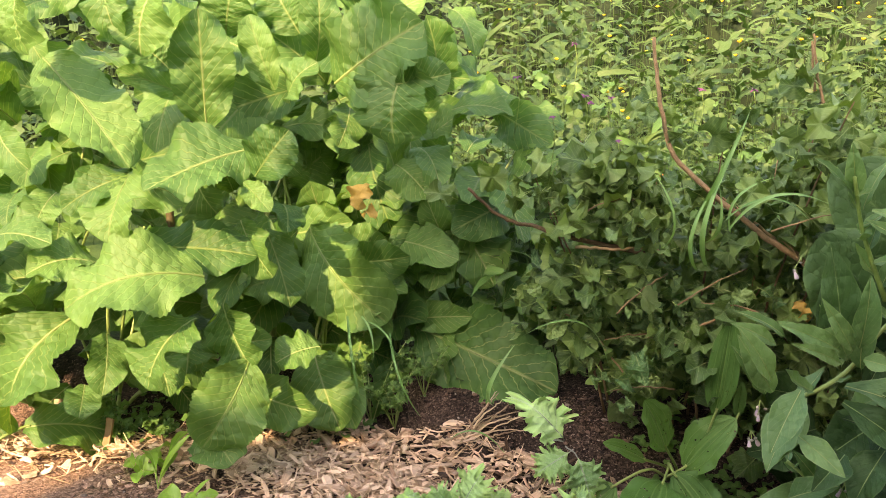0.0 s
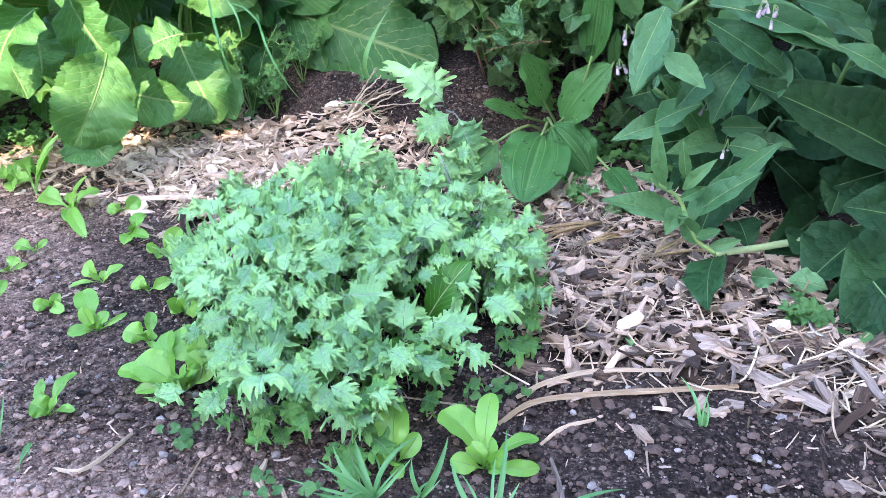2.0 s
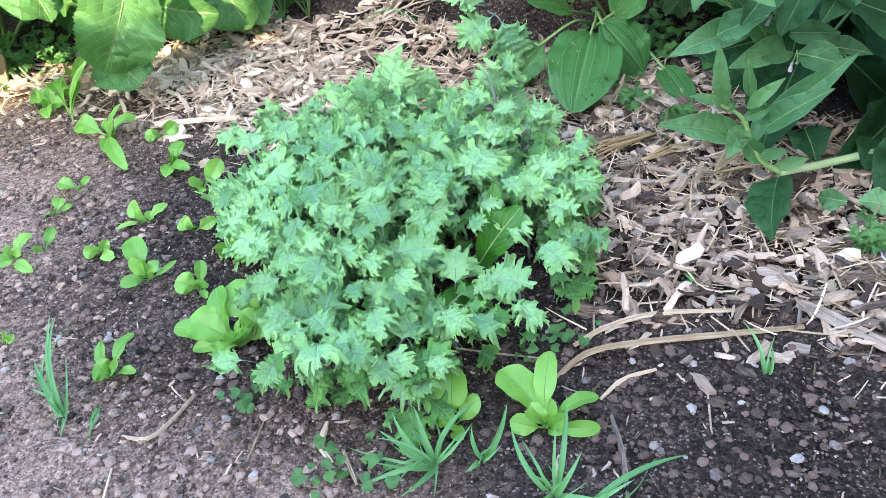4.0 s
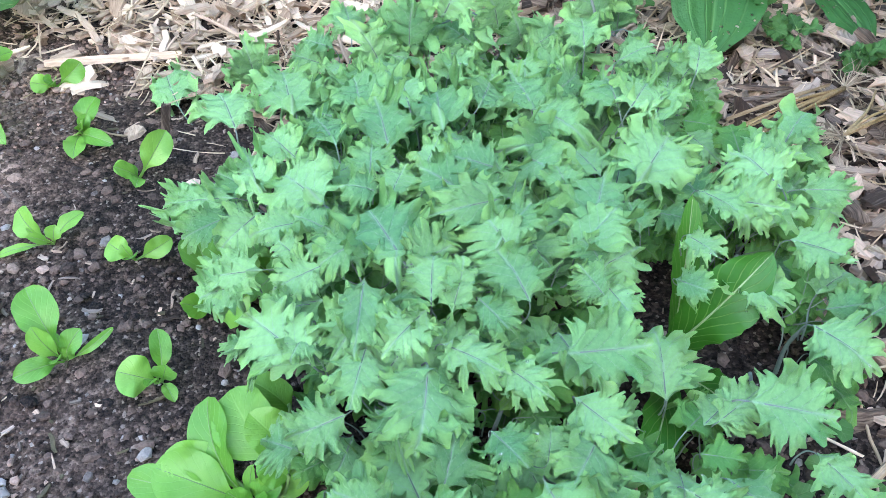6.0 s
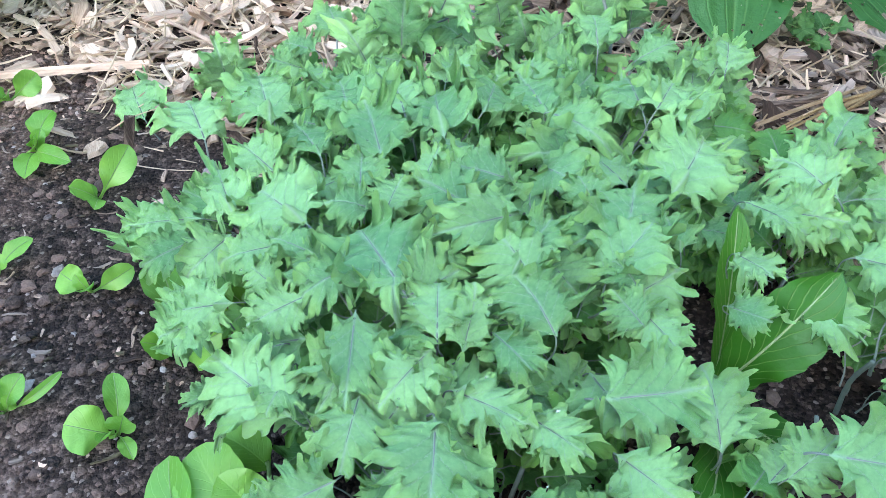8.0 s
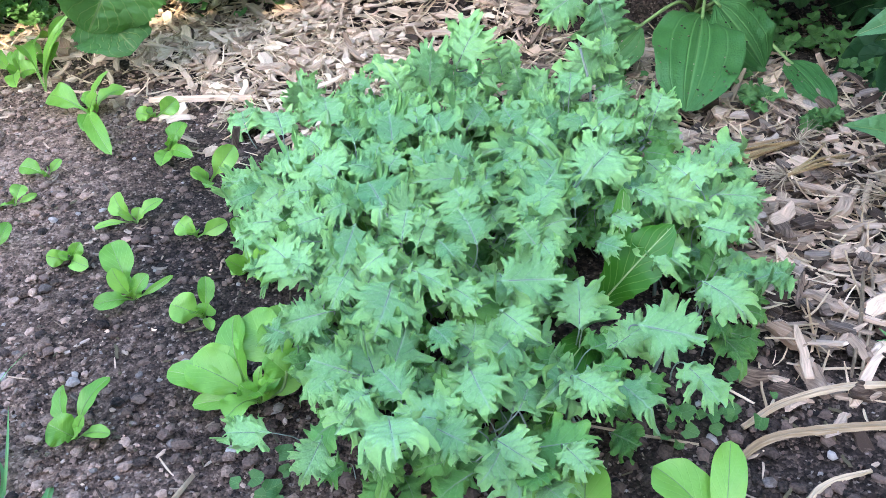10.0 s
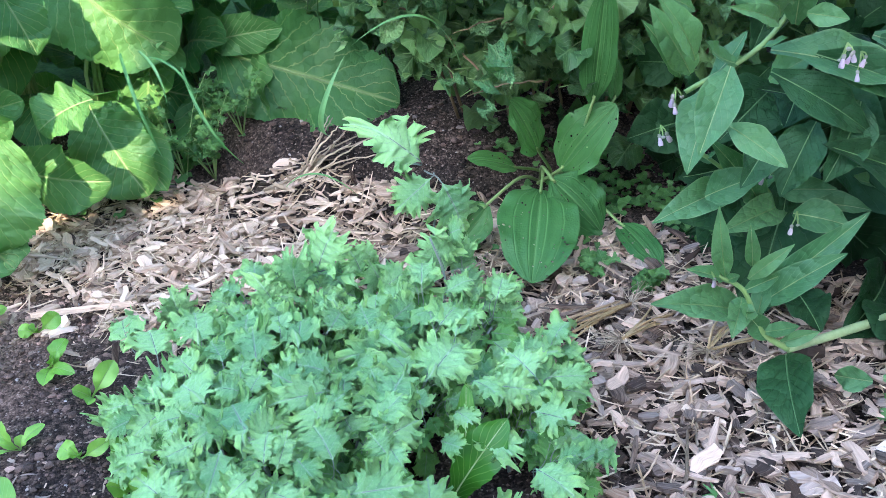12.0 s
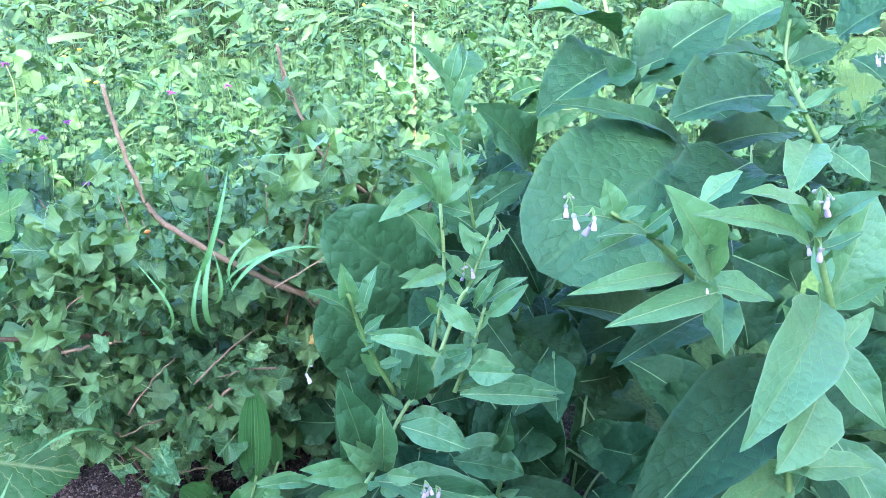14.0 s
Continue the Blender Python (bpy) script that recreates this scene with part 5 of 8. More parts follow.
leaf(plant, "round", SORREL_M, (-0.103, 1.264, 0.040), (-0.137, 1.289, 0.060), 0.034, bend=0.10, root=(-0.143, 1.194, 0.002), girth=0.0022, facing=(0.1, 0.1, 0.95), fold=0.25, wave=0.05, nu=26)
leaf(plant, "round", SORREL_M, (-0.106, 1.187, 0.050), (-0.127, 1.197, 0.070), 0.032, bend=0.10, root=(-0.143, 1.194, 0.002), girth=0.0022, facing=(0.1, -0.5, 0.85), fold=0.25, wave=0.05, nu=26)
leaf(plant, "round", SORREL_M, (-0.073, 1.201, 0.040), (-0.049, 1.201, 0.050), 0.034, bend=0.10, root=(-0.143, 1.194, 0.002), girth=0.0022, facing=(0.2, -0.3, 0.9), fold=0.25, wave=0.05, nu=26)
plant = sorrel_plant(-0.340, 1.158, 4)
sorrel_leaf(plant, (-0.362, 1.156, 0.030), 0.032)
sorrel_leaf(plant, (-0.359, 1.204, 0.040), 0.018)
sorrel_leaf(plant, (-0.306, 1.207, 0.045), 0.018)
sorrel_leaf(plant, (-0.301, 1.155, 0.010), 0.014)
plant = sorrel_plant(0.185, 0.978, 4)
sorrel_leaf(plant, (0.192, 1.028, 0.070), 0.040)
sorrel_leaf(plant, (0.163, 0.987, 0.020), 0.021)
sorrel_leaf(plant, (0.221, 0.997, 0.040), 0.023)
sorrel_leaf(plant, (0.195, 0.946, 0.010), 0.019)
plant = sorrel_plant(0.308, 0.956, 7)
sorrel_leaf(plant, (0.256, 1.019, 0.060), 0.045)
sorrel_leaf(plant, (0.328, 1.029, 0.075), 0.027)
sorrel_leaf(plant, (0.386, 0.978, 0.030), 0.019)
sorrel_leaf(plant, (0.261, 0.960, 0.020), 0.025)
sorrel_leaf(plant, (0.381, 0.938, 0.010), 0.019)
sorrel_leaf(plant, (0.333, 0.934, 0.020), 0.017)
sorrel_leaf(plant, (0.290, 0.969, 0.040), 0.021)
plant = sorrel_plant(-0.547, 1.262, 2)
sorrel_leaf(plant, (-0.567, 1.291, 0.030), 0.012)
sorrel_leaf(plant, (-0.529, 1.268, 0.020), 0.010)
plant = sorrel_plant(-0.184, 1.435, 3)
sorrel_leaf(plant, (-0.199, 1.516, 0.040), 0.042)
sorrel_leaf(plant, (-0.138, 1.402, 0.050), 0.037)
sorrel_leaf(plant, (-0.198, 1.437, 0.030), 0.031)
plant = sorrel_plant(-0.115, 1.462, 3)
sorrel_leaf(plant, (-0.187, 1.438, 0.030), 0.030)
sorrel_leaf(plant, (-0.171, 1.411, 0.020), 0.029)
sorrel_leaf(plant, (-0.154, 1.494, 0.050), 0.030)
plant = sorrel_plant(-0.637, 1.433, 2)
sorrel_leaf(plant, (-0.672, 1.467, 0.020), 0.021)
sorrel_leaf(plant, (-0.630, 1.444, 0.020), 0.013)
plant = sorrel_plant(-0.652, 2.046, 3)
sorrel_leaf(plant, (-0.749, 2.200, 0.040), 0.026)
sorrel_leaf(plant, (-0.665, 2.356, 0.030), 0.021)
sorrel_leaf(plant, (-0.706, 2.268, 0.030), 0.027)
# grass on the bed
plant = grass_tuft(0.157, 0.920)
grass_blade(plant, (0.056, 0.881, 0.020), 0.0092)
grass_blade(plant, (0.084, 0.945, 0.050), 0.0093)
grass_blade(plant, (0.108, 0.857, 0.020), 0.0092)
grass_blade(plant, (0.103, 0.975, 0.050), 0.0086)
grass_blade(plant, (0.220, 0.967, 0.060), 0.0094)
grass_blade(plant, (0.131, 0.985, 0.060), 0.0094)
grass_blade(plant, (0.074, 0.909, 0.030), 0.0077)
plant = grass_tuft(0.219, 0.912)
grass_blade(plant, (0.259, 0.949, 0.070), 0.0100)
grass_blade(plant, (0.194, 0.883, 0.020), 0.0092)
grass_blade(plant, (0.208, 0.933, 0.050), 0.0077)
plant = grass_tuft(0.302, 0.848)
grass_blade(plant, (0.259, 0.920, 0.060), 0.0090)
grass_blade(plant, (0.336, 0.940, 0.080), 0.0090)
grass_blade(plant, (0.268, 0.816, 0.030), 0.0088)
grass_blade(plant, (0.341, 0.862, 0.060), 0.0081)
grass_blade(plant, (0.374, 0.809, 0.020), 0.0088)
plant = grass_tuft(0.342, 0.826)
grass_blade(plant, (0.473, 0.855, 0.040), 0.0095)
grass_blade(plant, (0.397, 0.820, 0.050), 0.0072)
plant = grass_tuft(-0.395, 1.083)
grass_blade(plant, (-0.416, 1.223, 0.090), 0.0080)
grass_blade(plant, (-0.449, 1.163, 0.050), 0.0114)
grass_blade(plant, (-0.389, 1.040, 0.005), 0.0060)
grass_blade(plant, (-0.427, 1.121, 0.030), 0.0087)
plant = grass_tuft(0.627, 1.004)
grass_blade(plant, (0.613, 1.068, 0.050), 0.0074)
grass_blade(plant, (0.644, 1.034, 0.030), 0.0057)
plant = grass_tuft(-0.347, 1.101)
grass_blade(plant, (-0.343, 1.025, 0.000), 0.0043)
plant = grass_tuft(0.589, 1.208)
grass_blade(plant, (0.567, 1.213, 0.010), 0.0046)
grass_blade(plant, (0.600, 1.183, 0.010), 0.0046)
grass_blade(plant, (0.585, 1.228, 0.020), 0.0047)
plant = grass_tuft(-0.423, 1.118)
grass_blade(plant, (-0.427, 1.221, 0.090), 0.0079)
grass_blade(plant, (-0.433, 1.127, 0.020), 0.0065)
# a dandelion at the edge of the kale
plant = thing('dandelion_plant', on_ground(0.265, 1.271), 'dandelion with long toothed leaves beside the kale', 'weed')
leaf(plant, "sword", DANDELION_M, (0.242, 1.249, 0.050), (0.323, 1.248, 0.170), 0.056, bend=0.12)
leaf(plant, "sword", DANDELION_M, (0.265, 1.273, 0.020), (0.292, 1.344, 0.160), 0.027, bend=0.05)
leaf(plant, "sword", DANDELION_M, (0.261, 1.259, 0.010), (0.287, 1.163, 0.060), 0.039, bend=0.1)
leaf(plant, "sword", DANDELION_M, (0.245, 1.249, 0.020), (0.172, 1.111, 0.080), 0.038, bend=0.15)
leaf(plant, "sword", DANDELION_M, (0.217, 1.196, 0.040), (0.164, 1.086, 0.050), 0.019, bend=0.15)
# broad plantain at the path's edge
plant = thing('plantain', (0.630, 2.166, 0.02), 'broad-leaved plantain with round ribbed leaves, some eaten full of holes', 'weed')
leaf(plant, "plantain", PLANTAIN_M, (0.571, 1.950, 0.118), (0.488, 1.734, 0.045), 0.159, bend=0.06, girth=0.004, root=(0.630, 2.166, 0.030))
leaf(plant, "plantain", PLANTAIN_M, (0.627, 2.000, 0.131), (0.724, 1.950, 0.272), 0.115, bend=0.08, girth=0.004, root=(0.630, 2.166, 0.030))
leaf(plant, "plantain", PLANTAIN_M, (0.590, 2.030, 0.165), (0.529, 2.000, 0.292), 0.103, bend=0.05, girth=0.004, root=(0.630, 2.166, 0.030))
leaf(plant, "plantain", PLANTAIN_M, (0.594, 1.950, 0.136), (0.678, 1.897, 0.030), 0.127, bend=0.05, girth=0.004, root=(0.630, 2.166, 0.030))
leaf(plant, "plantain", PLANTAIN_M, (0.548, 2.050, 0.126), (0.437, 2.000, 0.185), 0.052, bend=0.05, girth=0.004, root=(0.630, 2.166, 0.030))
leaf(plant, "plantain", PLANTAIN_M, (0.680, 1.960, 0.277), (0.698, 1.940, 0.508), 0.071, bend=0.02, girth=0.004, root=(0.630, 2.166, 0.030))
leaf(plant, "plantain", PLANTAIN_M, (0.756, 2.050, 0.240), (0.764, 2.050, 0.327), 0.030, bend=0.02, girth=0.004, root=(0.630, 2.166, 0.030))
leaf(plant, "plantain", PLANTAIN_M, (0.460, 1.950, 0.103), (0.377, 1.929, 0.030), 0.091, bend=0.05, girth=0.004, root=(0.630, 2.166, 0.030))
leaf(plant, "plantain", PLANTAIN_M, (0.711, 1.883, 0.050), (0.737, 1.741, 0.020), 0.067, bend=0.05, girth=0.004, root=(0.630, 2.166, 0.030))
# the horseradish clump
leaf(horseradish, "dock", DOCK_M, (-0.867, 2.000, 1.258), (-0.871, 1.950, 1.063), 0.200, bend=0.2, facing=(0.050, -0.850, 0.500), roll=36)
leaf(horseradish, "dock", DOCK_M, (-0.938, 2.150, 1.069), (-0.689, 2.050, 0.811), 0.184, bend=0.05, facing=(0.050, -0.850, 0.500), roll=-20)
leaf(horseradish, "dock", DOCK_M, (-0.696, 2.250, 1.244), (-0.712, 2.200, 1.075), 0.167, bend=0.18, facing=(0.050, -0.850, 0.500), roll=11)
leaf(horseradish, "dock", DOCK_M, (-0.811, 2.250, 1.271), (-0.761, 2.200, 1.104), 0.108, bend=0.21, facing=(0.050, -0.850, 0.500), roll=17)
leaf(horseradish, "dock", DOCK_M, (-0.587, 2.300, 0.894), (-0.582, 2.250, 1.197), 0.163, bend=0.03, facing=(0.050, -0.850, 0.500), roll=17)
leaf(horseradish, "dock", DOCK_M, (-0.426, 2.150, 0.855), (-0.641, 2.000, 0.763), 0.198, bend=0.06, facing=(0.050, -0.850, 0.500), roll=10)
leaf(horseradish, "dock", DOCK_M, (-0.406, 2.100, 0.789), (-0.319, 2.100, 0.901), 0.127, bend=0.13, facing=(0.050, -0.850, 0.500), roll=19)
leaf(horseradish, "dock", DOCK_M, (-0.434, 2.100, 0.775), (-0.356, 2.050, 0.710), 0.060, bend=0.07, facing=(0.050, -0.850, 0.500), roll=-1)
leaf(horseradish, "dock", DOCK_M, (-0.268, 2.400, 1.020), (-0.024, 2.300, 1.174), 0.270, bend=0.06, facing=(0.050, -0.850, 0.500), roll=15)
leaf(horseradish, "dock", DOCK_M, (-0.061, 2.350, 1.072), (-0.091, 2.300, 0.864), 0.226, bend=0.22, facing=(0.050, -0.850, 0.500), roll=25)
leaf(horseradish, "dock", DOCK_M, (-0.088, 2.300, 1.015), (0.054, 2.300, 1.045), 0.111, bend=0.19, facing=(0.050, -0.850, 0.500), roll=35)
leaf(horseradish, "dock", DOCK_M, (-0.948, 2.200, 0.733), (-0.967, 2.100, 0.641), 0.101, bend=0.17, facing=(0.050, -0.850, 0.500), roll=-14)
leaf(horseradish, "dock", DOCK_M, (-0.697, 2.100, 0.794), (-0.862, 2.050, 0.705), 0.106, bend=0.11, facing=(0.050, -0.850, 0.500), roll=1)
leaf(horseradish, "dock", DOCK_M, (-0.704, 2.100, 0.801), (-0.721, 1.980, 0.641), 0.150, bend=0.1, facing=(0.050, -0.850, 0.500), roll=19)
leaf(horseradish, "dock", DOCK_M, (-0.786, 2.100, 0.566), (-0.932, 2.000, 0.557), 0.137, bend=0.19, facing=(0.050, -0.850, 0.500), roll=26)
leaf(horseradish, "dock", DOCK_M, (-0.521, 2.050, 0.553), (-0.819, 1.950, 0.489), 0.212, bend=0.22, facing=(0.050, -0.850, 0.500), roll=10)
leaf(horseradish, "dock", DOCK_M, (-0.925, 2.200, 0.407), (-1.072, 2.120, 0.115), 0.269, bend=0.2, facing=(0.050, -0.850, 0.500), roll=29)
leaf(horseradish, "dock", DOCK_M, (-0.545, 2.050, 0.450), (-0.632, 1.950, 0.301), 0.182, bend=0.17, facing=(0.050, -0.850, 0.500), roll=32)
leaf(horseradish, "dock", DOCK_M, (-0.428, 2.100, 0.328), (-0.517, 1.990, 0.141), 0.187, bend=0.15, facing=(0.050, -0.850, 0.500), roll=-32)
leaf(horseradish, "dock", DOCK_M, (-0.511, 2.150, 0.459), (-0.424, 2.100, 0.307), 0.142, bend=0.07, facing=(0.050, -0.850, 0.500), roll=33)
leaf(horseradish, "dock", DOCK_M, (-0.283, 2.250, 0.332), (-0.388, 2.200, 0.297), 0.114, bend=0.12, facing=(0.050, -0.850, 0.500), roll=19)
leaf(horseradish, "dock", DOCK_M, (-0.330, 2.400, 0.276), (-0.238, 2.300, 0.079), 0.168, bend=0.14, facing=(0.050, -0.850, 0.500), roll=8)
leaf(horseradish, "dock", DOCK_M, (-0.363, 2.500, 0.610), (-0.121, 2.400, 0.361), 0.237, bend=0.19, facing=(0.050, -0.850, 0.500), roll=30)
leaf(horseradish, "dock", DOCK_M, (-0.434, 2.300, 0.635), (-0.357, 2.250, 0.433), 0.115, bend=0.07, facing=(0.050, -0.850, 0.500), roll=-23)
leaf(horseradish, "dock", DOCK_M, (-0.727, 2.150, 0.599), (-0.417, 2.150, 0.588), 0.142, bend=0.08, facing=(0.050, -0.850, 0.500), roll=-7)
leaf(horseradish, "dock", DOCK_M, (-0.473, 2.200, 0.669), (-0.380, 2.150, 0.532), 0.109, bend=0.08, facing=(0.050, -0.850, 0.500), roll=36)
leaf(horseradish, "dock", DOCK_M, (-0.041, 2.750, 0.866), (0.240, 2.700, 0.995), 0.173, bend=0.1, facing=(0.050, -0.850, 0.500), roll=-38)
leaf(horseradish, "dock", DOCK_M, (-0.003, 2.750, 0.655), (0.179, 2.600, 0.436), 0.225, bend=0.16, facing=(0.050, -0.850, 0.500), roll=-9)
leaf(horseradish, "dock", DOCK_M, (-0.060, 2.620, 0.297), (0.360, 2.420, 0.171), 0.265, bend=0.05, facing=(0.050, -0.850, 0.500), roll=8)
leaf(horseradish, "dock", DOCK_M, (0.125, 2.800, 0.376), (0.233, 2.600, 0.271), 0.293, bend=0.21, facing=(0.050, -0.850, 0.500), roll=-32)
leaf(horseradish, "dock", DOCK_M, (-0.323, 2.450, 1.079), (-0.311, 2.400, 1.281), 0.117, bend=0.18, facing=(0.050, -0.850, 0.500), roll=24)
leaf(horseradish, "dock", DOCK_M, (-0.430, 2.400, 1.000), (-0.495, 2.400, 1.200), 0.099, bend=0.09, facing=(0.050, -0.850, 0.500), roll=-14)
leaf(horseradish, "dock", DOCK_M, (0.045, 2.500, 1.229), (0.115, 2.400, 1.097), 0.087, bend=0.16, facing=(0.050, -0.850, 0.500), roll=-21)
leaf(horseradish, "dock", DOCK_M, (-0.754, 2.500, 1.062), (-0.859, 2.450, 1.150), 0.149, bend=0.1, facing=(0.050, -0.850, 0.500), roll=7)
leaf(horseradish, "dock", DOCK_M, (-0.672, 2.400, 0.982), (-0.822, 2.300, 1.044), 0.071, bend=0.09, facing=(0.050, -0.850, 0.500), roll=-13)
leaf(horseradish, "dock", DOCK_M, (-0.221, 2.600, 1.168), (-0.127, 2.500, 1.296), 0.188, bend=0.17, facing=(0.050, -0.850, 0.500), roll=21)
leaf(horseradish, "dock", DOCK_M, (-0.604, 2.550, 1.161), (-0.569, 2.500, 1.295), 0.150, bend=0.19, facing=(0.050, -0.850, 0.500), roll=19)
leaf(horseradish, "dock", DOCK_M, (-0.392, 2.400, 0.970), (-0.303, 2.350, 1.073), 0.125, bend=0.18, facing=(0.050, -0.850, 0.500), roll=-22)
leaf(horseradish, "dock", DOCK_M, (-0.403, 2.600, 1.167), (-0.483, 2.600, 1.309), 0.154, bend=0.07, facing=(0.050, -0.850, 0.500), roll=-21)
leaf(horseradish, "dock", DOCK_M, (-0.238, 2.500, 0.958), (-0.254, 2.400, 0.850), 0.111, bend=0.09, facing=(0.050, -0.850, 0.500), roll=-38)
leaf(horseradish, "dock", DOCK_M, (-0.042, 2.450, 0.851), (0.028, 2.350, 0.751), 0.109, bend=0.19, facing=(0.050, -0.850, 0.500), roll=-18)
leaf(horseradish, "dock", DOCK_M, (-0.110, 2.500, 0.801), (-0.005, 2.400, 0.716), 0.130, bend=0.16, facing=(0.050, -0.850, 0.500), roll=3)
leaf(horseradish, "dock", DOCK_M, (-1.077, 2.100, 0.614), (-0.866, 2.000, 0.633), 0.113, bend=0.15, facing=(0.050, -0.850, 0.500), roll=-21)
leaf(horseradish, "dock", DOCK_M, (-1.053, 2.200, 0.731), (-1.031, 2.100, 0.657), 0.101, bend=0.11, facing=(0.050, -0.850, 0.500), roll=10)
leaf(horseradish, "dock", DOCK_M, (-1.027, 2.200, 0.435), (-1.013, 2.100, 0.487), 0.136, bend=0.18, facing=(0.050, -0.850, 0.500), roll=-28)
leaf(horseradish, "dock", DOCK_M, (-0.810, 2.150, 0.378), (-0.786, 2.050, 0.246), 0.101, bend=0.12, facing=(0.050, -0.850, 0.500), roll=-37)
leaf(horseradish, "dock", DOCK_M, (-0.852, 2.100, 0.257), (-0.821, 2.000, 0.205), 0.091, bend=0.07, facing=(0.050, -0.850, 0.500), roll=-30)
leaf(horseradish, "dock", DOCK_M, (-0.659, 2.300, 0.327), (-0.626, 2.200, 0.263), 0.161, bend=0.2, facing=(0.050, -0.850, 0.500), roll=-29)
leaf(horseradish, "dock", DOCK_M, (-0.750, 2.250, 0.306), (-0.635, 2.100, 0.234), 0.121, bend=0.16, facing=(0.050, -0.850, 0.500), roll=-38)
leaf(horseradish, "dock", DOCK_M, (-1.087, 2.200, 0.889), (-0.964, 2.100, 0.797), 0.100, bend=0.16, facing=(0.050, -0.850, 0.500), roll=22)
leaf(horseradish, "dock", DOCK_M, (-0.400, 2.350, 0.698), (-0.362, 2.250, 0.636), 0.106, bend=0.15, facing=(0.050, -0.850, 0.500), roll=-33)
leaf(horseradish, "dock", DOCK_M, (-0.550, 2.300, 0.314), (-0.399, 2.200, 0.361), 0.106, bend=0.16, facing=(0.050, -0.850, 0.500), roll=23)
leaf(horseradish, "dock", DOCK_M, (-0.506, 2.300, 0.203), (-0.283, 2.200, 0.165), 0.143, bend=0.14, facing=(0.050, -0.850, 0.500), roll=30)
leaf(horseradish, "dock", DOCK_M, (-0.538, 2.150, 0.129), (-0.449, 2.000, 0.103), 0.150, bend=0.15, facing=(0.050, -0.850, 0.500), roll=4)
# the flowering comfrey at the path's edge
comfrey = comfrey_plant(0.93, 1.58, 'leafy comfrey in flower with hairy stems and pale bells')
leaf(comfrey, "comfrey", COMFREY_TOP_M, (0.759, 1.500, 0.817), (0.735, 1.470, 0.906), 0.033, bend=0.07, facing=(-0.350, -0.620, 0.700), roll=6)
leaf(comfrey, "comfrey", COMFREY_TOP_M, (0.762, 1.500, 0.804), (0.669, 1.450, 0.884), 0.029, bend=0.07, facing=(-0.350, -0.620, 0.700), roll=11)
leaf(comfrey, "comfrey", COMFREY_TOP_M, (0.771, 1.500, 0.797), (0.807, 1.500, 0.879), 0.028, bend=0.07, facing=(-0.350, -0.620, 0.700), roll=-18)
leaf(comfrey, "comfrey", COMFREY_TOP_M, (0.771, 1.500, 0.757), (0.786, 1.500, 0.772), 0.029, bend=0.07, facing=(-0.350, -0.620, 0.700), roll=11)
leaf(comfrey, "comfrey", COMFREY_TOP_M, (0.895, 1.500, 0.702), (0.768, 1.470, 0.783), 0.045, bend=0.07, facing=(-0.350, -0.620, 0.700), roll=-1)
leaf(comfrey, "comfrey", COMFREY_TOP_M, (0.969, 1.500, 0.697), (0.875, 1.470, 0.656), 0.053, bend=0.07, facing=(-0.350, -0.620, 0.700), roll=1)
leaf(comfrey, "comfrey", COMFREY_TOP_M, (0.948, 1.480, 0.671), (1.030, 1.450, 0.657), 0.057, bend=0.07, facing=(-0.350, -0.620, 0.700), roll=5)
leaf(comfrey, "comfrey", COMFREY_TOP_M, (0.940, 1.500, 0.618), (1.138, 1.450, 0.574), 0.047, bend=0.07, facing=(-0.350, -0.620, 0.700), roll=-8)
leaf(comfrey, "comfrey", COMFREY_TOP_M, (0.891, 1.550, 0.735), (0.846, 1.500, 0.637), 0.065, bend=0.07, facing=(-0.350, -0.620, 0.700), roll=18)
leaf(comfrey, "comfrey", COMFREY_TOP_M, (0.825, 1.500, 0.595), (0.925, 1.450, 0.550), 0.068, bend=0.07, facing=(-0.350, -0.620, 0.700), roll=-17)
leaf(comfrey, "comfrey", COMFREY_TOP_M, (0.768, 1.450, 0.541), (0.761, 1.420, 0.682), 0.050, bend=0.07, facing=(-0.350, -0.620, 0.700), roll=-8)
leaf(comfrey, "comfrey", COMFREY_TOP_M, (0.750, 1.450, 0.554), (0.686, 1.420, 0.652), 0.040, bend=0.07, facing=(-0.350, -0.620, 0.700), roll=-4)
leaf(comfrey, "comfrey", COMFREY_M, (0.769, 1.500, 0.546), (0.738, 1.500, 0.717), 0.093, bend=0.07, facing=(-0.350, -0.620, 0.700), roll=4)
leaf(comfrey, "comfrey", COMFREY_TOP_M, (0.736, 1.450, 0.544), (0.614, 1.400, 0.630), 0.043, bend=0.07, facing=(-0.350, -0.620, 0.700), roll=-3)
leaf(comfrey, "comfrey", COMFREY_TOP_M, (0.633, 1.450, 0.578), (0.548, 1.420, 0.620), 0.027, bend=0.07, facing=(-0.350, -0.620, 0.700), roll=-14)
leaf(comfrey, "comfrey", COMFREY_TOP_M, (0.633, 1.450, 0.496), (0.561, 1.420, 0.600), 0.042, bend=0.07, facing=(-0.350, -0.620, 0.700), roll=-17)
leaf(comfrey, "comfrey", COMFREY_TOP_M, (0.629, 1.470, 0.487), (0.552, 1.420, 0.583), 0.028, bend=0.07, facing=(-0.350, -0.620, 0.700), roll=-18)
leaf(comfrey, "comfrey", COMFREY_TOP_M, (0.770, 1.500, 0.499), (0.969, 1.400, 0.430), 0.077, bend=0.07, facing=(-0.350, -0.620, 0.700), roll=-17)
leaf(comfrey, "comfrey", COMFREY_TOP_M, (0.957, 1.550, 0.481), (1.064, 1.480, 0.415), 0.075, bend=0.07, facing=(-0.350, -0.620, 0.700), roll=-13)
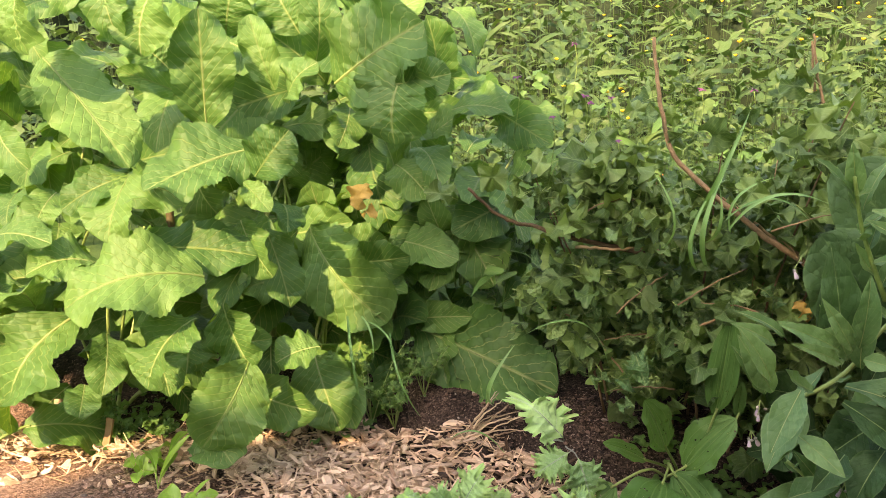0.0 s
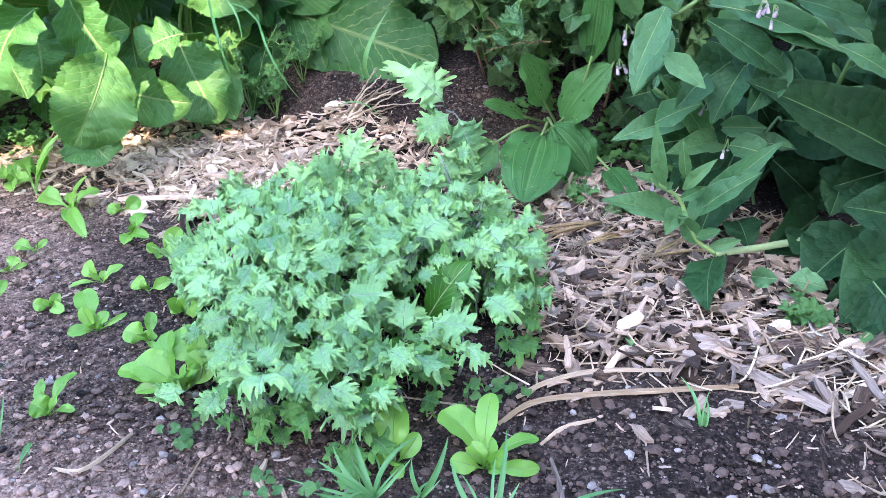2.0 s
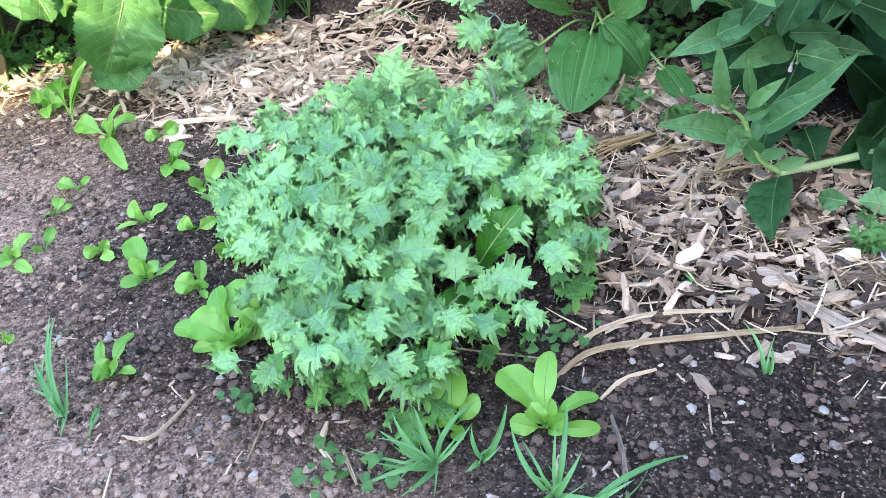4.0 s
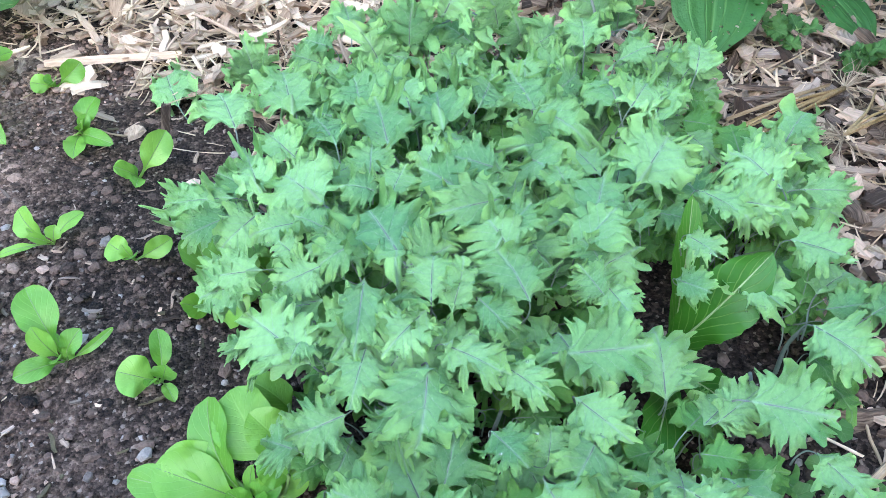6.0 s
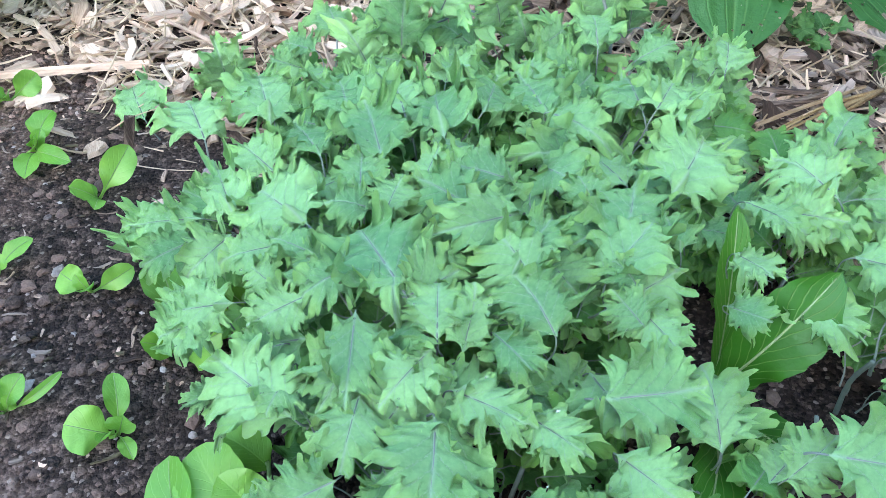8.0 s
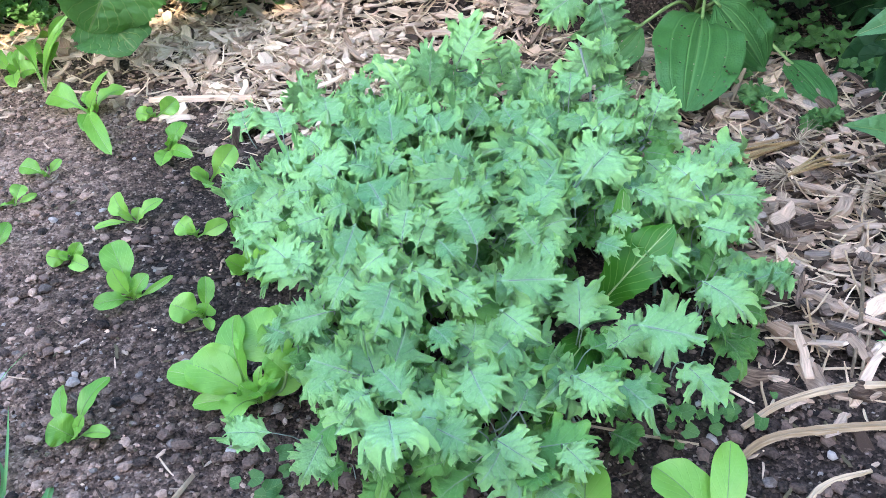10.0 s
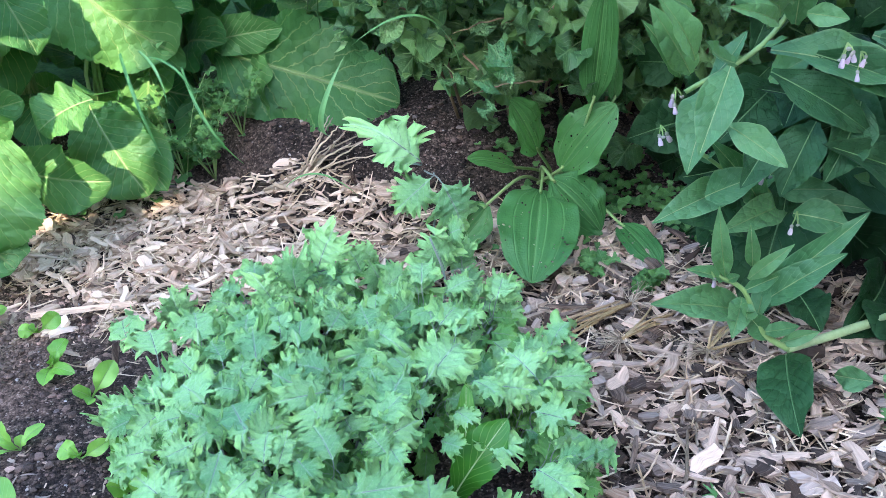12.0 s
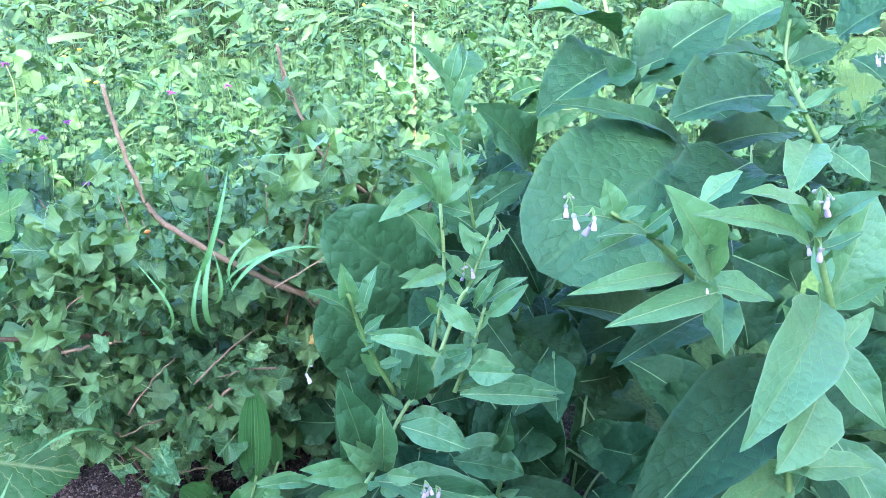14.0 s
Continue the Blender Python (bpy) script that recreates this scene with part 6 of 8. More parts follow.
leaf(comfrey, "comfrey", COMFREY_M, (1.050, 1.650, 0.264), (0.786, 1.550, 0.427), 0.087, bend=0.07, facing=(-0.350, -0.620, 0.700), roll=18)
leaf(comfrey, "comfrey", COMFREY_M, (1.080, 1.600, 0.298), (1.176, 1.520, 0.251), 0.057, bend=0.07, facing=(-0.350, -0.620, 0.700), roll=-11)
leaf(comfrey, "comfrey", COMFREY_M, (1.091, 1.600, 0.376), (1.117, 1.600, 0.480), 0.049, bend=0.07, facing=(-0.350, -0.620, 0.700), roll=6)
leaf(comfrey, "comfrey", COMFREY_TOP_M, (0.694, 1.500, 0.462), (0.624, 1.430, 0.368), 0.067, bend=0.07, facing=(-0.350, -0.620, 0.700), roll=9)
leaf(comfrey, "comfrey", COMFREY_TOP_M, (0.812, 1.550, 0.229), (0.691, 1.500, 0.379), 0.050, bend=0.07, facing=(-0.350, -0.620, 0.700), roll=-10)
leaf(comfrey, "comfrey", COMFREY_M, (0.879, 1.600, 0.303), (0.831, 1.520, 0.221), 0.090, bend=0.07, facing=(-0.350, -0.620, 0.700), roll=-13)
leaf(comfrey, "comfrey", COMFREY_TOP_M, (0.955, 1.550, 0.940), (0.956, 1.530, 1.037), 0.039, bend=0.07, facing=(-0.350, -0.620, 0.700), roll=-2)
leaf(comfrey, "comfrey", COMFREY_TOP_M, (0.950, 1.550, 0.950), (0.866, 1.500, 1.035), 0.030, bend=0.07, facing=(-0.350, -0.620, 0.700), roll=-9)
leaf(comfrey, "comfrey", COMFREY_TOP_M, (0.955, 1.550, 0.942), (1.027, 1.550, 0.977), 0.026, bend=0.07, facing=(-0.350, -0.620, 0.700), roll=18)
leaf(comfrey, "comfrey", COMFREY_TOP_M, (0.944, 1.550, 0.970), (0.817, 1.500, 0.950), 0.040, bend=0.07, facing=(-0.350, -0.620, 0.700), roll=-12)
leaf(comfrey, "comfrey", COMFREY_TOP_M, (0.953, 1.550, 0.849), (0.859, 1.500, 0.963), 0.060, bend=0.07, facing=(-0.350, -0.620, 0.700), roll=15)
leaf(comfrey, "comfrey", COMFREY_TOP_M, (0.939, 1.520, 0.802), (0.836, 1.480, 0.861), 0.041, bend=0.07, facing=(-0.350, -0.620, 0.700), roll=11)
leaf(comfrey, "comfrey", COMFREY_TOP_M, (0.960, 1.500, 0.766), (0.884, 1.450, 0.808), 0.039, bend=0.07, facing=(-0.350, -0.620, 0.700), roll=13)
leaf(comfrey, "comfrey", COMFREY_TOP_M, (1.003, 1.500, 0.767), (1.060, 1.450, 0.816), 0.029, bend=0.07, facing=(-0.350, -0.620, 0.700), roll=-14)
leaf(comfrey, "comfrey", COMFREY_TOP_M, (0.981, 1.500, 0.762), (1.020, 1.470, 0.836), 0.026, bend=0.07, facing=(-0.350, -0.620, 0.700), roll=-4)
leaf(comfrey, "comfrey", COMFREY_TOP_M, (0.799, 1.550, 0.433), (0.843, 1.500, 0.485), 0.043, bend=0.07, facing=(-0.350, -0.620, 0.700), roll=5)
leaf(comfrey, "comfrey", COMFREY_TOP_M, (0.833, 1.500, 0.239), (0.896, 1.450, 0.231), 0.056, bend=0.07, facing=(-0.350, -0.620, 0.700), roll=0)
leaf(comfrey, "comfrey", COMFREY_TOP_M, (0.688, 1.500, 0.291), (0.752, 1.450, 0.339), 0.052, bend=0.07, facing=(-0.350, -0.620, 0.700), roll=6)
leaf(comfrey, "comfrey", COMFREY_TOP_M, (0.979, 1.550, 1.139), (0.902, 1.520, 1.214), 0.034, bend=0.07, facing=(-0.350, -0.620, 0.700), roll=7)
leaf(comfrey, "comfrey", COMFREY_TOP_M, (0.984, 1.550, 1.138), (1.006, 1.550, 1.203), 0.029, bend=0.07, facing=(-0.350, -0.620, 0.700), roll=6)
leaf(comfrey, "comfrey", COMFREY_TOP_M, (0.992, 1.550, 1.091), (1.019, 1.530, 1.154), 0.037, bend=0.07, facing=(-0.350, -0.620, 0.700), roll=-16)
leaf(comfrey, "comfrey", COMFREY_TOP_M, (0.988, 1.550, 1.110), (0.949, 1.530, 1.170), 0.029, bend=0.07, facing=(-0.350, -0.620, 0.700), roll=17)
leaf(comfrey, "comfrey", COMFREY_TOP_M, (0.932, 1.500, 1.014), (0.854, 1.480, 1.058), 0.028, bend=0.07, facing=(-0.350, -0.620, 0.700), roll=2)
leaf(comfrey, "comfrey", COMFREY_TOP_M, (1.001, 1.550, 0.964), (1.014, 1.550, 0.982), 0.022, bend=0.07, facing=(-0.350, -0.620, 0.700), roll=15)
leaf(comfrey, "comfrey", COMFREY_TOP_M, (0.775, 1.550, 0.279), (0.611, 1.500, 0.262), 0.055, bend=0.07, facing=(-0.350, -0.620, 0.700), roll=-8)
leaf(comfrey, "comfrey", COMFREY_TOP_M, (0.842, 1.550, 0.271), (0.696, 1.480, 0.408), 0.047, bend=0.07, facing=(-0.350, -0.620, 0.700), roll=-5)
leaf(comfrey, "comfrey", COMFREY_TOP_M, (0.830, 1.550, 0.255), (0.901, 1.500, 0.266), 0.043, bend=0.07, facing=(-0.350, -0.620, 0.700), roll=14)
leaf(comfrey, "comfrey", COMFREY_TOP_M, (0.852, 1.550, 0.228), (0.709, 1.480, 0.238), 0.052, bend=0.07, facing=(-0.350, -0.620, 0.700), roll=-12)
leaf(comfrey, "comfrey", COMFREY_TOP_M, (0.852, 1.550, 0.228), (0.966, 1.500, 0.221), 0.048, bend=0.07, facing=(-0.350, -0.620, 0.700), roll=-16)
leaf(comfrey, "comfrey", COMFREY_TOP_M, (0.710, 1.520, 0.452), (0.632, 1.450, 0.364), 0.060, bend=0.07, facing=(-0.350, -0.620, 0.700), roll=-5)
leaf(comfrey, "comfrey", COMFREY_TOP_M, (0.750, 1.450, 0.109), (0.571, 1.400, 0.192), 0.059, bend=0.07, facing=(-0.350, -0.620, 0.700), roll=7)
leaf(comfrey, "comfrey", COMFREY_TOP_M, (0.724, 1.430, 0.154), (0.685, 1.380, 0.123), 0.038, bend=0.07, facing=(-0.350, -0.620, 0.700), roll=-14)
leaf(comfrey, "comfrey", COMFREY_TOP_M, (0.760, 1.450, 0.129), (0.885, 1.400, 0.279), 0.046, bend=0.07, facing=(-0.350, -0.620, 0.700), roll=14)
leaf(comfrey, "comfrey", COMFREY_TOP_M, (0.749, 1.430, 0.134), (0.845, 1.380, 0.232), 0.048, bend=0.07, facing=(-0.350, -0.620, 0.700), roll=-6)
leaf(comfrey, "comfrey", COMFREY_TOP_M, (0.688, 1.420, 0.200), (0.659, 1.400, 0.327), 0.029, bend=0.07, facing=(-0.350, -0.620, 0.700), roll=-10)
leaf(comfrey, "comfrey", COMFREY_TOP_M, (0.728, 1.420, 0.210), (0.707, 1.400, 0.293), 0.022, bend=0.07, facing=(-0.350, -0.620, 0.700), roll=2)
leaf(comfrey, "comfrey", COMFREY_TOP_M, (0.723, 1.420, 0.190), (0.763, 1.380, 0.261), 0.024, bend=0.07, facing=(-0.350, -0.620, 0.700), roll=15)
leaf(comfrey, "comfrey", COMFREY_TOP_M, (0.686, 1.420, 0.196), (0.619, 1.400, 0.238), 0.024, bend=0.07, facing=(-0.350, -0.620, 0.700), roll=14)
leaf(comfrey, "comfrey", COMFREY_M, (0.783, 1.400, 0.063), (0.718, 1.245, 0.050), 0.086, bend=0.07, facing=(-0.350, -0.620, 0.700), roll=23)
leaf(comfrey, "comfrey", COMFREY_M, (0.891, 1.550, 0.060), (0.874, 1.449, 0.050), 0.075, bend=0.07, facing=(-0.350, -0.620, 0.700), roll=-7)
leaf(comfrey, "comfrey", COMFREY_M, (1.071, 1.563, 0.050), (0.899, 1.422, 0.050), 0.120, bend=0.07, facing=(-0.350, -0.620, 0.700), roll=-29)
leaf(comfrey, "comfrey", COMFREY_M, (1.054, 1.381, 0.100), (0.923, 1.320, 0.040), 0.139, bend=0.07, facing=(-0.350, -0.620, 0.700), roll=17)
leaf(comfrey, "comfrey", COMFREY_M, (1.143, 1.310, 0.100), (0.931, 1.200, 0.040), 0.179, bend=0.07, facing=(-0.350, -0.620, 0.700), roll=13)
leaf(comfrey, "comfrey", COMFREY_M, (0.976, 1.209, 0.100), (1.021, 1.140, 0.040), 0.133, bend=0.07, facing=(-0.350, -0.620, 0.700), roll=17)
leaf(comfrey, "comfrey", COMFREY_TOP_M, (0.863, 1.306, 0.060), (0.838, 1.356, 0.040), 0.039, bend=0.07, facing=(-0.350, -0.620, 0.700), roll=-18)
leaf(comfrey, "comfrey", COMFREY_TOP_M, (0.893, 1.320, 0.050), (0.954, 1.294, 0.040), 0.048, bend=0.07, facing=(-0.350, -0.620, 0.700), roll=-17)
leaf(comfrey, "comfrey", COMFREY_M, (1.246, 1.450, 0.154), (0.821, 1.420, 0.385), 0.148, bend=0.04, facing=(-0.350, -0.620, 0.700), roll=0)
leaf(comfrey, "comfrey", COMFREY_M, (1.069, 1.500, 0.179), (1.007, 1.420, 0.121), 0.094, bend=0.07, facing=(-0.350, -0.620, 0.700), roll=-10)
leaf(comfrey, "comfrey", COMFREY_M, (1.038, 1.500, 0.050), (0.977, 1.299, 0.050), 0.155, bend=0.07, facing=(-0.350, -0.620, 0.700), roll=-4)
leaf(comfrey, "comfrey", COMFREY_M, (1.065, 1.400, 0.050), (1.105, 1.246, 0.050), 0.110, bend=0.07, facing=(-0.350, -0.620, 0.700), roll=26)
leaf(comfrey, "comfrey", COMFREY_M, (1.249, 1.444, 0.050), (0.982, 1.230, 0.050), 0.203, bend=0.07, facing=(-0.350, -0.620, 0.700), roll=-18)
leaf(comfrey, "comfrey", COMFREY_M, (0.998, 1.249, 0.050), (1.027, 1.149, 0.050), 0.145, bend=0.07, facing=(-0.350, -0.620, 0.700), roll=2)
leaf(comfrey, "comfrey", COMFREY_TOP_M, (0.734, 1.400, 0.584), (0.669, 1.370, 0.673), 0.028, bend=0.08, facing=(-0.250, -0.780, 0.550), roll=-14)
leaf(comfrey, "comfrey", COMFREY_TOP_M, (0.744, 1.400, 0.588), (0.732, 1.355, 0.712), 0.042, bend=0.08, facing=(-0.250, -0.780, 0.550), roll=10)
leaf(comfrey, "comfrey", COMFREY_BROAD_M, (0.744, 1.460, 0.551), (0.687, 1.400, 0.753), 0.077, bend=0.08, facing=(-0.250, -0.780, 0.550), roll=3)
leaf(comfrey, "comfrey", COMFREY_TOP_M, (0.716, 1.400, 0.584), (0.607, 1.370, 0.632), 0.034, bend=0.08, facing=(-0.250, -0.780, 0.550), roll=-6)
leaf(comfrey, "comfrey", COMFREY_TOP_M, (0.630, 1.400, 0.602), (0.536, 1.355, 0.654), 0.022, bend=0.08, facing=(-0.250, -0.780, 0.550), roll=16)
leaf(comfrey, "comfrey", COMFREY_TOP_M, (0.718, 1.400, 0.563), (0.618, 1.340, 0.609), 0.024, bend=0.08, facing=(-0.250, -0.780, 0.550), roll=-14)
leaf(comfrey, "comfrey", COMFREY_TOP_M, (0.614, 1.400, 0.532), (0.547, 1.370, 0.626), 0.037, bend=0.08, facing=(-0.250, -0.780, 0.550), roll=10)
leaf(comfrey, "comfrey", COMFREY_TOP_M, (0.659, 1.400, 0.519), (0.603, 1.355, 0.428), 0.053, bend=0.08, facing=(-0.250, -0.780, 0.550), roll=3)
leaf(comfrey, "comfrey", COMFREY_TOP_M, (0.782, 1.400, 0.647), (0.865, 1.340, 0.607), 0.048, bend=0.08, facing=(-0.250, -0.780, 0.550), roll=-6)
leaf(comfrey, "comfrey", COMFREY_TOP_M, (0.751, 1.400, 0.571), (0.789, 1.370, 0.566), 0.029, bend=0.08, facing=(-0.250, -0.780, 0.550), roll=16)
leaf(comfrey, "comfrey", COMFREY_BROAD_M, (0.909, 1.470, 0.504), (1.027, 1.425, 0.456), 0.060, bend=0.08, facing=(-0.250, -0.780, 0.550), roll=-14)
leaf(comfrey, "comfrey", COMFREY_BROAD_M, (0.818, 1.470, 0.492), (0.973, 1.410, 0.427), 0.058, bend=0.08, facing=(-0.250, -0.780, 0.550), roll=10)
leaf(comfrey, "comfrey", COMFREY_BROAD_M, (0.756, 1.470, 0.477), (0.899, 1.440, 0.377), 0.059, bend=0.08, facing=(-0.250, -0.780, 0.550), roll=3)
leaf(comfrey, "comfrey", COMFREY_TOP_M, (0.890, 1.400, 0.669), (1.055, 1.355, 0.628), 0.037, bend=0.08, facing=(-0.250, -0.780, 0.550), roll=-6)
leaf(comfrey, "comfrey", COMFREY_TOP_M, (0.907, 1.400, 0.704), (0.955, 1.340, 0.710), 0.041, bend=0.08, facing=(-0.250, -0.780, 0.550), roll=16)
leaf(comfrey, "comfrey", COMFREY_TOP_M, (0.744, 1.400, 0.807), (0.847, 1.370, 0.758), 0.027, bend=0.08, facing=(-0.250, -0.780, 0.550), roll=-14)
leaf(comfrey, "comfrey", COMFREY_BROAD_M, (0.841, 1.470, 0.641), (0.834, 1.425, 0.754), 0.053, bend=0.08, facing=(-0.250, -0.780, 0.550), roll=10)
leaf(comfrey, "comfrey", COMFREY_TOP_M, (0.661, 1.400, 0.443), (0.714, 1.340, 0.400), 0.040, bend=0.08, facing=(-0.250, -0.780, 0.550), roll=3)
leaf(comfrey, "comfrey", COMFREY_TOP_M, (0.956, 1.400, 0.440), (1.060, 1.370, 0.377), 0.043, bend=0.08, facing=(-0.250, -0.780, 0.550), roll=-6)
leaf(comfrey, "comfrey", COMFREY_BROAD_M, (0.994, 1.470, 0.479), (0.998, 1.425, 0.575), 0.038, bend=0.08, facing=(-0.250, -0.780, 0.550), roll=16)
leaf(comfrey, "comfrey", COMFREY_TOP_M, (0.876, 1.400, 0.883), (0.771, 1.340, 0.898), 0.031, bend=0.08, facing=(-0.250, -0.780, 0.550), roll=-14)
leaf(comfrey, "comfrey", COMFREY_TOP_M, (0.863, 1.400, 0.830), (0.911, 1.370, 0.781), 0.033, bend=0.08, facing=(-0.250, -0.780, 0.550), roll=10)
leaf(comfrey, "comfrey", COMFREY_TOP_M, (0.947, 1.400, 0.789), (0.996, 1.355, 0.846), 0.029, bend=0.08, facing=(-0.250, -0.780, 0.550), roll=3)
leaf(comfrey, "comfrey", COMFREY_BROAD_M, (0.767, 1.470, 0.387), (0.694, 1.410, 0.345), 0.056, bend=0.08, facing=(-0.250, -0.780, 0.550), roll=-6)
leaf(comfrey, "comfrey", COMFREY_BROAD_M, (0.830, 1.470, 0.396), (0.770, 1.440, 0.304), 0.068, bend=0.08, facing=(-0.250, -0.780, 0.550), roll=16)
leaf(comfrey, "comfrey", COMFREY_BROAD_M, (0.897, 1.470, 0.415), (0.827, 1.425, 0.322), 0.068, bend=0.08, facing=(-0.250, -0.780, 0.550), roll=-14)
stalk(comfrey, ((0.649, 1.500, 0.454), (0.744, 1.480, 0.512), (0.822, 1.500, 0.596), (0.857, 1.500, 0.636)), 0.0035, 0.0035, GREEN_STEM)
stalk(comfrey, ((0.822, 1.500, 0.645), (0.794, 1.500, 0.710), (0.772, 1.500, 0.770), (0.746, 1.480, 0.851)), 0.0045, 0.0030, GREEN_STEM)
stalk(comfrey, ((0.845, 1.500, 0.619), (0.902, 1.500, 0.683), (0.951, 1.500, 0.778), (0.973, 1.500, 0.802)), 0.0045, 0.0030, GREEN_STEM)
stalk(comfrey, ((0.856, 1.500, 0.631), (0.895, 1.520, 0.659), (0.941, 1.530, 0.811), (0.955, 1.550, 0.942)), 0.0040, 0.0030, GREEN_STEM)
stalk(comfrey, ((0.934, 1.500, 0.615), (0.977, 1.500, 0.695), (1.003, 1.500, 0.757)), 0.0040, 0.0030, GREEN_STEM)
stalk(comfrey, ((1.073, 1.620, 0.171), (1.062, 1.600, 0.253), (1.080, 1.580, 0.358)), 0.0050, 0.0040, GREEN_STEM)
stalk(comfrey, ((0.973, 1.500, 0.802), (1.021, 1.500, 0.894)), 0.0030, 0.0020, GREEN_STEM)
stalk(comfrey, ((1.025, 1.560, 0.884), (1.016, 1.580, 1.046)), 0.0030, 0.0020, GREEN_STEM)
stalk(comfrey, ((1.313, 1.500, 0.101), (1.068, 1.450, 0.068), (0.897, 1.420, 0.064), (0.788, 1.400, 0.067)), 0.0085, 0.0065, PALE_STEM)
stalk(comfrey, ((0.788, 1.400, 0.067), (0.749, 1.410, 0.100), (0.719, 1.420, 0.171), (0.677, 1.420, 0.204)), 0.0050, 0.0030, GREEN_STEM)
stalk(comfrey, ((0.873, 1.560, 0.229), (0.775, 1.550, 0.279), (0.697, 1.540, 0.342)), 0.0040, 0.0030, GREEN_STEM)
stalk(comfrey, ((1.246, 1.450, 0.155), (1.096, 1.440, 0.205), (0.957, 1.430, 0.275)), 0.0060, 0.0040, PALE_STEM)
bells(comfrey, (0.828, 1.420, 0.506), 5)
bells(comfrey, (0.842, 1.410, 0.496), 3)
bells(comfrey, (0.970, 1.500, 0.835), 4)
bells(comfrey, (1.042, 1.500, 0.891), 4)
bells(comfrey, (0.614, 1.450, 0.469), 3)
bells(comfrey, (0.618, 1.500, 0.398), 3)
bells(comfrey, (0.775, 1.480, 0.317), 2)
bells(comfrey, (0.809, 1.450, 0.256), 2)
bells(comfrey, (0.658, 1.400, 0.212), 2)
bells(comfrey, (0.717, 1.600, 0.688), 2)
# the comfrey that leans over the path
comfrey = comfrey_plant(1.25, 1.15, 'tall comfrey with broad pointed leaves and faded flowers')
leaf(comfrey, "comfrey", COMFREY_TOP_M, (1.044, 1.020, 0.943), (0.940, 1.000, 1.082), 0.070, bend=0.07, facing=(-0.350, -0.620, 0.700), roll=-11)
leaf(comfrey, "comfrey", COMFREY_TOP_M, (1.161, 0.980, 0.973), (0.897, 0.920, 1.076), 0.037, bend=0.07, facing=(-0.350, -0.620, 0.700), roll=-8)
leaf(comfrey, "comfrey", COMFREY_TOP_M, (1.167, 0.980, 0.996), (0.965, 0.920, 1.087), 0.034, bend=0.07, facing=(-0.350, -0.620, 0.700), roll=11)
leaf(comfrey, "comfrey", COMFREY_TOP_M, (1.159, 0.980, 0.986), (1.165, 0.900, 1.056), 0.044, bend=0.07, facing=(-0.350, -0.620, 0.700), roll=-13)
leaf(comfrey, "comfrey", COMFREY_TOP_M, (1.193, 0.980, 0.895), (0.875, 0.820, 0.866), 0.088, bend=0.07, facing=(-0.350, -0.620, 0.700), roll=-11)
leaf(comfrey, "comfrey", COMFREY_TOP_M, (1.054, 1.020, 0.925), (0.838, 0.980, 0.948), 0.039, bend=0.07, facing=(-0.350, -0.620, 0.700), roll=-14)
leaf(comfrey, "comfrey", COMFREY_TOP_M, (1.007, 1.040, 0.955), (0.803, 1.000, 0.987), 0.030, bend=0.07, facing=(-0.350, -0.620, 0.700), roll=-13)
leaf(comfrey, "comfrey", COMFREY_TOP_M, (1.026, 1.040, 0.936), (1.128, 1.000, 0.901), 0.042, bend=0.07, facing=(-0.350, -0.620, 0.700), roll=-8)
leaf(comfrey, "comfrey", COMFREY_M, (1.375, 1.150, 0.692), (0.916, 1.050, 0.583), 0.154, bend=0.05, facing=(-0.350, -0.620, 0.700), roll=12)
leaf(comfrey, "comfrey", COMFREY_M, (1.282, 1.200, 0.798), (0.967, 1.120, 0.810), 0.082, bend=0.07, facing=(-0.350, -0.620, 0.700), roll=5)
leaf(comfrey, "comfrey", COMFREY_TOP_M, (1.089, 1.060, 0.898), (1.042, 1.000, 0.850), 0.054, bend=0.07, facing=(-0.350, -0.620, 0.700), roll=-2)
leaf(comfrey, "comfrey", COMFREY_TOP_M, (1.307, 1.050, 0.704), (1.158, 1.000, 0.638), 0.090, bend=0.07, facing=(-0.350, -0.620, 0.700), roll=-20)
leaf(comfrey, "comfrey", COMFREY_TOP_M, (1.210, 1.000, 0.836), (1.232, 0.900, 0.731), 0.056, bend=0.07, facing=(-0.350, -0.620, 0.700), roll=11)
leaf(comfrey, "comfrey", COMFREY_TOP_M, (1.296, 1.050, 0.830), (1.383, 1.050, 0.986), 0.105, bend=0.07, facing=(-0.350, -0.620, 0.700), roll=18)
leaf(comfrey, "comfrey", COMFREY_TOP_M, (1.308, 1.100, 0.542), (0.974, 1.020, 0.552), 0.092, bend=0.07, facing=(-0.350, -0.620, 0.700), roll=-16)
leaf(comfrey, "comfrey", COMFREY_M, (1.309, 1.300, 0.334), (1.518, 1.220, 0.189), 0.146, bend=0.07, facing=(-0.350, -0.620, 0.700), roll=-27)
leaf(comfrey, "comfrey", COMFREY_M, (1.234, 1.050, 0.415), (1.395, 0.950, 0.367), 0.188, bend=0.07, facing=(-0.350, -0.620, 0.700), roll=-11)
leaf(comfrey, "comfrey", COMFREY_TOP_M, (1.244, 1.050, 0.586), (1.379, 1.000, 0.567), 0.053, bend=0.07, facing=(-0.350, -0.620, 0.700), roll=-13)
leaf(comfrey, "comfrey", COMFREY_M, (1.217, 1.150, 0.902), (1.286, 1.100, 0.860), 0.095, bend=0.07, facing=(-0.350, -0.620, 0.700), roll=18)
leaf(comfrey, "comfrey", COMFREY_M, (1.326, 1.200, 0.942), (1.333, 1.150, 0.883), 0.109, bend=0.07, facing=(-0.350, -0.620, 0.700), roll=1)
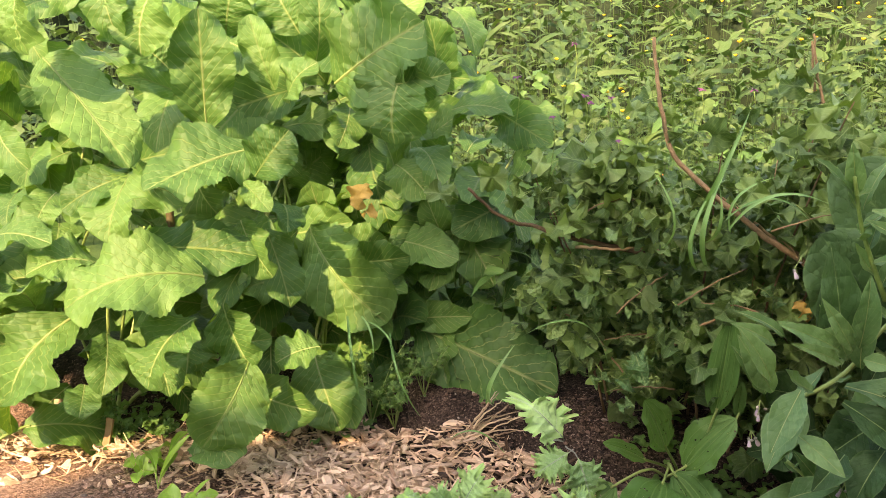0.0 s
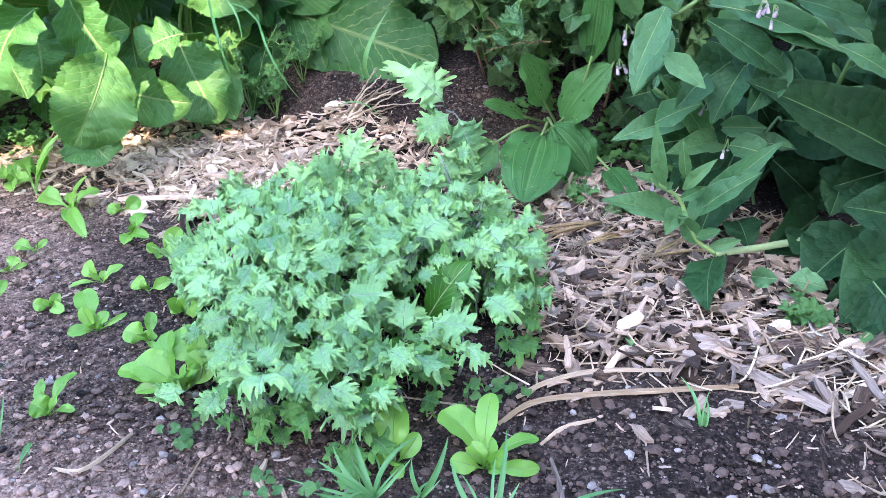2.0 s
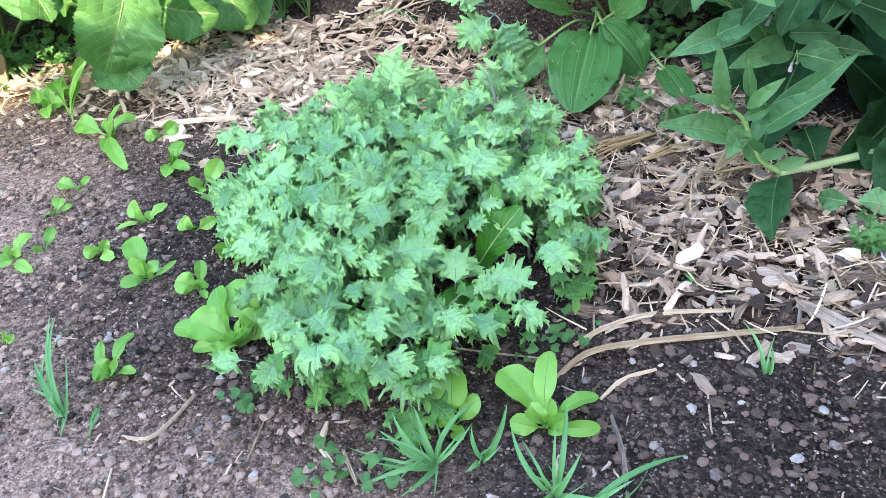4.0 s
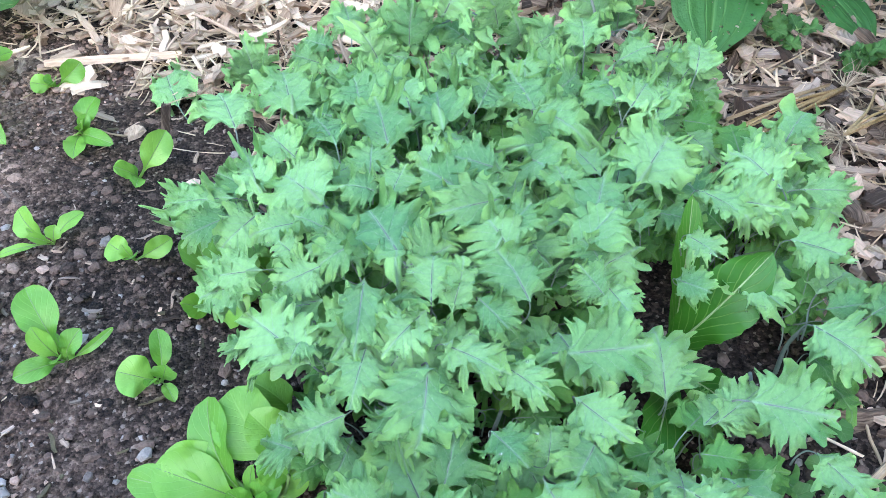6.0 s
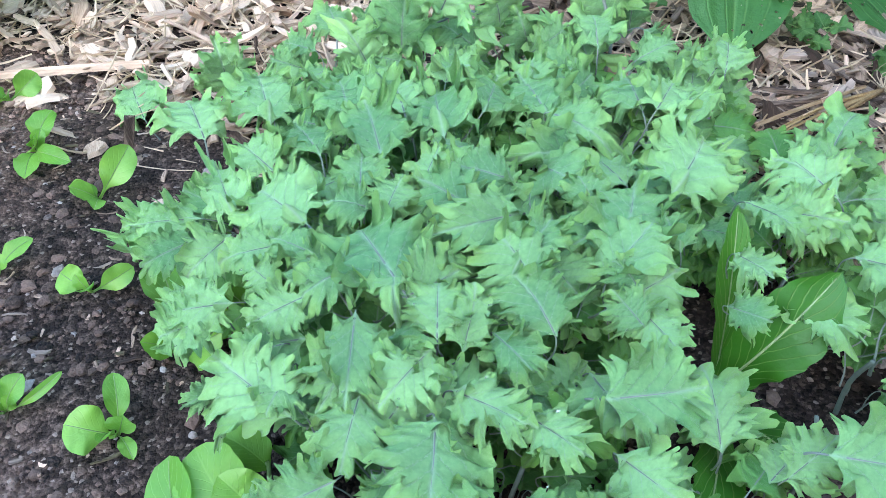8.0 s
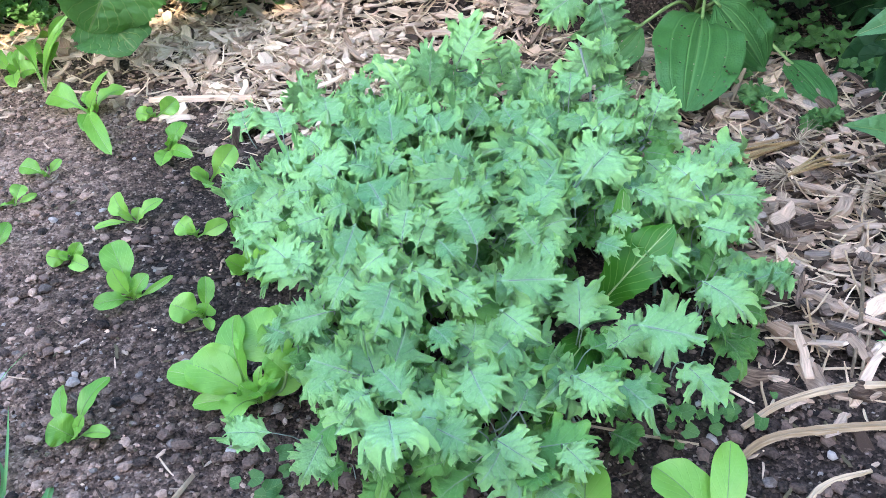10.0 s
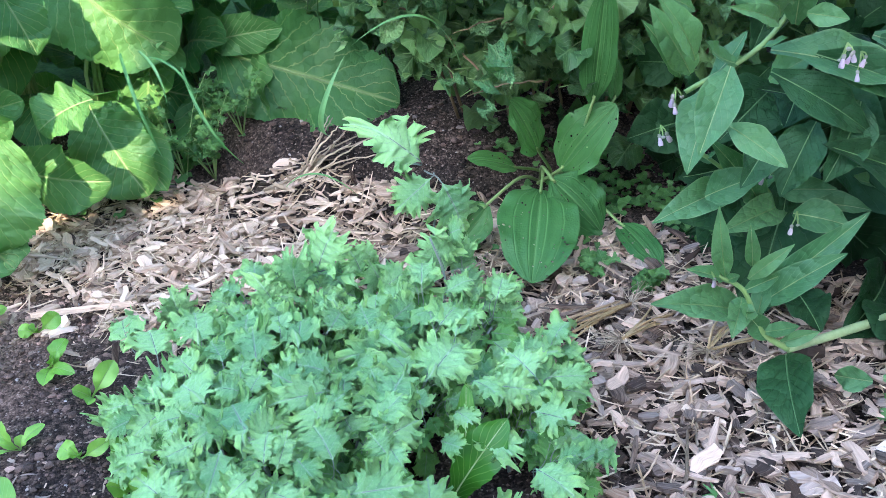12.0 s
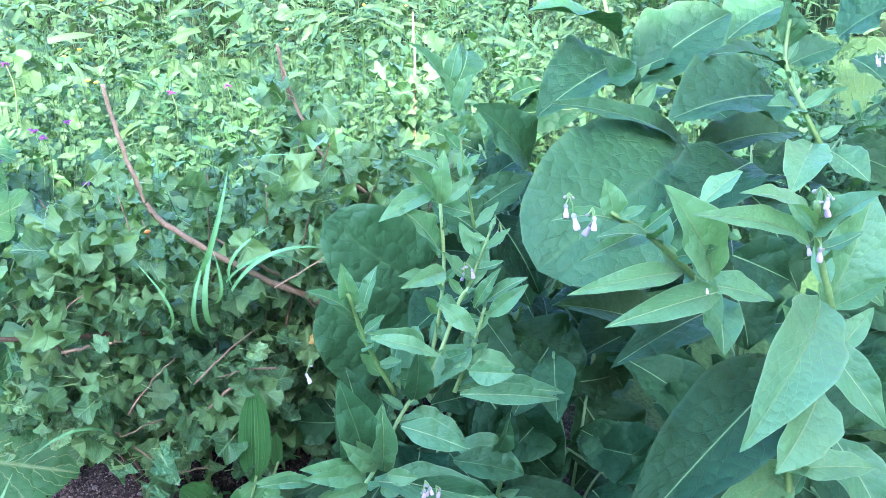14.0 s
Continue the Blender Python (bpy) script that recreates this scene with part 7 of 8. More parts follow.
leaf(comfrey, "comfrey", COMFREY_TOP_M, (1.422, 1.100, 0.553), (1.427, 1.000, 0.438), 0.088, bend=0.07, facing=(-0.350, -0.620, 0.700), roll=0)
leaf(comfrey, "comfrey", COMFREY_TOP_M, (0.909, 1.050, 1.038), (0.894, 1.050, 1.088), 0.032, bend=0.07, facing=(-0.350, -0.620, 0.700), roll=-8)
leaf(comfrey, "comfrey", COMFREY_TOP_M, (0.902, 1.050, 1.042), (0.804, 1.030, 1.062), 0.023, bend=0.07, facing=(-0.350, -0.620, 0.700), roll=0)
leaf(comfrey, "comfrey", COMFREY_TOP_M, (0.993, 1.060, 0.986), (0.838, 1.000, 1.044), 0.026, bend=0.07, facing=(-0.350, -0.620, 0.700), roll=17)
leaf(comfrey, "comfrey", COMFREY_TOP_M, (1.031, 1.100, 0.995), (0.857, 1.050, 0.999), 0.031, bend=0.07, facing=(-0.350, -0.620, 0.700), roll=-10)
leaf(comfrey, "comfrey", COMFREY_TOP_M, (1.034, 1.060, 0.944), (1.034, 1.000, 0.893), 0.043, bend=0.07, facing=(-0.350, -0.620, 0.700), roll=10)
leaf(comfrey, "comfrey", COMFREY_TOP_M, (1.094, 1.100, 1.010), (1.168, 1.100, 1.045), 0.034, bend=0.07, facing=(-0.350, -0.620, 0.700), roll=-18)
leaf(comfrey, "comfrey", COMFREY_TOP_M, (1.394, 1.100, 0.857), (1.436, 1.050, 0.802), 0.072, bend=0.07, facing=(-0.350, -0.620, 0.700), roll=-11)
stalk(comfrey, ((1.264, 1.000, 0.755), (1.210, 0.980, 0.877), (1.175, 0.980, 0.964), (1.151, 0.970, 1.032)), 0.0060, 0.0040, GREEN_STEM)
stalk(comfrey, ((1.058, 1.050, 0.918), (0.974, 1.050, 0.997), (0.902, 1.050, 1.048)), 0.0050, 0.0030, GREEN_STEM)
stalk(comfrey, ((1.320, 1.060, 0.370), (1.269, 1.060, 0.494), (1.258, 1.060, 0.578)), 0.0070, 0.0060, GREEN_STEM)
stalk(comfrey, ((1.287, 1.020, 0.743), (1.304, 1.100, 0.733), (1.092, 1.350, 0.219)), 0.0050, 0.0050, GREEN_STEM)
stalk(comfrey, ((1.317, 1.060, 0.376), (1.342, 1.009, 0.050)), 0.0080, 0.0080, GREEN_STEM)
bells(comfrey, (0.863, 1.030, 1.052), 4)
bells(comfrey, (0.831, 1.030, 1.074), 4)
bells(comfrey, (1.146, 0.960, 0.978), 4)
bells(comfrey, (1.136, 0.950, 1.044), 6)
bells(comfrey, (1.011, 1.020, 0.942), 3)
# the comfrey behind, with the largest leaves
comfrey = comfrey_plant(1.45, 1.95, 'large comfrey clump with big puckered leaves, dark green deepened for shade')
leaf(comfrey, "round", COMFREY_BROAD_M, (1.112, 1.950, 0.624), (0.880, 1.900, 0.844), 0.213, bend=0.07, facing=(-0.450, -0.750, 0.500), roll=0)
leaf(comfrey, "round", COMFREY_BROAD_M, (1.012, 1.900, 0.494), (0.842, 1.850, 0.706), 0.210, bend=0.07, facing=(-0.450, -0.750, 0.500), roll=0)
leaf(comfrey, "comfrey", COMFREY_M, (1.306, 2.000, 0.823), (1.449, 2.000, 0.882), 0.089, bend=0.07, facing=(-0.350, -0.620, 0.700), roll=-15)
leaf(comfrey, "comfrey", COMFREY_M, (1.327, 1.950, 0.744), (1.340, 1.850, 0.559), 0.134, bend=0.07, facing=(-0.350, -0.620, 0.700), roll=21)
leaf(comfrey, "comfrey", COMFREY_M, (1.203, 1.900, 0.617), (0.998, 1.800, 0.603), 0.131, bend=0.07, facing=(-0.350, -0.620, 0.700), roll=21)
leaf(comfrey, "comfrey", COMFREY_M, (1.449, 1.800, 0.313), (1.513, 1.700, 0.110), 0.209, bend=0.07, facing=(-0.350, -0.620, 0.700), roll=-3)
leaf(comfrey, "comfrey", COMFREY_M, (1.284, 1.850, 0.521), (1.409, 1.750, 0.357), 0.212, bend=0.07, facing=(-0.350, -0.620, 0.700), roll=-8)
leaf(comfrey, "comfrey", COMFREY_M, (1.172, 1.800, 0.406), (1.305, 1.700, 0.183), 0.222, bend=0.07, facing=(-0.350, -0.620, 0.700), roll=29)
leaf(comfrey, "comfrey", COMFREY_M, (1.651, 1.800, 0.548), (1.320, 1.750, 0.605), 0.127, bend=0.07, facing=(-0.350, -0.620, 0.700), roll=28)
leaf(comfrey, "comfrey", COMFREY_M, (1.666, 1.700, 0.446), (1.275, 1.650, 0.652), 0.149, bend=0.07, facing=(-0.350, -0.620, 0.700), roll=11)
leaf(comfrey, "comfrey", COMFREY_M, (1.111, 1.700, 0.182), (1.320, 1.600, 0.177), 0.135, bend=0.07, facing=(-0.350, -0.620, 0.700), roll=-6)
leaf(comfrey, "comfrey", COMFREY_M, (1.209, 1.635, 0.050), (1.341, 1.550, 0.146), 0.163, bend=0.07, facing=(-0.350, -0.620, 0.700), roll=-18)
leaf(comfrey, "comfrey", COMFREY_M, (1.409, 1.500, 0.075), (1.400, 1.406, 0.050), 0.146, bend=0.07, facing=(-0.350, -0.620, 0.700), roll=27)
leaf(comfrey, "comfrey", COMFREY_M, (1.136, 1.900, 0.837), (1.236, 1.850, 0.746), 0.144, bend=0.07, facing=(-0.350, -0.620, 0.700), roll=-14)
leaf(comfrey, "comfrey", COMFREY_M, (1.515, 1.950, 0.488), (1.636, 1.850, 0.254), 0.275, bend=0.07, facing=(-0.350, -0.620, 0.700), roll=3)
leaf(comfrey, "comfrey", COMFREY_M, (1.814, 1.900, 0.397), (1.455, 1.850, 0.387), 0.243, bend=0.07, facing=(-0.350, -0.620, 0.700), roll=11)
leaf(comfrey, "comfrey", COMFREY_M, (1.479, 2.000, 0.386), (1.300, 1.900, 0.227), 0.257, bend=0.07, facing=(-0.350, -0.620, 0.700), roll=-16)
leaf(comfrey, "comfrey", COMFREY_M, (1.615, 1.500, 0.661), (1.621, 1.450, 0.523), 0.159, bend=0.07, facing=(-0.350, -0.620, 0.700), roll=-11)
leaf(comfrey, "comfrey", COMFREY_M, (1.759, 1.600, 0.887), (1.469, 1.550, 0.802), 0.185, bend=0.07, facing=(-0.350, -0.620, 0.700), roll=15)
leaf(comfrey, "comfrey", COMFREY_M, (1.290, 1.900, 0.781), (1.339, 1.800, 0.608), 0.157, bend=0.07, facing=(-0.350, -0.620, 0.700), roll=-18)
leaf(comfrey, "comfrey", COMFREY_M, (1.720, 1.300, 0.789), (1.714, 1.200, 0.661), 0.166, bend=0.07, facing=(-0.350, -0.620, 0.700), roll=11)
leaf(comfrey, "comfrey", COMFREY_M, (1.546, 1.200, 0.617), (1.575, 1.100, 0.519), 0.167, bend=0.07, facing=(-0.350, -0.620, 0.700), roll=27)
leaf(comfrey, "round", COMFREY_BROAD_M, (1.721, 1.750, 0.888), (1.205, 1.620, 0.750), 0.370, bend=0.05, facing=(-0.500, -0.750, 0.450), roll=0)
# high leaves take the lighter broad-leaf colour in place of sun on them
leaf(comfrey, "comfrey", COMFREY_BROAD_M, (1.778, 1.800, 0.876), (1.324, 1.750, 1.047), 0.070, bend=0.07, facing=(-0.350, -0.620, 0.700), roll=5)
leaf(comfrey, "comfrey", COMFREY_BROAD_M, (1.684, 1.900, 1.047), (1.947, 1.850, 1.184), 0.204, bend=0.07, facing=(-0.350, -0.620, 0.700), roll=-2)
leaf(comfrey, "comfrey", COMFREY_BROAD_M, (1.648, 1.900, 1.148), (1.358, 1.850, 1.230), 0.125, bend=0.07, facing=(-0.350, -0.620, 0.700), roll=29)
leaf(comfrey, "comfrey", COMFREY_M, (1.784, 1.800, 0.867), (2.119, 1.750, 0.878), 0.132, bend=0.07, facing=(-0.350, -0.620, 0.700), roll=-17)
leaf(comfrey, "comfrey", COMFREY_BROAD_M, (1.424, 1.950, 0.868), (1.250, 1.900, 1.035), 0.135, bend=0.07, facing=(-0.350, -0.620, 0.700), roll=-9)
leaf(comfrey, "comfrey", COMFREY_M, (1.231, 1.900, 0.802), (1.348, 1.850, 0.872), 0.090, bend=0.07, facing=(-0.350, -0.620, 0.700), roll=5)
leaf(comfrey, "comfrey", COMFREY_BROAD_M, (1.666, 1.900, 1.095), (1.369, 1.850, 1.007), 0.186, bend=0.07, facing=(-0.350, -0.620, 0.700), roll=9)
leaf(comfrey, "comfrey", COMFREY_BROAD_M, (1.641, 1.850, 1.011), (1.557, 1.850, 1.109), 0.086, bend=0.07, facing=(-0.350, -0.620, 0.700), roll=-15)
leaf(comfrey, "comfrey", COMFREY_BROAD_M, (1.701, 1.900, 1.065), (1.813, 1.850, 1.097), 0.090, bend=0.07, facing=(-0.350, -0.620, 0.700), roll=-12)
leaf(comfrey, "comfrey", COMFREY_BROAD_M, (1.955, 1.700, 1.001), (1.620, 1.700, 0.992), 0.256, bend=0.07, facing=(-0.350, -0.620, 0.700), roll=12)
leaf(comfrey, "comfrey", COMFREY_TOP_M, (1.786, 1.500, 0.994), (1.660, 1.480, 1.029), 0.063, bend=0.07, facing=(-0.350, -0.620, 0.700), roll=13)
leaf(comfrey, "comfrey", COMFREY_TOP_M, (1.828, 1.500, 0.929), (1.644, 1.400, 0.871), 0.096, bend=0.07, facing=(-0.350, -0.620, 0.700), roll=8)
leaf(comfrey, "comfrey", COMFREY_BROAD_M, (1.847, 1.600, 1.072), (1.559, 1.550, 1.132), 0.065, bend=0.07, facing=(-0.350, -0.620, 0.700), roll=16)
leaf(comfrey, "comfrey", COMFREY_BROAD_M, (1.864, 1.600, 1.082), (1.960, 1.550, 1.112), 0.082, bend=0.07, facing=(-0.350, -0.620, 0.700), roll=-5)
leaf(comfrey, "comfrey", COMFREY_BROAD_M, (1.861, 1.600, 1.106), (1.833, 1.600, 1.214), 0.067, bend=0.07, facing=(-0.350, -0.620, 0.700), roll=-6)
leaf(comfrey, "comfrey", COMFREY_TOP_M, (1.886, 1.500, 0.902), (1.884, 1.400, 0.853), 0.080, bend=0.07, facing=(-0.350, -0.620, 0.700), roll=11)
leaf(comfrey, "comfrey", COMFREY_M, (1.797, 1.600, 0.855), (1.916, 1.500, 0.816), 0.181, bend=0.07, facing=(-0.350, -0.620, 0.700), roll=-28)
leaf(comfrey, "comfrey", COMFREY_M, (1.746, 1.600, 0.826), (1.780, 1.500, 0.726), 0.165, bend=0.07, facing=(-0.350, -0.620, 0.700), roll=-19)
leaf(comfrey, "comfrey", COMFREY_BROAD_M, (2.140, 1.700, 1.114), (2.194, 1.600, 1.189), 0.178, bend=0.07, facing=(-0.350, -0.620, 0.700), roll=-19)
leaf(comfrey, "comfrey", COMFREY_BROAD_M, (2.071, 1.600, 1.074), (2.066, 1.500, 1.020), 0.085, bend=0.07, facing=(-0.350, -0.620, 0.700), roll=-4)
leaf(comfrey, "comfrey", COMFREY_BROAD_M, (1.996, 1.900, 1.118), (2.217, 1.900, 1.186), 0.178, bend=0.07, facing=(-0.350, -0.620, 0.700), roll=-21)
stalk(comfrey, ((1.642, 1.850, 0.932), (1.649, 1.870, 1.034), (1.623, 1.900, 1.138), (1.589, 1.900, 1.252)), 0.0060, 0.0040, GREEN_STEM)
stalk(comfrey, ((1.868, 1.500, 0.898), (1.810, 1.520, 1.000), (1.822, 1.580, 1.088), (1.853, 1.600, 1.189)), 0.0060, 0.0040, GREEN_STEM)
bells(comfrey, (2.016, 1.500, 1.091), 5)
# branches of the currant bush
MAIN_BRANCH = ((0.955, 2.110, 0.570), (0.768, 2.130, 0.700), (0.613, 2.160, 0.832), (0.568, 2.180, 0.955), (0.545, 2.210, 1.130))
currant_branch(MAIN_BRANCH, 0.0080, 0.0045)
MAIN_BRANCH = arc(*MAIN_BRANCH, steps=6)
PALE_BRANCH = ((0.529, 2.104, 0.621), (0.382, 2.104, 0.650), (0.272, 2.084, 0.680), (0.192, 2.056, 0.706), (0.109, 2.008, 0.775))
currant_branch(PALE_BRANCH, 0.0065, 0.0035)
MAIN_BRANCH = MAIN_BRANCH + arc(*PALE_BRANCH, steps=6)
currant_branch(((1.151, 2.300, 0.774), (1.064, 2.350, 0.871), (1.013, 2.400, 1.030), (0.989, 2.400, 1.159)), 0.0060, 0.0030)
currant_branch(((1.439, 2.600, 0.756), (1.488, 2.650, 0.932), (1.524, 2.700, 1.193)), 0.0060, 0.0030)
currant_branch(((1.182, 2.400, 0.784), (1.086, 2.450, 0.913), (1.038, 2.500, 1.018), (1.023, 2.500, 1.150)), 0.0060, 0.0030)
currant_branch(((0.362, 2.050, 0.642), (0.440, 2.050, 0.638), (0.518, 2.050, 0.639)), 0.0040, 0.0030)
currant_branch(((0.562, 2.000, 0.399), (0.630, 2.030, 0.450), (0.740, 2.050, 0.503)), 0.0040, 0.0030)
currant_branch(((0.961, 2.200, 0.584), (0.818, 2.200, 0.680), (0.714, 2.300, 0.767)), 0.0050, 0.0030)
currant_branch(((0.281, 2.200, 0.487), (0.411, 2.150, 0.420), (0.511, 2.100, 0.301)), 0.0040, 0.0020)
currant_branch(((0.393, 2.200, 0.795), (0.479, 2.150, 0.724), (0.572, 2.100, 0.617)), 0.0040, 0.0020)
currant_branch(((0.397, 2.150, 0.824), (0.461, 2.120, 0.781), (0.526, 2.100, 0.723)), 0.0040, 0.0030)
currant_berry((0.591, 2.250, 0.795))
# purple flowers and withered leaves
purple_flower((0.444, 2.600, 0.979))
purple_flower((0.427, 2.600, 0.998))
purple_flower((0.336, 2.600, 0.937))
purple_flower((0.229, 2.600, 1.049))
purple_flower((0.402, 2.700, 1.152))
purple_flower((0.805, 2.800, 1.023))
purple_flower((0.512, 2.500, 0.873))
purple_flower((0.963, 2.800, 1.026))
purple_flower((0.514, 2.700, 0.996))
withered_leaf((-0.169, 2.350, 0.756), (-0.194, 2.330, 0.686), 0.064)
withered_leaf((-0.184, 2.350, 0.672), (-0.139, 2.330, 0.672), 0.040)
withered_leaf((0.895, 2.120, 0.508), (0.916, 2.100, 0.467), 0.036)
withered_leaf((0.964, 2.150, 0.468), (0.931, 2.130, 0.440), 0.032)
# arching grass by the currants
tall_grass((0.946, 2.100, 0.775), (0.752, 2.050, 0.961), 0.0128)
tall_grass((0.709, 2.050, 0.688), (0.916, 2.000, 0.753), 0.0169)
tall_grass((0.700, 2.050, 0.710), (0.884, 2.000, 0.701), 0.0168)
tall_grass((0.646, 2.100, 0.707), (0.740, 2.050, 0.960), 0.0194)
tall_grass((0.669, 2.100, 0.650), (0.681, 2.050, 0.790), 0.0147)
tall_grass((0.550, 2.000, 0.650), (0.509, 1.950, 0.830), 0.0114)
tall_grass((0.529, 2.100, 0.573), (0.536, 2.050, 0.496), 0.0218)
tall_grass((0.454, 2.100, 0.350), (0.243, 2.050, 0.424), 0.0183)
tall_grass((0.177, 2.150, 0.217), (0.230, 2.100, 0.392), 0.0211)
tall_grass((0.733, 2.100, 0.660), (0.813, 2.050, 0.813), 0.0174)
tall_grass((-0.216, 2.300, 0.402), (-0.171, 2.250, 0.167), 0.0122)
tall_grass((-0.178, 2.300, 0.402), (-0.140, 2.250, 0.293), 0.0106)
tall_grass((-0.101, 2.300, 0.358), (-0.011, 2.250, 0.141), 0.0106)
tall_grass((-0.162, 2.300, 0.387), (-0.080, 2.250, 0.279), 0.0106)
tall_grass((0.675, 2.100, 0.595), (0.700, 2.050, 0.839), 0.0214)
tall_grass((0.656, 2.100, 0.581), (0.671, 2.050, 0.787), 0.0188)
tall_grass((0.080, 2.000, 0.183), (0.212, 1.950, 0.165), 0.0087)
tall_grass((0.553, 2.100, 0.661), (0.538, 2.050, 0.772), 0.0134)

# ---------------------------------------------------------------- denser growth
def dock_heart(x, y, seed, count, high, spread, label):
    """A horseradish crown: stalked leaves that rise and arch outward."""
    r = np.random.default_rng(seed)
    foot = on_ground(x, y)
    plant = thing("horseradish_plant", foot, label, "horseradish", "horseradish plants")
    for k in range(count):
        a = r.uniform(0, 6.28)
        out = Vector((math.cos(a), math.sin(a), 0))
        h = high * r.uniform(0.08, 0.85)
        base = foot + out * spread * r.uniform(0.15, 0.7) + Vector((0, 0, h))
        size = r.uniform(0.2, 0.34)
        tip = base + out * size * r.uniform(0.3, 0.9) + Vector((0, -0.05, size * r.uniform(-0.6, 0.6)))
        if min(base.y, tip.y) < 2.22 and min(base.z, tip.z) < 0.30:                     # the clump's foot stays open
            continue
        leaf(plant, "dock", DOCK_M, base, tip, size * r.uniform(0.4, 0.55), roll=r.uniform(-50, 50), bend=r.uniform(0.05, 0.2), root=foot + out * 0.02 if k % 3 == 0 else None, girth=0.005, nu=30, facing=(0.05, -0.75, 0.65))
    return plant


for k, (x, y, count, high, spread) in enumerate([(-0.95, 2.45, 27, 0.9, 0.3), (-0.55, 2.75, 30, 1.05, 0.35), (-0.15, 2.85, 27, 0.95, 0.3), (-1.25, 2.75, 23, 1.0, 0.4), (0.15, 2.95, 14, 0.75, 0.3), (-1.5, 2.35, 24, 0.9, 0.35), (-1.2, 2.15, 14, 0.6, 0.2), (-0.35, 2.55, 16, 0.55, 0.25), (-0.6, 3.2, 23, 1.2, 0.4), (0.05, 3.3, 20, 1.0, 0.4)]):
    dock_heart(x, y, 900 + k, count, high, spread, "dense horseradish with large wavy green leaves behind the path")
r = np.random.default_rng(990)
for k in range(230):                                                 # the thick of the clump
    base = Vector((r.uniform(-1.7, 0.25), r.uniform(2.62, 3.25), r.uniform(0.10, 1.38)))
    size = r.uniform(0.18, 0.32)
    way = Vector((r.normal(0, 0.6), -0.35, r.uniform(-0.9, 0.6))).normalized()
    leaf(horseradish, "dock", DOCK_M, base, base + way * size, size * r.uniform(0.45, 0.6), roll=r.uniform(-45, 45), bend=r.uniform(0.03, 0.2), facing=(0.05, -0.8, 0.6), nu=20)
part("stem", tube(arc((-0.86, 2.80, 0.1), (-0.88, 2.76, 0.75), (-0.96, 2.68, 1.5), steps=6), 0.013, 8), [DARK_STEM], horseradish, "thick dark flower stem")


def comfrey_heart(x, y, seed, count, high, spread):
    r = np.random.default_rng(seed)
    foot = on_ground(x, y)
    plant = comfrey_plant(x, y, "dense comfrey with large puckered leaves, dark green deepened for shade")
    for k in range(count):
        a = r.uniform(0, 6.28)
        out = Vector((math.cos(a), math.sin(a), 0))
        h = high * r.uniform(0.1, 0.85)
        base = foot + out * spread * r.uniform(0.1, 0.7) + Vector((0, 0, h))
        size = r.uniform(0.16, 0.28)
        tip = base + out * size * r.uniform(0.5, 0.9) + Vector((0, -0.04, size * r.uniform(-0.7, 0.35)))
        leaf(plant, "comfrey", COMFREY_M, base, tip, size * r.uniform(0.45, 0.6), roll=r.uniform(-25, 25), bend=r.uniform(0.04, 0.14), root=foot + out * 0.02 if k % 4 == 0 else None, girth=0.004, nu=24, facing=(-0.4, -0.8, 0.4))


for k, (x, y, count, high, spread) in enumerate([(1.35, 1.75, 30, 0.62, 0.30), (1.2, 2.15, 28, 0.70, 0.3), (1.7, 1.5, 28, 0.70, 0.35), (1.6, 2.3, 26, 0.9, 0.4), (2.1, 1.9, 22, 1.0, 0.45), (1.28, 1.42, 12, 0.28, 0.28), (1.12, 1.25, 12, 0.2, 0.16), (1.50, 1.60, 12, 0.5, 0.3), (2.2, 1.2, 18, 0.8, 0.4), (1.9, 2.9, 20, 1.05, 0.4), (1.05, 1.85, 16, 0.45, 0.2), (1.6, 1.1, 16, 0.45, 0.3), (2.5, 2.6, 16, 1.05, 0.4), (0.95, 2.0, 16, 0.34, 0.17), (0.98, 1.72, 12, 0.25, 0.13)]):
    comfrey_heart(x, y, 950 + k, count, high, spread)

# currant leaves: single ones in front, the rest as foliage
r = np.random.default_rng(21)
MESH_CURRANT = [build("currant_leaf", b, [CURRANT, GREEN_STEM]) for b in CURRANT_KINDS]
MESH_CURLED = [build("curled_leaf", b, [CURLED, GREEN_STEM]) for b in CURLED_KINDS]
for k in range(34):
    x, y = r.uniform(0.25, 1.35), r.uniform(2.05, 2.6)
    foot = on_ground(0.55 + 0.5 * (x - 0.4), 2.35 + r.normal(0, 0.08))
    top = Vector((x, y - 0.05, r.uniform(0.3, 1.0)))
    currant_branch((foot, foot.lerp(top, 0.5) + Vector((0, 0, 0.07)), top), 0.004, 0.0015)
for k in range(10):                                                 # bare dry twigs in front
    foot = Vector((r.uniform(0.35, 1.0), r.uniform(1.99, 2.07), r.uniform(0.25, 0.72)))
    way = Vector((r.choice((-1, 1)) * r.uniform(0.5, 1.0), r.normal(0, 0.1), r.uniform(-0.1, 0.8))).normalized() * r.uniform(0.09, 0.20)
    part("branch", tube([p + Vector(r.normal(0, 0.0012, 3)) for p in arc(foot, foot + way * 0.5 + Vector((0, 0, 0.008)), foot + way, steps=5)], np.linspace(0.0024, 0.0010, 11), 6), [BARK], currant, "bare dry twig")
singles, loose = 0, []
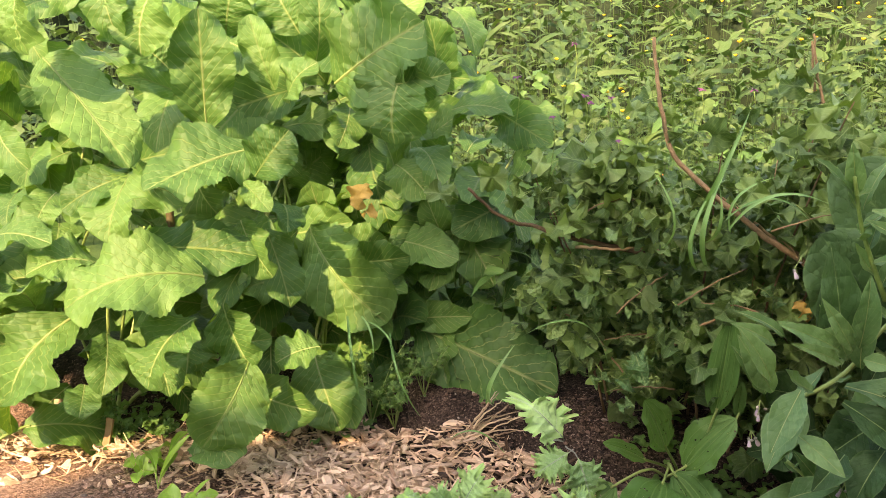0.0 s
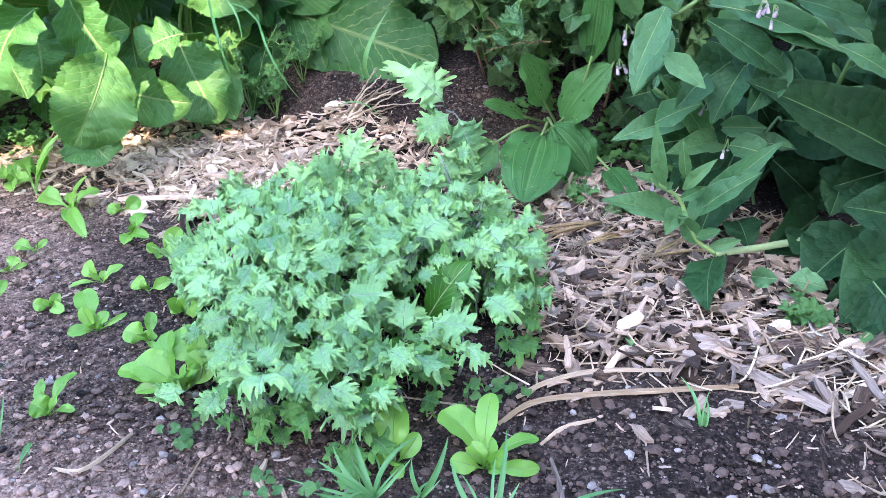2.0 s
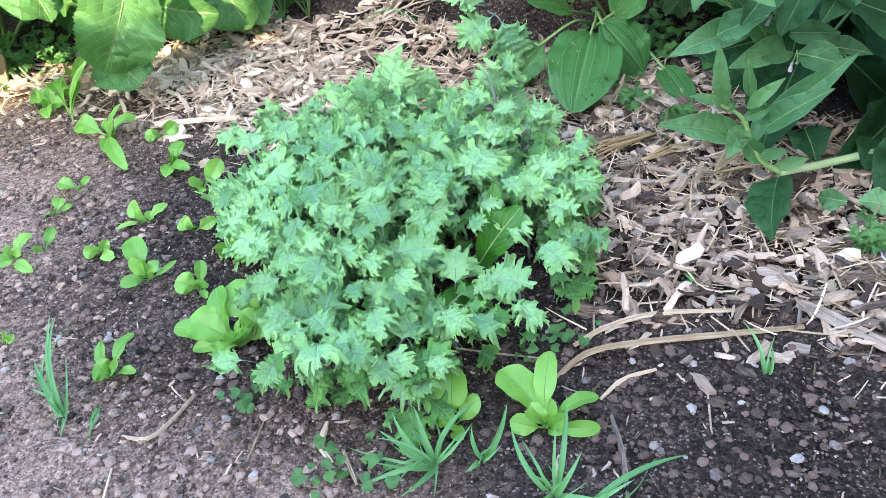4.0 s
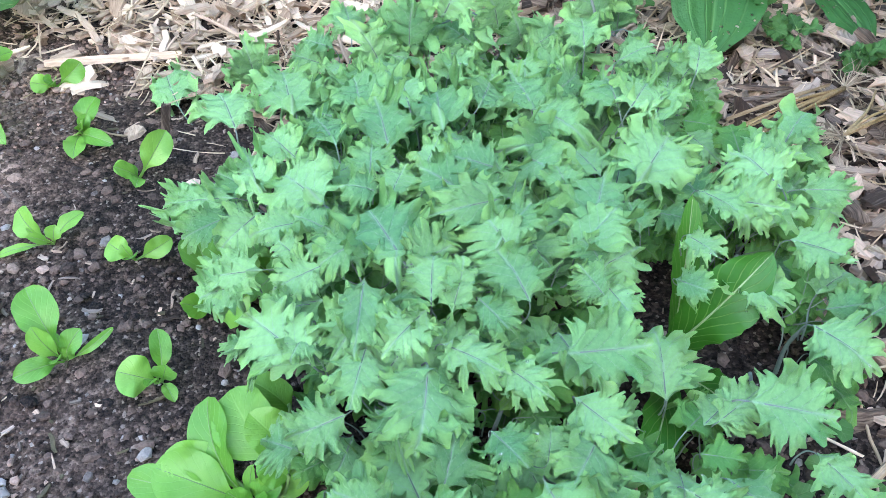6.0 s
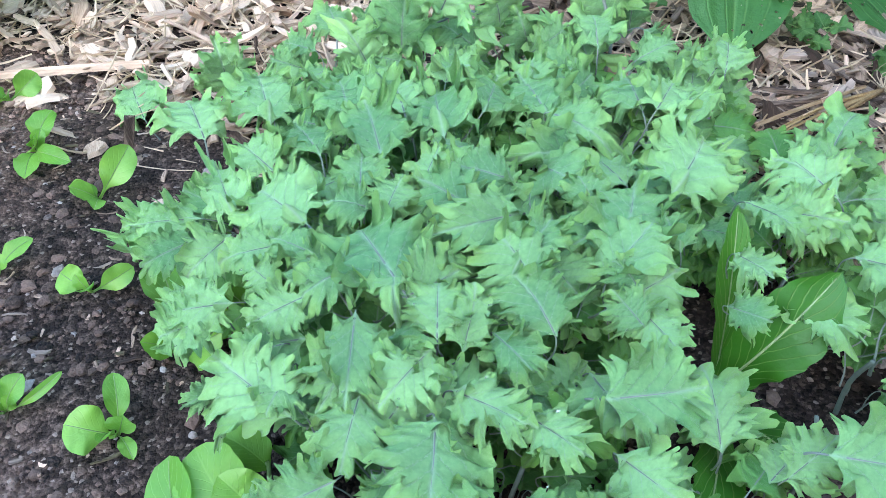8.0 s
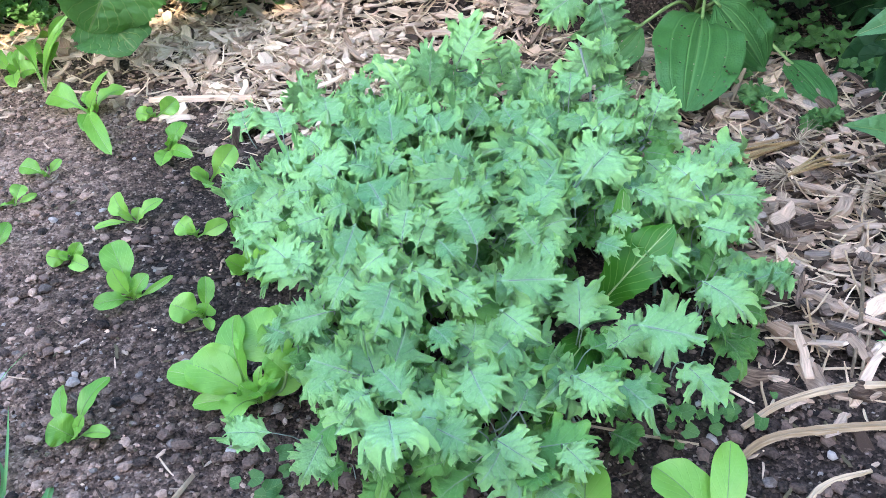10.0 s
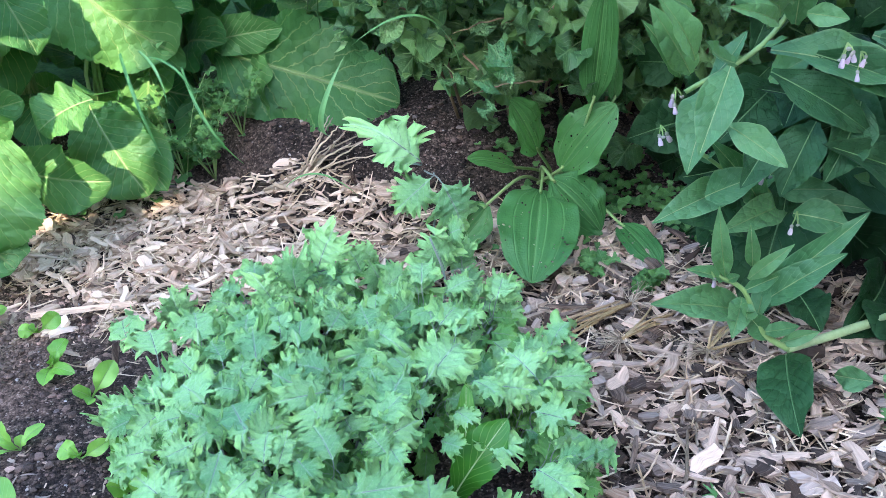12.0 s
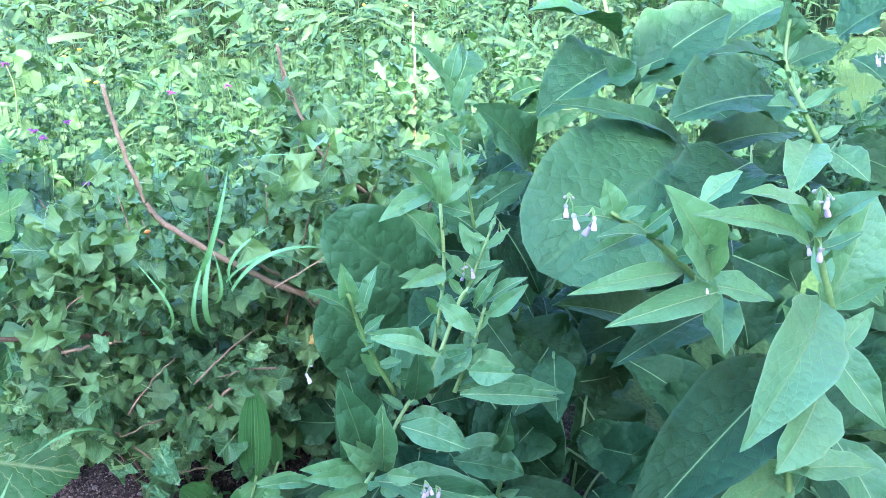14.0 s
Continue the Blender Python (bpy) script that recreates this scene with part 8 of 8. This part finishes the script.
for k in range(2100):
    line = BRANCHES[int(r.integers(len(BRANCHES)))]
    p = Vector(line[int(r.integers(len(line)))]) + Vector(r.normal(0, 0.042, 3))
    if p.z < 0.08 + float(ground_height(p.x, p.y)) or p.y < 1.93 or p.z > 1.06 or (p.z > 0.85 and r.random() < 0.3):
        continue
    if p.y < 2.20 and min(math.hypot(p.x - q.x, p.z - q.z) for q in MAIN_BRANCH) < 0.035:   # the old branch stands clear
        continue
    a = r.uniform(0, 6.28)
    tip = p + Vector((math.cos(a), math.sin(a) - 0.2, r.uniform(-0.9, 0.3)))
    size = r.uniform(0.036, 0.082)
    m = leaf_pose(p, tip, r.uniform(-60, 60), (r.normal(0, 0.7), -0.4 + r.normal(0, 0.4), 0.65 + r.normal(0, 0.35))) @ Matrix.Scale(size, 4)
    curled = r.random() < 0.45 and p.y < 2.3 and p.z < 0.6
    i = int(r.integers(6 if not curled else 4))
    if p.y < 2.2 and singles < 280:
        singles += 1
        part("leaf", (MESH_CURLED if curled else MESH_CURRANT)[i], None, currant, "blistered pale leaf" if curled else "", m)
    else:
        b = moved((CURLED_FAR if curled else CURRANT_FAR)[i], m)
        loose.append((b[0], b[1], b[2], [2 * curled + s for s in b[3]] if curled else b[3]))
tagged(part("foliage", join(*loose), [CURRANT, GREEN_STEM, CURLED, GREEN_STEM], currant), kind="stuff")

# weeds behind, in the sun: stems with pointed leaves, too many to count
r = np.random.default_rng(31)
ROUNDISH = [lobed_blade(90 + i, 0.9, 3, 0.2, 0.25, 9, 2, False) for i in range(6)]
SIMPLE = [blade("lance", 1.0, 0.42, 0.12, 300 + i, 4, 1) for i in range(6)]
KINDS = [blade("lance", 1.0, 0.42, 0.12, 300 + i, 6, 1) for i in range(6)]


def weed_field(name, label, x0, x1, y0, y1, stems, low, high, leaf_size, material, top=1.0, per=14, flower=None):
    """Stems with leaves along them; the field grows taller away from the path."""
    pieces = []
    for s in range(stems):
        x, y = r.uniform(x0, x1), y0 + (y1 - y0) * r.random() ** 1.3
        clump = noise.noise((x * 2.6, y * 2.6, len(name)))
        if clump < -0.22:
            continue
        h = r.uniform(low, high) * (0.75 + 0.5 * (y - y0) / (y1 - y0)) * (0.9 + 0.5 * clump)
        foot = on_ground(x, y)
        tip = foot + Vector((r.normal(0, 0.10), r.normal(0, 0.10) - 0.03, h))
        line = arc(foot, foot.lerp(tip, 0.5) + Vector((r.normal(0, 0.03), 0, 0)), tip, steps=3)
        pieces.append(tube(line, np.linspace(0.0022, 0.001, len(line)), 4, 0, False))
        for k in range(per):
            q = foot.lerp(tip, r.uniform(0.1, 1.0)) + Vector(r.normal(0, 0.012, 3))
            a = r.uniform(0, 6.28)
            size = leaf_size * r.uniform(0.4, 1.3)
            m = leaf_pose(q, q + Vector((math.cos(a), math.sin(a), r.uniform(-0.7, 0.8))), r.uniform(-45, 45)) @ Matrix.Scale(size, 4)
            pieces.append(moved((SIMPLE if y0 > 3.5 else KINDS)[int(r.integers(6))] if clump < 0.12 else ROUNDISH[int(r.integers(6))], m if clump < 0.12 else m @ Matrix.Scale(0.62, 4), 0))
        if flower is not None and r.random() < 0.35:
            pieces.append(moved(blob(r, 0.013, 0.7, 6), Matrix.Translation(tip), 2))
    ob = new(name, build(name, join(*pieces), [material, GREEN_STEM] + ([flower] if flower else [])))
    return tagged(ob, label, "weeds", kind="stuff")


weed_field("weeds", "dense bright green weeds with small pointed leaves", 0.1, 4.2, 2.6, 4.6, 1050, 0.45, 0.80, 0.075, WEED, per=17)
weed_field("narrow_weeds", "green weeds with narrow leaves between the others", 0.2, 4.2, 2.5, 4.6, 380, 0.40, 0.85, 0.10, CREEPER, per=10)
weed_field("far_weeds", "tall sunlit weeds with yellow flowers behind the bed", -3.5, 6.5, 4.0, 8.5, 1250, 1.1, 1.9, 0.15, WEED, per=11, flower=YELLOW)
# the hedge that closes the garden: leaves on a rough sheet coloured as shade
hx, hz = np.linspace(-1, 1, 220), np.linspace(0, 1, 22)
HA, HS = np.meshgrid(hx * math.pi, hz, indexing="ij")             # once round the garden
lift = 3.3 + 0.4 * np.sin(HA * 9) + 0.25 * np.sin(HA * 23 + 1)
reach = 1.0 + 0.10 * HS ** 2 + 0.03 * np.sin(HA * 31 + HS * 5) + 0.02 * np.sin(HA * 57 - HS * 9)
HX, HY, HZ = 1.0 + 9.5 * reach * np.sin(HA), 3.0 + 9.5 * reach * np.cos(HA), HS * lift
hedge_shade_sheet = (np.stack([HX, HY, HZ], -1).reshape(-1, 3), [f[::-1] for f in grid_faces(220, 22)], np.stack([HX, HS], -1).reshape(-1, 2), [1] * (219 * 21))
hedge_pieces = [hedge_shade_sheet]
for s in range(9000):
    i, j = int(r.integers(72, 150)), int(r.integers(22))
    q = Vector((HX[i, j] + r.normal(0, 0.15), HY[i, j] - 0.25 + r.normal(0, 0.15), max(HZ[i, j] + r.normal(0, 0.12), 0.1)))
    a = r.uniform(0, 6.28)
    m = leaf_pose(q, q + Vector((math.cos(a), math.sin(a), r.uniform(-0.6, 0.6))), r.uniform(-40, 40)) @ Matrix.Scale(r.uniform(0.16, 0.34), 4)
    hedge_pieces.append(moved(SIMPLE[int(r.integers(6))], m, 0))
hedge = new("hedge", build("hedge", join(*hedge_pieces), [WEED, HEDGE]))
tagged(hedge, "tall leafy green hedge round the garden", "hedge", kind="stuff")

# creeping weeds at the foot of the horseradish and in the path
def creeper(name, label, spots, size):
    pieces = []
    for x, y, spread, count in spots:
        for k in range(count):
            q = on_ground(x + r.normal(0, spread), y + r.normal(0, spread), r.uniform(0.006, 0.045))
            a = r.uniform(0, 6.28)
            m = leaf_pose(q, q + Vector((math.cos(a), math.sin(a), r.uniform(-0.2, 0.5))), r.uniform(-20, 20)) @ Matrix.Scale(size * r.uniform(0.6, 1.4), 4)
            pieces.append(moved(ROUNDISH[int(r.integers(6))], m))
    ob = new(name, build(name, join(*pieces), [CREEPER, GREEN_STEM]))
    return tagged(ob, label, "weeds", kind="stuff")


creeper("creeping_weeds", "low creeping weeds with round lobed leaves", [(-0.88, 2.36, 0.045, 45), (-0.80, 2.44, 0.05, 45), (-0.60, 2.45, 0.06, 40), (-0.30, 2.46, 0.06, 50), (-0.16, 2.50, 0.05, 50), (0.0, 2.56, 0.05, 30), (0.62, 2.22, 0.06, 40), (0.80, 2.02, 0.06, 80), (0.74, 2.10, 0.05, 60), (0.90, 1.86, 0.05, 60)], 0.024)
creeper("path_weeds", "tiny green weeds sprouting between wood chips", [(0.88, 1.27, 0.015, 14), (0.62, 1.85, 0.02, 14), (0.95, 1.17, 0.02, 8), (0.42, 1.92, 0.02, 14), (0.02, 0.93, 0.025, 12), (0.08, 0.9, 0.02, 8), (0.36, 1.12, 0.016, 12), (0.30, 1.08, 0.01, 5), (-0.12, 1.06, 0.015, 8)], 0.018)

# drops of water on the kale
r = np.random.default_rng(5)
dew = new("water_drops", build("water_drops", join(*[moved(blob(r, r.uniform(0.0007, 0.0013), 0.85, 7), Matrix.Translation(p)) for p in DROPS]), [DEW]))
tagged(dew, "clear drops of water on the kale leaves", "water drops", kind="stuff")
# straw, twigs, stakes and stones lying on the ground
strand("straw_stalk", ((0.375, 1.103, 0.006), (0.428, 1.128, 0.012), (0.510, 1.141, 0.016), (0.630, 1.131, 0.012)), 0.0100, 0.0040, STRAW)
strand("straw_stalk", ((0.339, 1.046, 0.004), (0.392, 1.081, 0.010), (0.470, 1.086, 0.014), (0.598, 1.084, 0.012), (0.714, 1.084, 0.008)), 0.0120, 0.0040, STRAW)
strand("wood_splinter", ((0.392, 0.994, 0.004), (0.431, 1.024, 0.006), (0.482, 1.036, 0.006)), 0.0070, 0.0030, STRAW)
strand("wood_splinter", ((0.004, 1.011, 0.004), (-0.001, 0.968, 0.008), (0.014, 0.937, 0.004)), 0.0100, 0.0030, STRAW)
strand("wood_splinter", ((0.029, 0.957, 0.004), (0.039, 0.926, 0.006), (0.049, 0.896, 0.004)), 0.0060, 0.0030, STRAW)
strand("twig", ((-0.296, 1.028, 0.004), (-0.255, 1.017, 0.006), (-0.225, 1.044, 0.008), (-0.200, 1.093, 0.005)), 0.0050, 0.0050, ROOT)
strand("twig", ((0.401, 0.962, 0.004), (0.401, 0.893, 0.006), (0.390, 0.813, 0.004)), 0.0080, 0.0060, GREY_CHIP)
strand("wood_splinter", ((0.723, 1.133, 0.010), (0.760, 1.086, 0.014), (0.817, 1.005, 0.012)), 0.0220, 0.0100, GREY_CHIP)
strand("twig", ((0.593, 1.314, 0.030), (0.557, 1.237, 0.025), (0.514, 1.158, 0.012)), 0.0050, 0.0050, ROOT)
strand("wood_splinter", ((0.553, 1.497, 0.020), (0.578, 1.450, 0.022), (0.619, 1.428, 0.020)), 0.0140, 0.0080, CHIP)
strand("twig", ((0.603, 1.426, 0.020), (0.701, 1.416, 0.020)), 0.0060, 0.0060, GREY_CHIP)
strand("straw_stalk", ((0.453, 1.593, 0.040), (0.515, 1.612, 0.040), (0.622, 1.649, 0.030)), 0.0050, 0.0030, STRAW)
strand("twig", ((0.544, 0.998, 0.004), (0.531, 0.944, 0.004), (0.521, 0.898, 0.003)), 0.0030, 0.0030, ROOT)
strand("twig", ((-0.297, 0.972, 0.003), (-0.296, 0.902, 0.003)), 0.0040, 0.0030, STRAW)
strand("wood_splinter", ((0.319, 0.905, 0.004), (0.301, 0.845, 0.004)), 0.0080, 0.0040, STRAW)
strand("twig", ((0.198, 1.123, 0.010), (0.257, 1.104, 0.008), (0.324, 1.086, 0.004)), 0.0030, 0.0020, ROOT)
strand("wood_splinter", ((-0.088, 1.030, 0.003), (-0.106, 0.952, 0.003)), 0.0030, 0.0020, STRAW)
strand("wood_splinter", ((-0.432, 1.954, 0.020), (-0.339, 1.946, 0.020), (-0.234, 1.935, 0.020)), 0.0120, 0.0080, CHIP)
strand("wood_splinter", ((0.532, 1.170, 0.010), (0.585, 1.263, 0.020), (0.614, 1.332, 0.020)), 0.0050, 0.0050, ROOT)
string_loop(((0.865, 1.248, 0.012), (0.879, 1.217, 0.030), (0.885, 1.194, 0.020), (0.908, 1.192, 0.012), (0.926, 1.211, 0.012)))
pebble(-0.010, 0.915, 0.011)
pebble(0.017, 1.044, 0.010)
pebble(-0.397, 1.011, 0.009)
pebble(-0.435, 0.953, 0.010)
pebble(-0.511, 1.252, 0.008)
pebble(-0.199, 1.415, 0.007)
pebble(0.544, 0.874, 0.012)
pebble(0.451, 0.893, 0.011)
pebble(0.741, 1.044, 0.016)
pebble(0.680, 0.931, 0.014)
pebble(0.617, 0.857, 0.016)
pebble(-0.014, 1.084, 0.009)
pebble(-0.185, 1.026, 0.013)
pebble(0.142, 0.938, 0.007)
pebble(-0.039, 0.910, 0.007)
pebble(-0.503, 1.556, 0.006)
pebble(-0.770, 1.968, 0.006)
pebble(-0.249, 1.286, 0.006)
# pulled tufts of grass and lobed weeds along the path
pulled_grass((0.640, 1.640), (0.470, 1.575), 1)
pulled_grass((0.585, 1.545), (0.690, 1.575), 2)
pulled_grass((0.700, 1.475), (0.800, 1.530), 3)
for k, (x, y, stems, high) in enumerate([(-0.10, 2.42, 7, 0.22), (-0.02, 2.47, 6, 0.16), (-0.17, 2.44, 6, 0.26), (-0.86, 2.33, 7, 0.10), (-0.94, 2.38, 6, 0.12), (-0.76, 2.36, 6, 0.09), (0.62, 1.80, 4, 0.05), (0.70, 1.71, 4, 0.045), (0.88, 1.24, 5, 0.05)]):
    chervil(x, y, 60 + k, stems, high)
# stakes and roots at the back of the path
stake((-1.078, 2.362, 0.000), (-1.067, 2.372, 0.116), 0.020)
stake((-0.894, 2.265, 0.000), (-0.871, 2.275, 0.100), 0.020)
stake((-0.260, 1.745, 0.000), (-0.236, 1.745, 0.060), 0.012, GREY_CHIP)
loose_root(((0.087, 2.260, 0.060), (0.168, 2.270, 0.122), (0.260, 2.280, 0.143)))
loose_root(((0.102, 2.260, 0.059), (0.180, 2.270, 0.089), (0.242, 2.280, 0.102)))
loose_root(((0.103, 2.260, 0.066), (0.145, 2.270, 0.116), (0.192, 2.280, 0.140)))
loose_root(((0.043, 2.260, 0.071), (0.116, 2.270, 0.054), (0.179, 2.280, 0.078)))
loose_root(((0.019, 2.260, 0.065), (0.103, 2.270, 0.071), (0.168, 2.280, 0.126), (0.214, 2.290, 0.164)))
loose_root(((0.116, 2.260, 0.049), (0.194, 2.270, 0.072), (0.240, 2.280, 0.065)))

# ---------------------------------------------------------------- wood chips on the path
r = np.random.default_rng(77)
mulch = thing("mulch", on_ground(0.5, 1.6), "coarse pale wood chip mulch on the garden path", "wood chips", kind="structure")
SIZES = [(0.055, 0.020, 0.006), (0.070, 0.016, 0.006), (0.040, 0.026, 0.008), (0.085, 0.013, 0.005), (0.035, 0.015, 0.005), (0.060, 0.028, 0.009), (0.100, 0.011, 0.005), (0.030, 0.020, 0.006)]
SIZES += [(0.080, 0.0035, 0.002), (0.120, 0.003, 0.002), (0.055, 0.004, 0.002), (0.025, 0.009, 0.004)]
SHAPES = [chip_shape(10 + i, SIZES[i % 12][0] * 0.95, SIZES[i % 12][1] * 0.9, SIZES[i % 12][2]) for i in range(24)]
TONES = [CHIP, GREY_CHIP, STRAW, FRESH_CHIP]
CHIP_MESH = [flat_shaded(build("wood_chip", s, [TONES[i % 12 in (2, 7) or 2 * (i % 12 in (8, 9, 10))]])) for i, s in enumerate(SHAPES)]
made, rest = 0, []
for k in range(42000):
    x, y = r.uniform(-1.3, 1.35), r.uniform(0.75, 2.75)
    near, far = path_near(x) + r.normal(0, 0.035), path_far(x)
    inside = near < y < far + 0.03
    stray = not inside and near - 0.16 < y <= near and r.random() < 0.16
    if not (inside or stray) or ((x - 0.12) / 0.30) ** 2 + ((y - 1.40) / 0.36) ** 2 < 1:
        continue
    i = int(r.integers(24)) if r.random() < 0.75 else int(r.integers(8, 11)) + 12 * int(r.integers(2))
    up = r.uniform(0.001, 0.026) if inside else 0.002
    m = Matrix.Translation(on_ground(x, y, up)) @ Euler((r.normal(0, 0.36), r.normal(0, 0.40), r.normal(1.3, 1.1))).to_matrix().to_4x4() @ Matrix.Scale(r.uniform(0.3, 1.0) ** 1.3 * float(np.interp(x, (0.2, 0.7), (1.12, 1.18))), 4)
    if made < 300 and abs(x - 0.62) < 0.30 and 1.1 < y < 1.6 and up > 0.008:
        made += 1
        part("wood_chip", CHIP_MESH[i], None, mulch, "", m)
    else:
        tone = int(i % 12 in (2, 7) or 2 * (i % 12 in (8, 9, 10)))
        if tone == 0 and x > 0.3 and r.random() < 0.12:
            tone = 1
        fresh = tone < 2 and r.random() < 0.07 + 0.85 * (1 - smooth(0.0, 0.55, x))
        rest.append(moved(SHAPES[i], m, 3 if fresh else tone))
loose_chips = part("loose_chips", join(*rest), TONES, mulch)
flat_shaded(loose_chips.data)
tagged(loose_chips, kind="stuff")
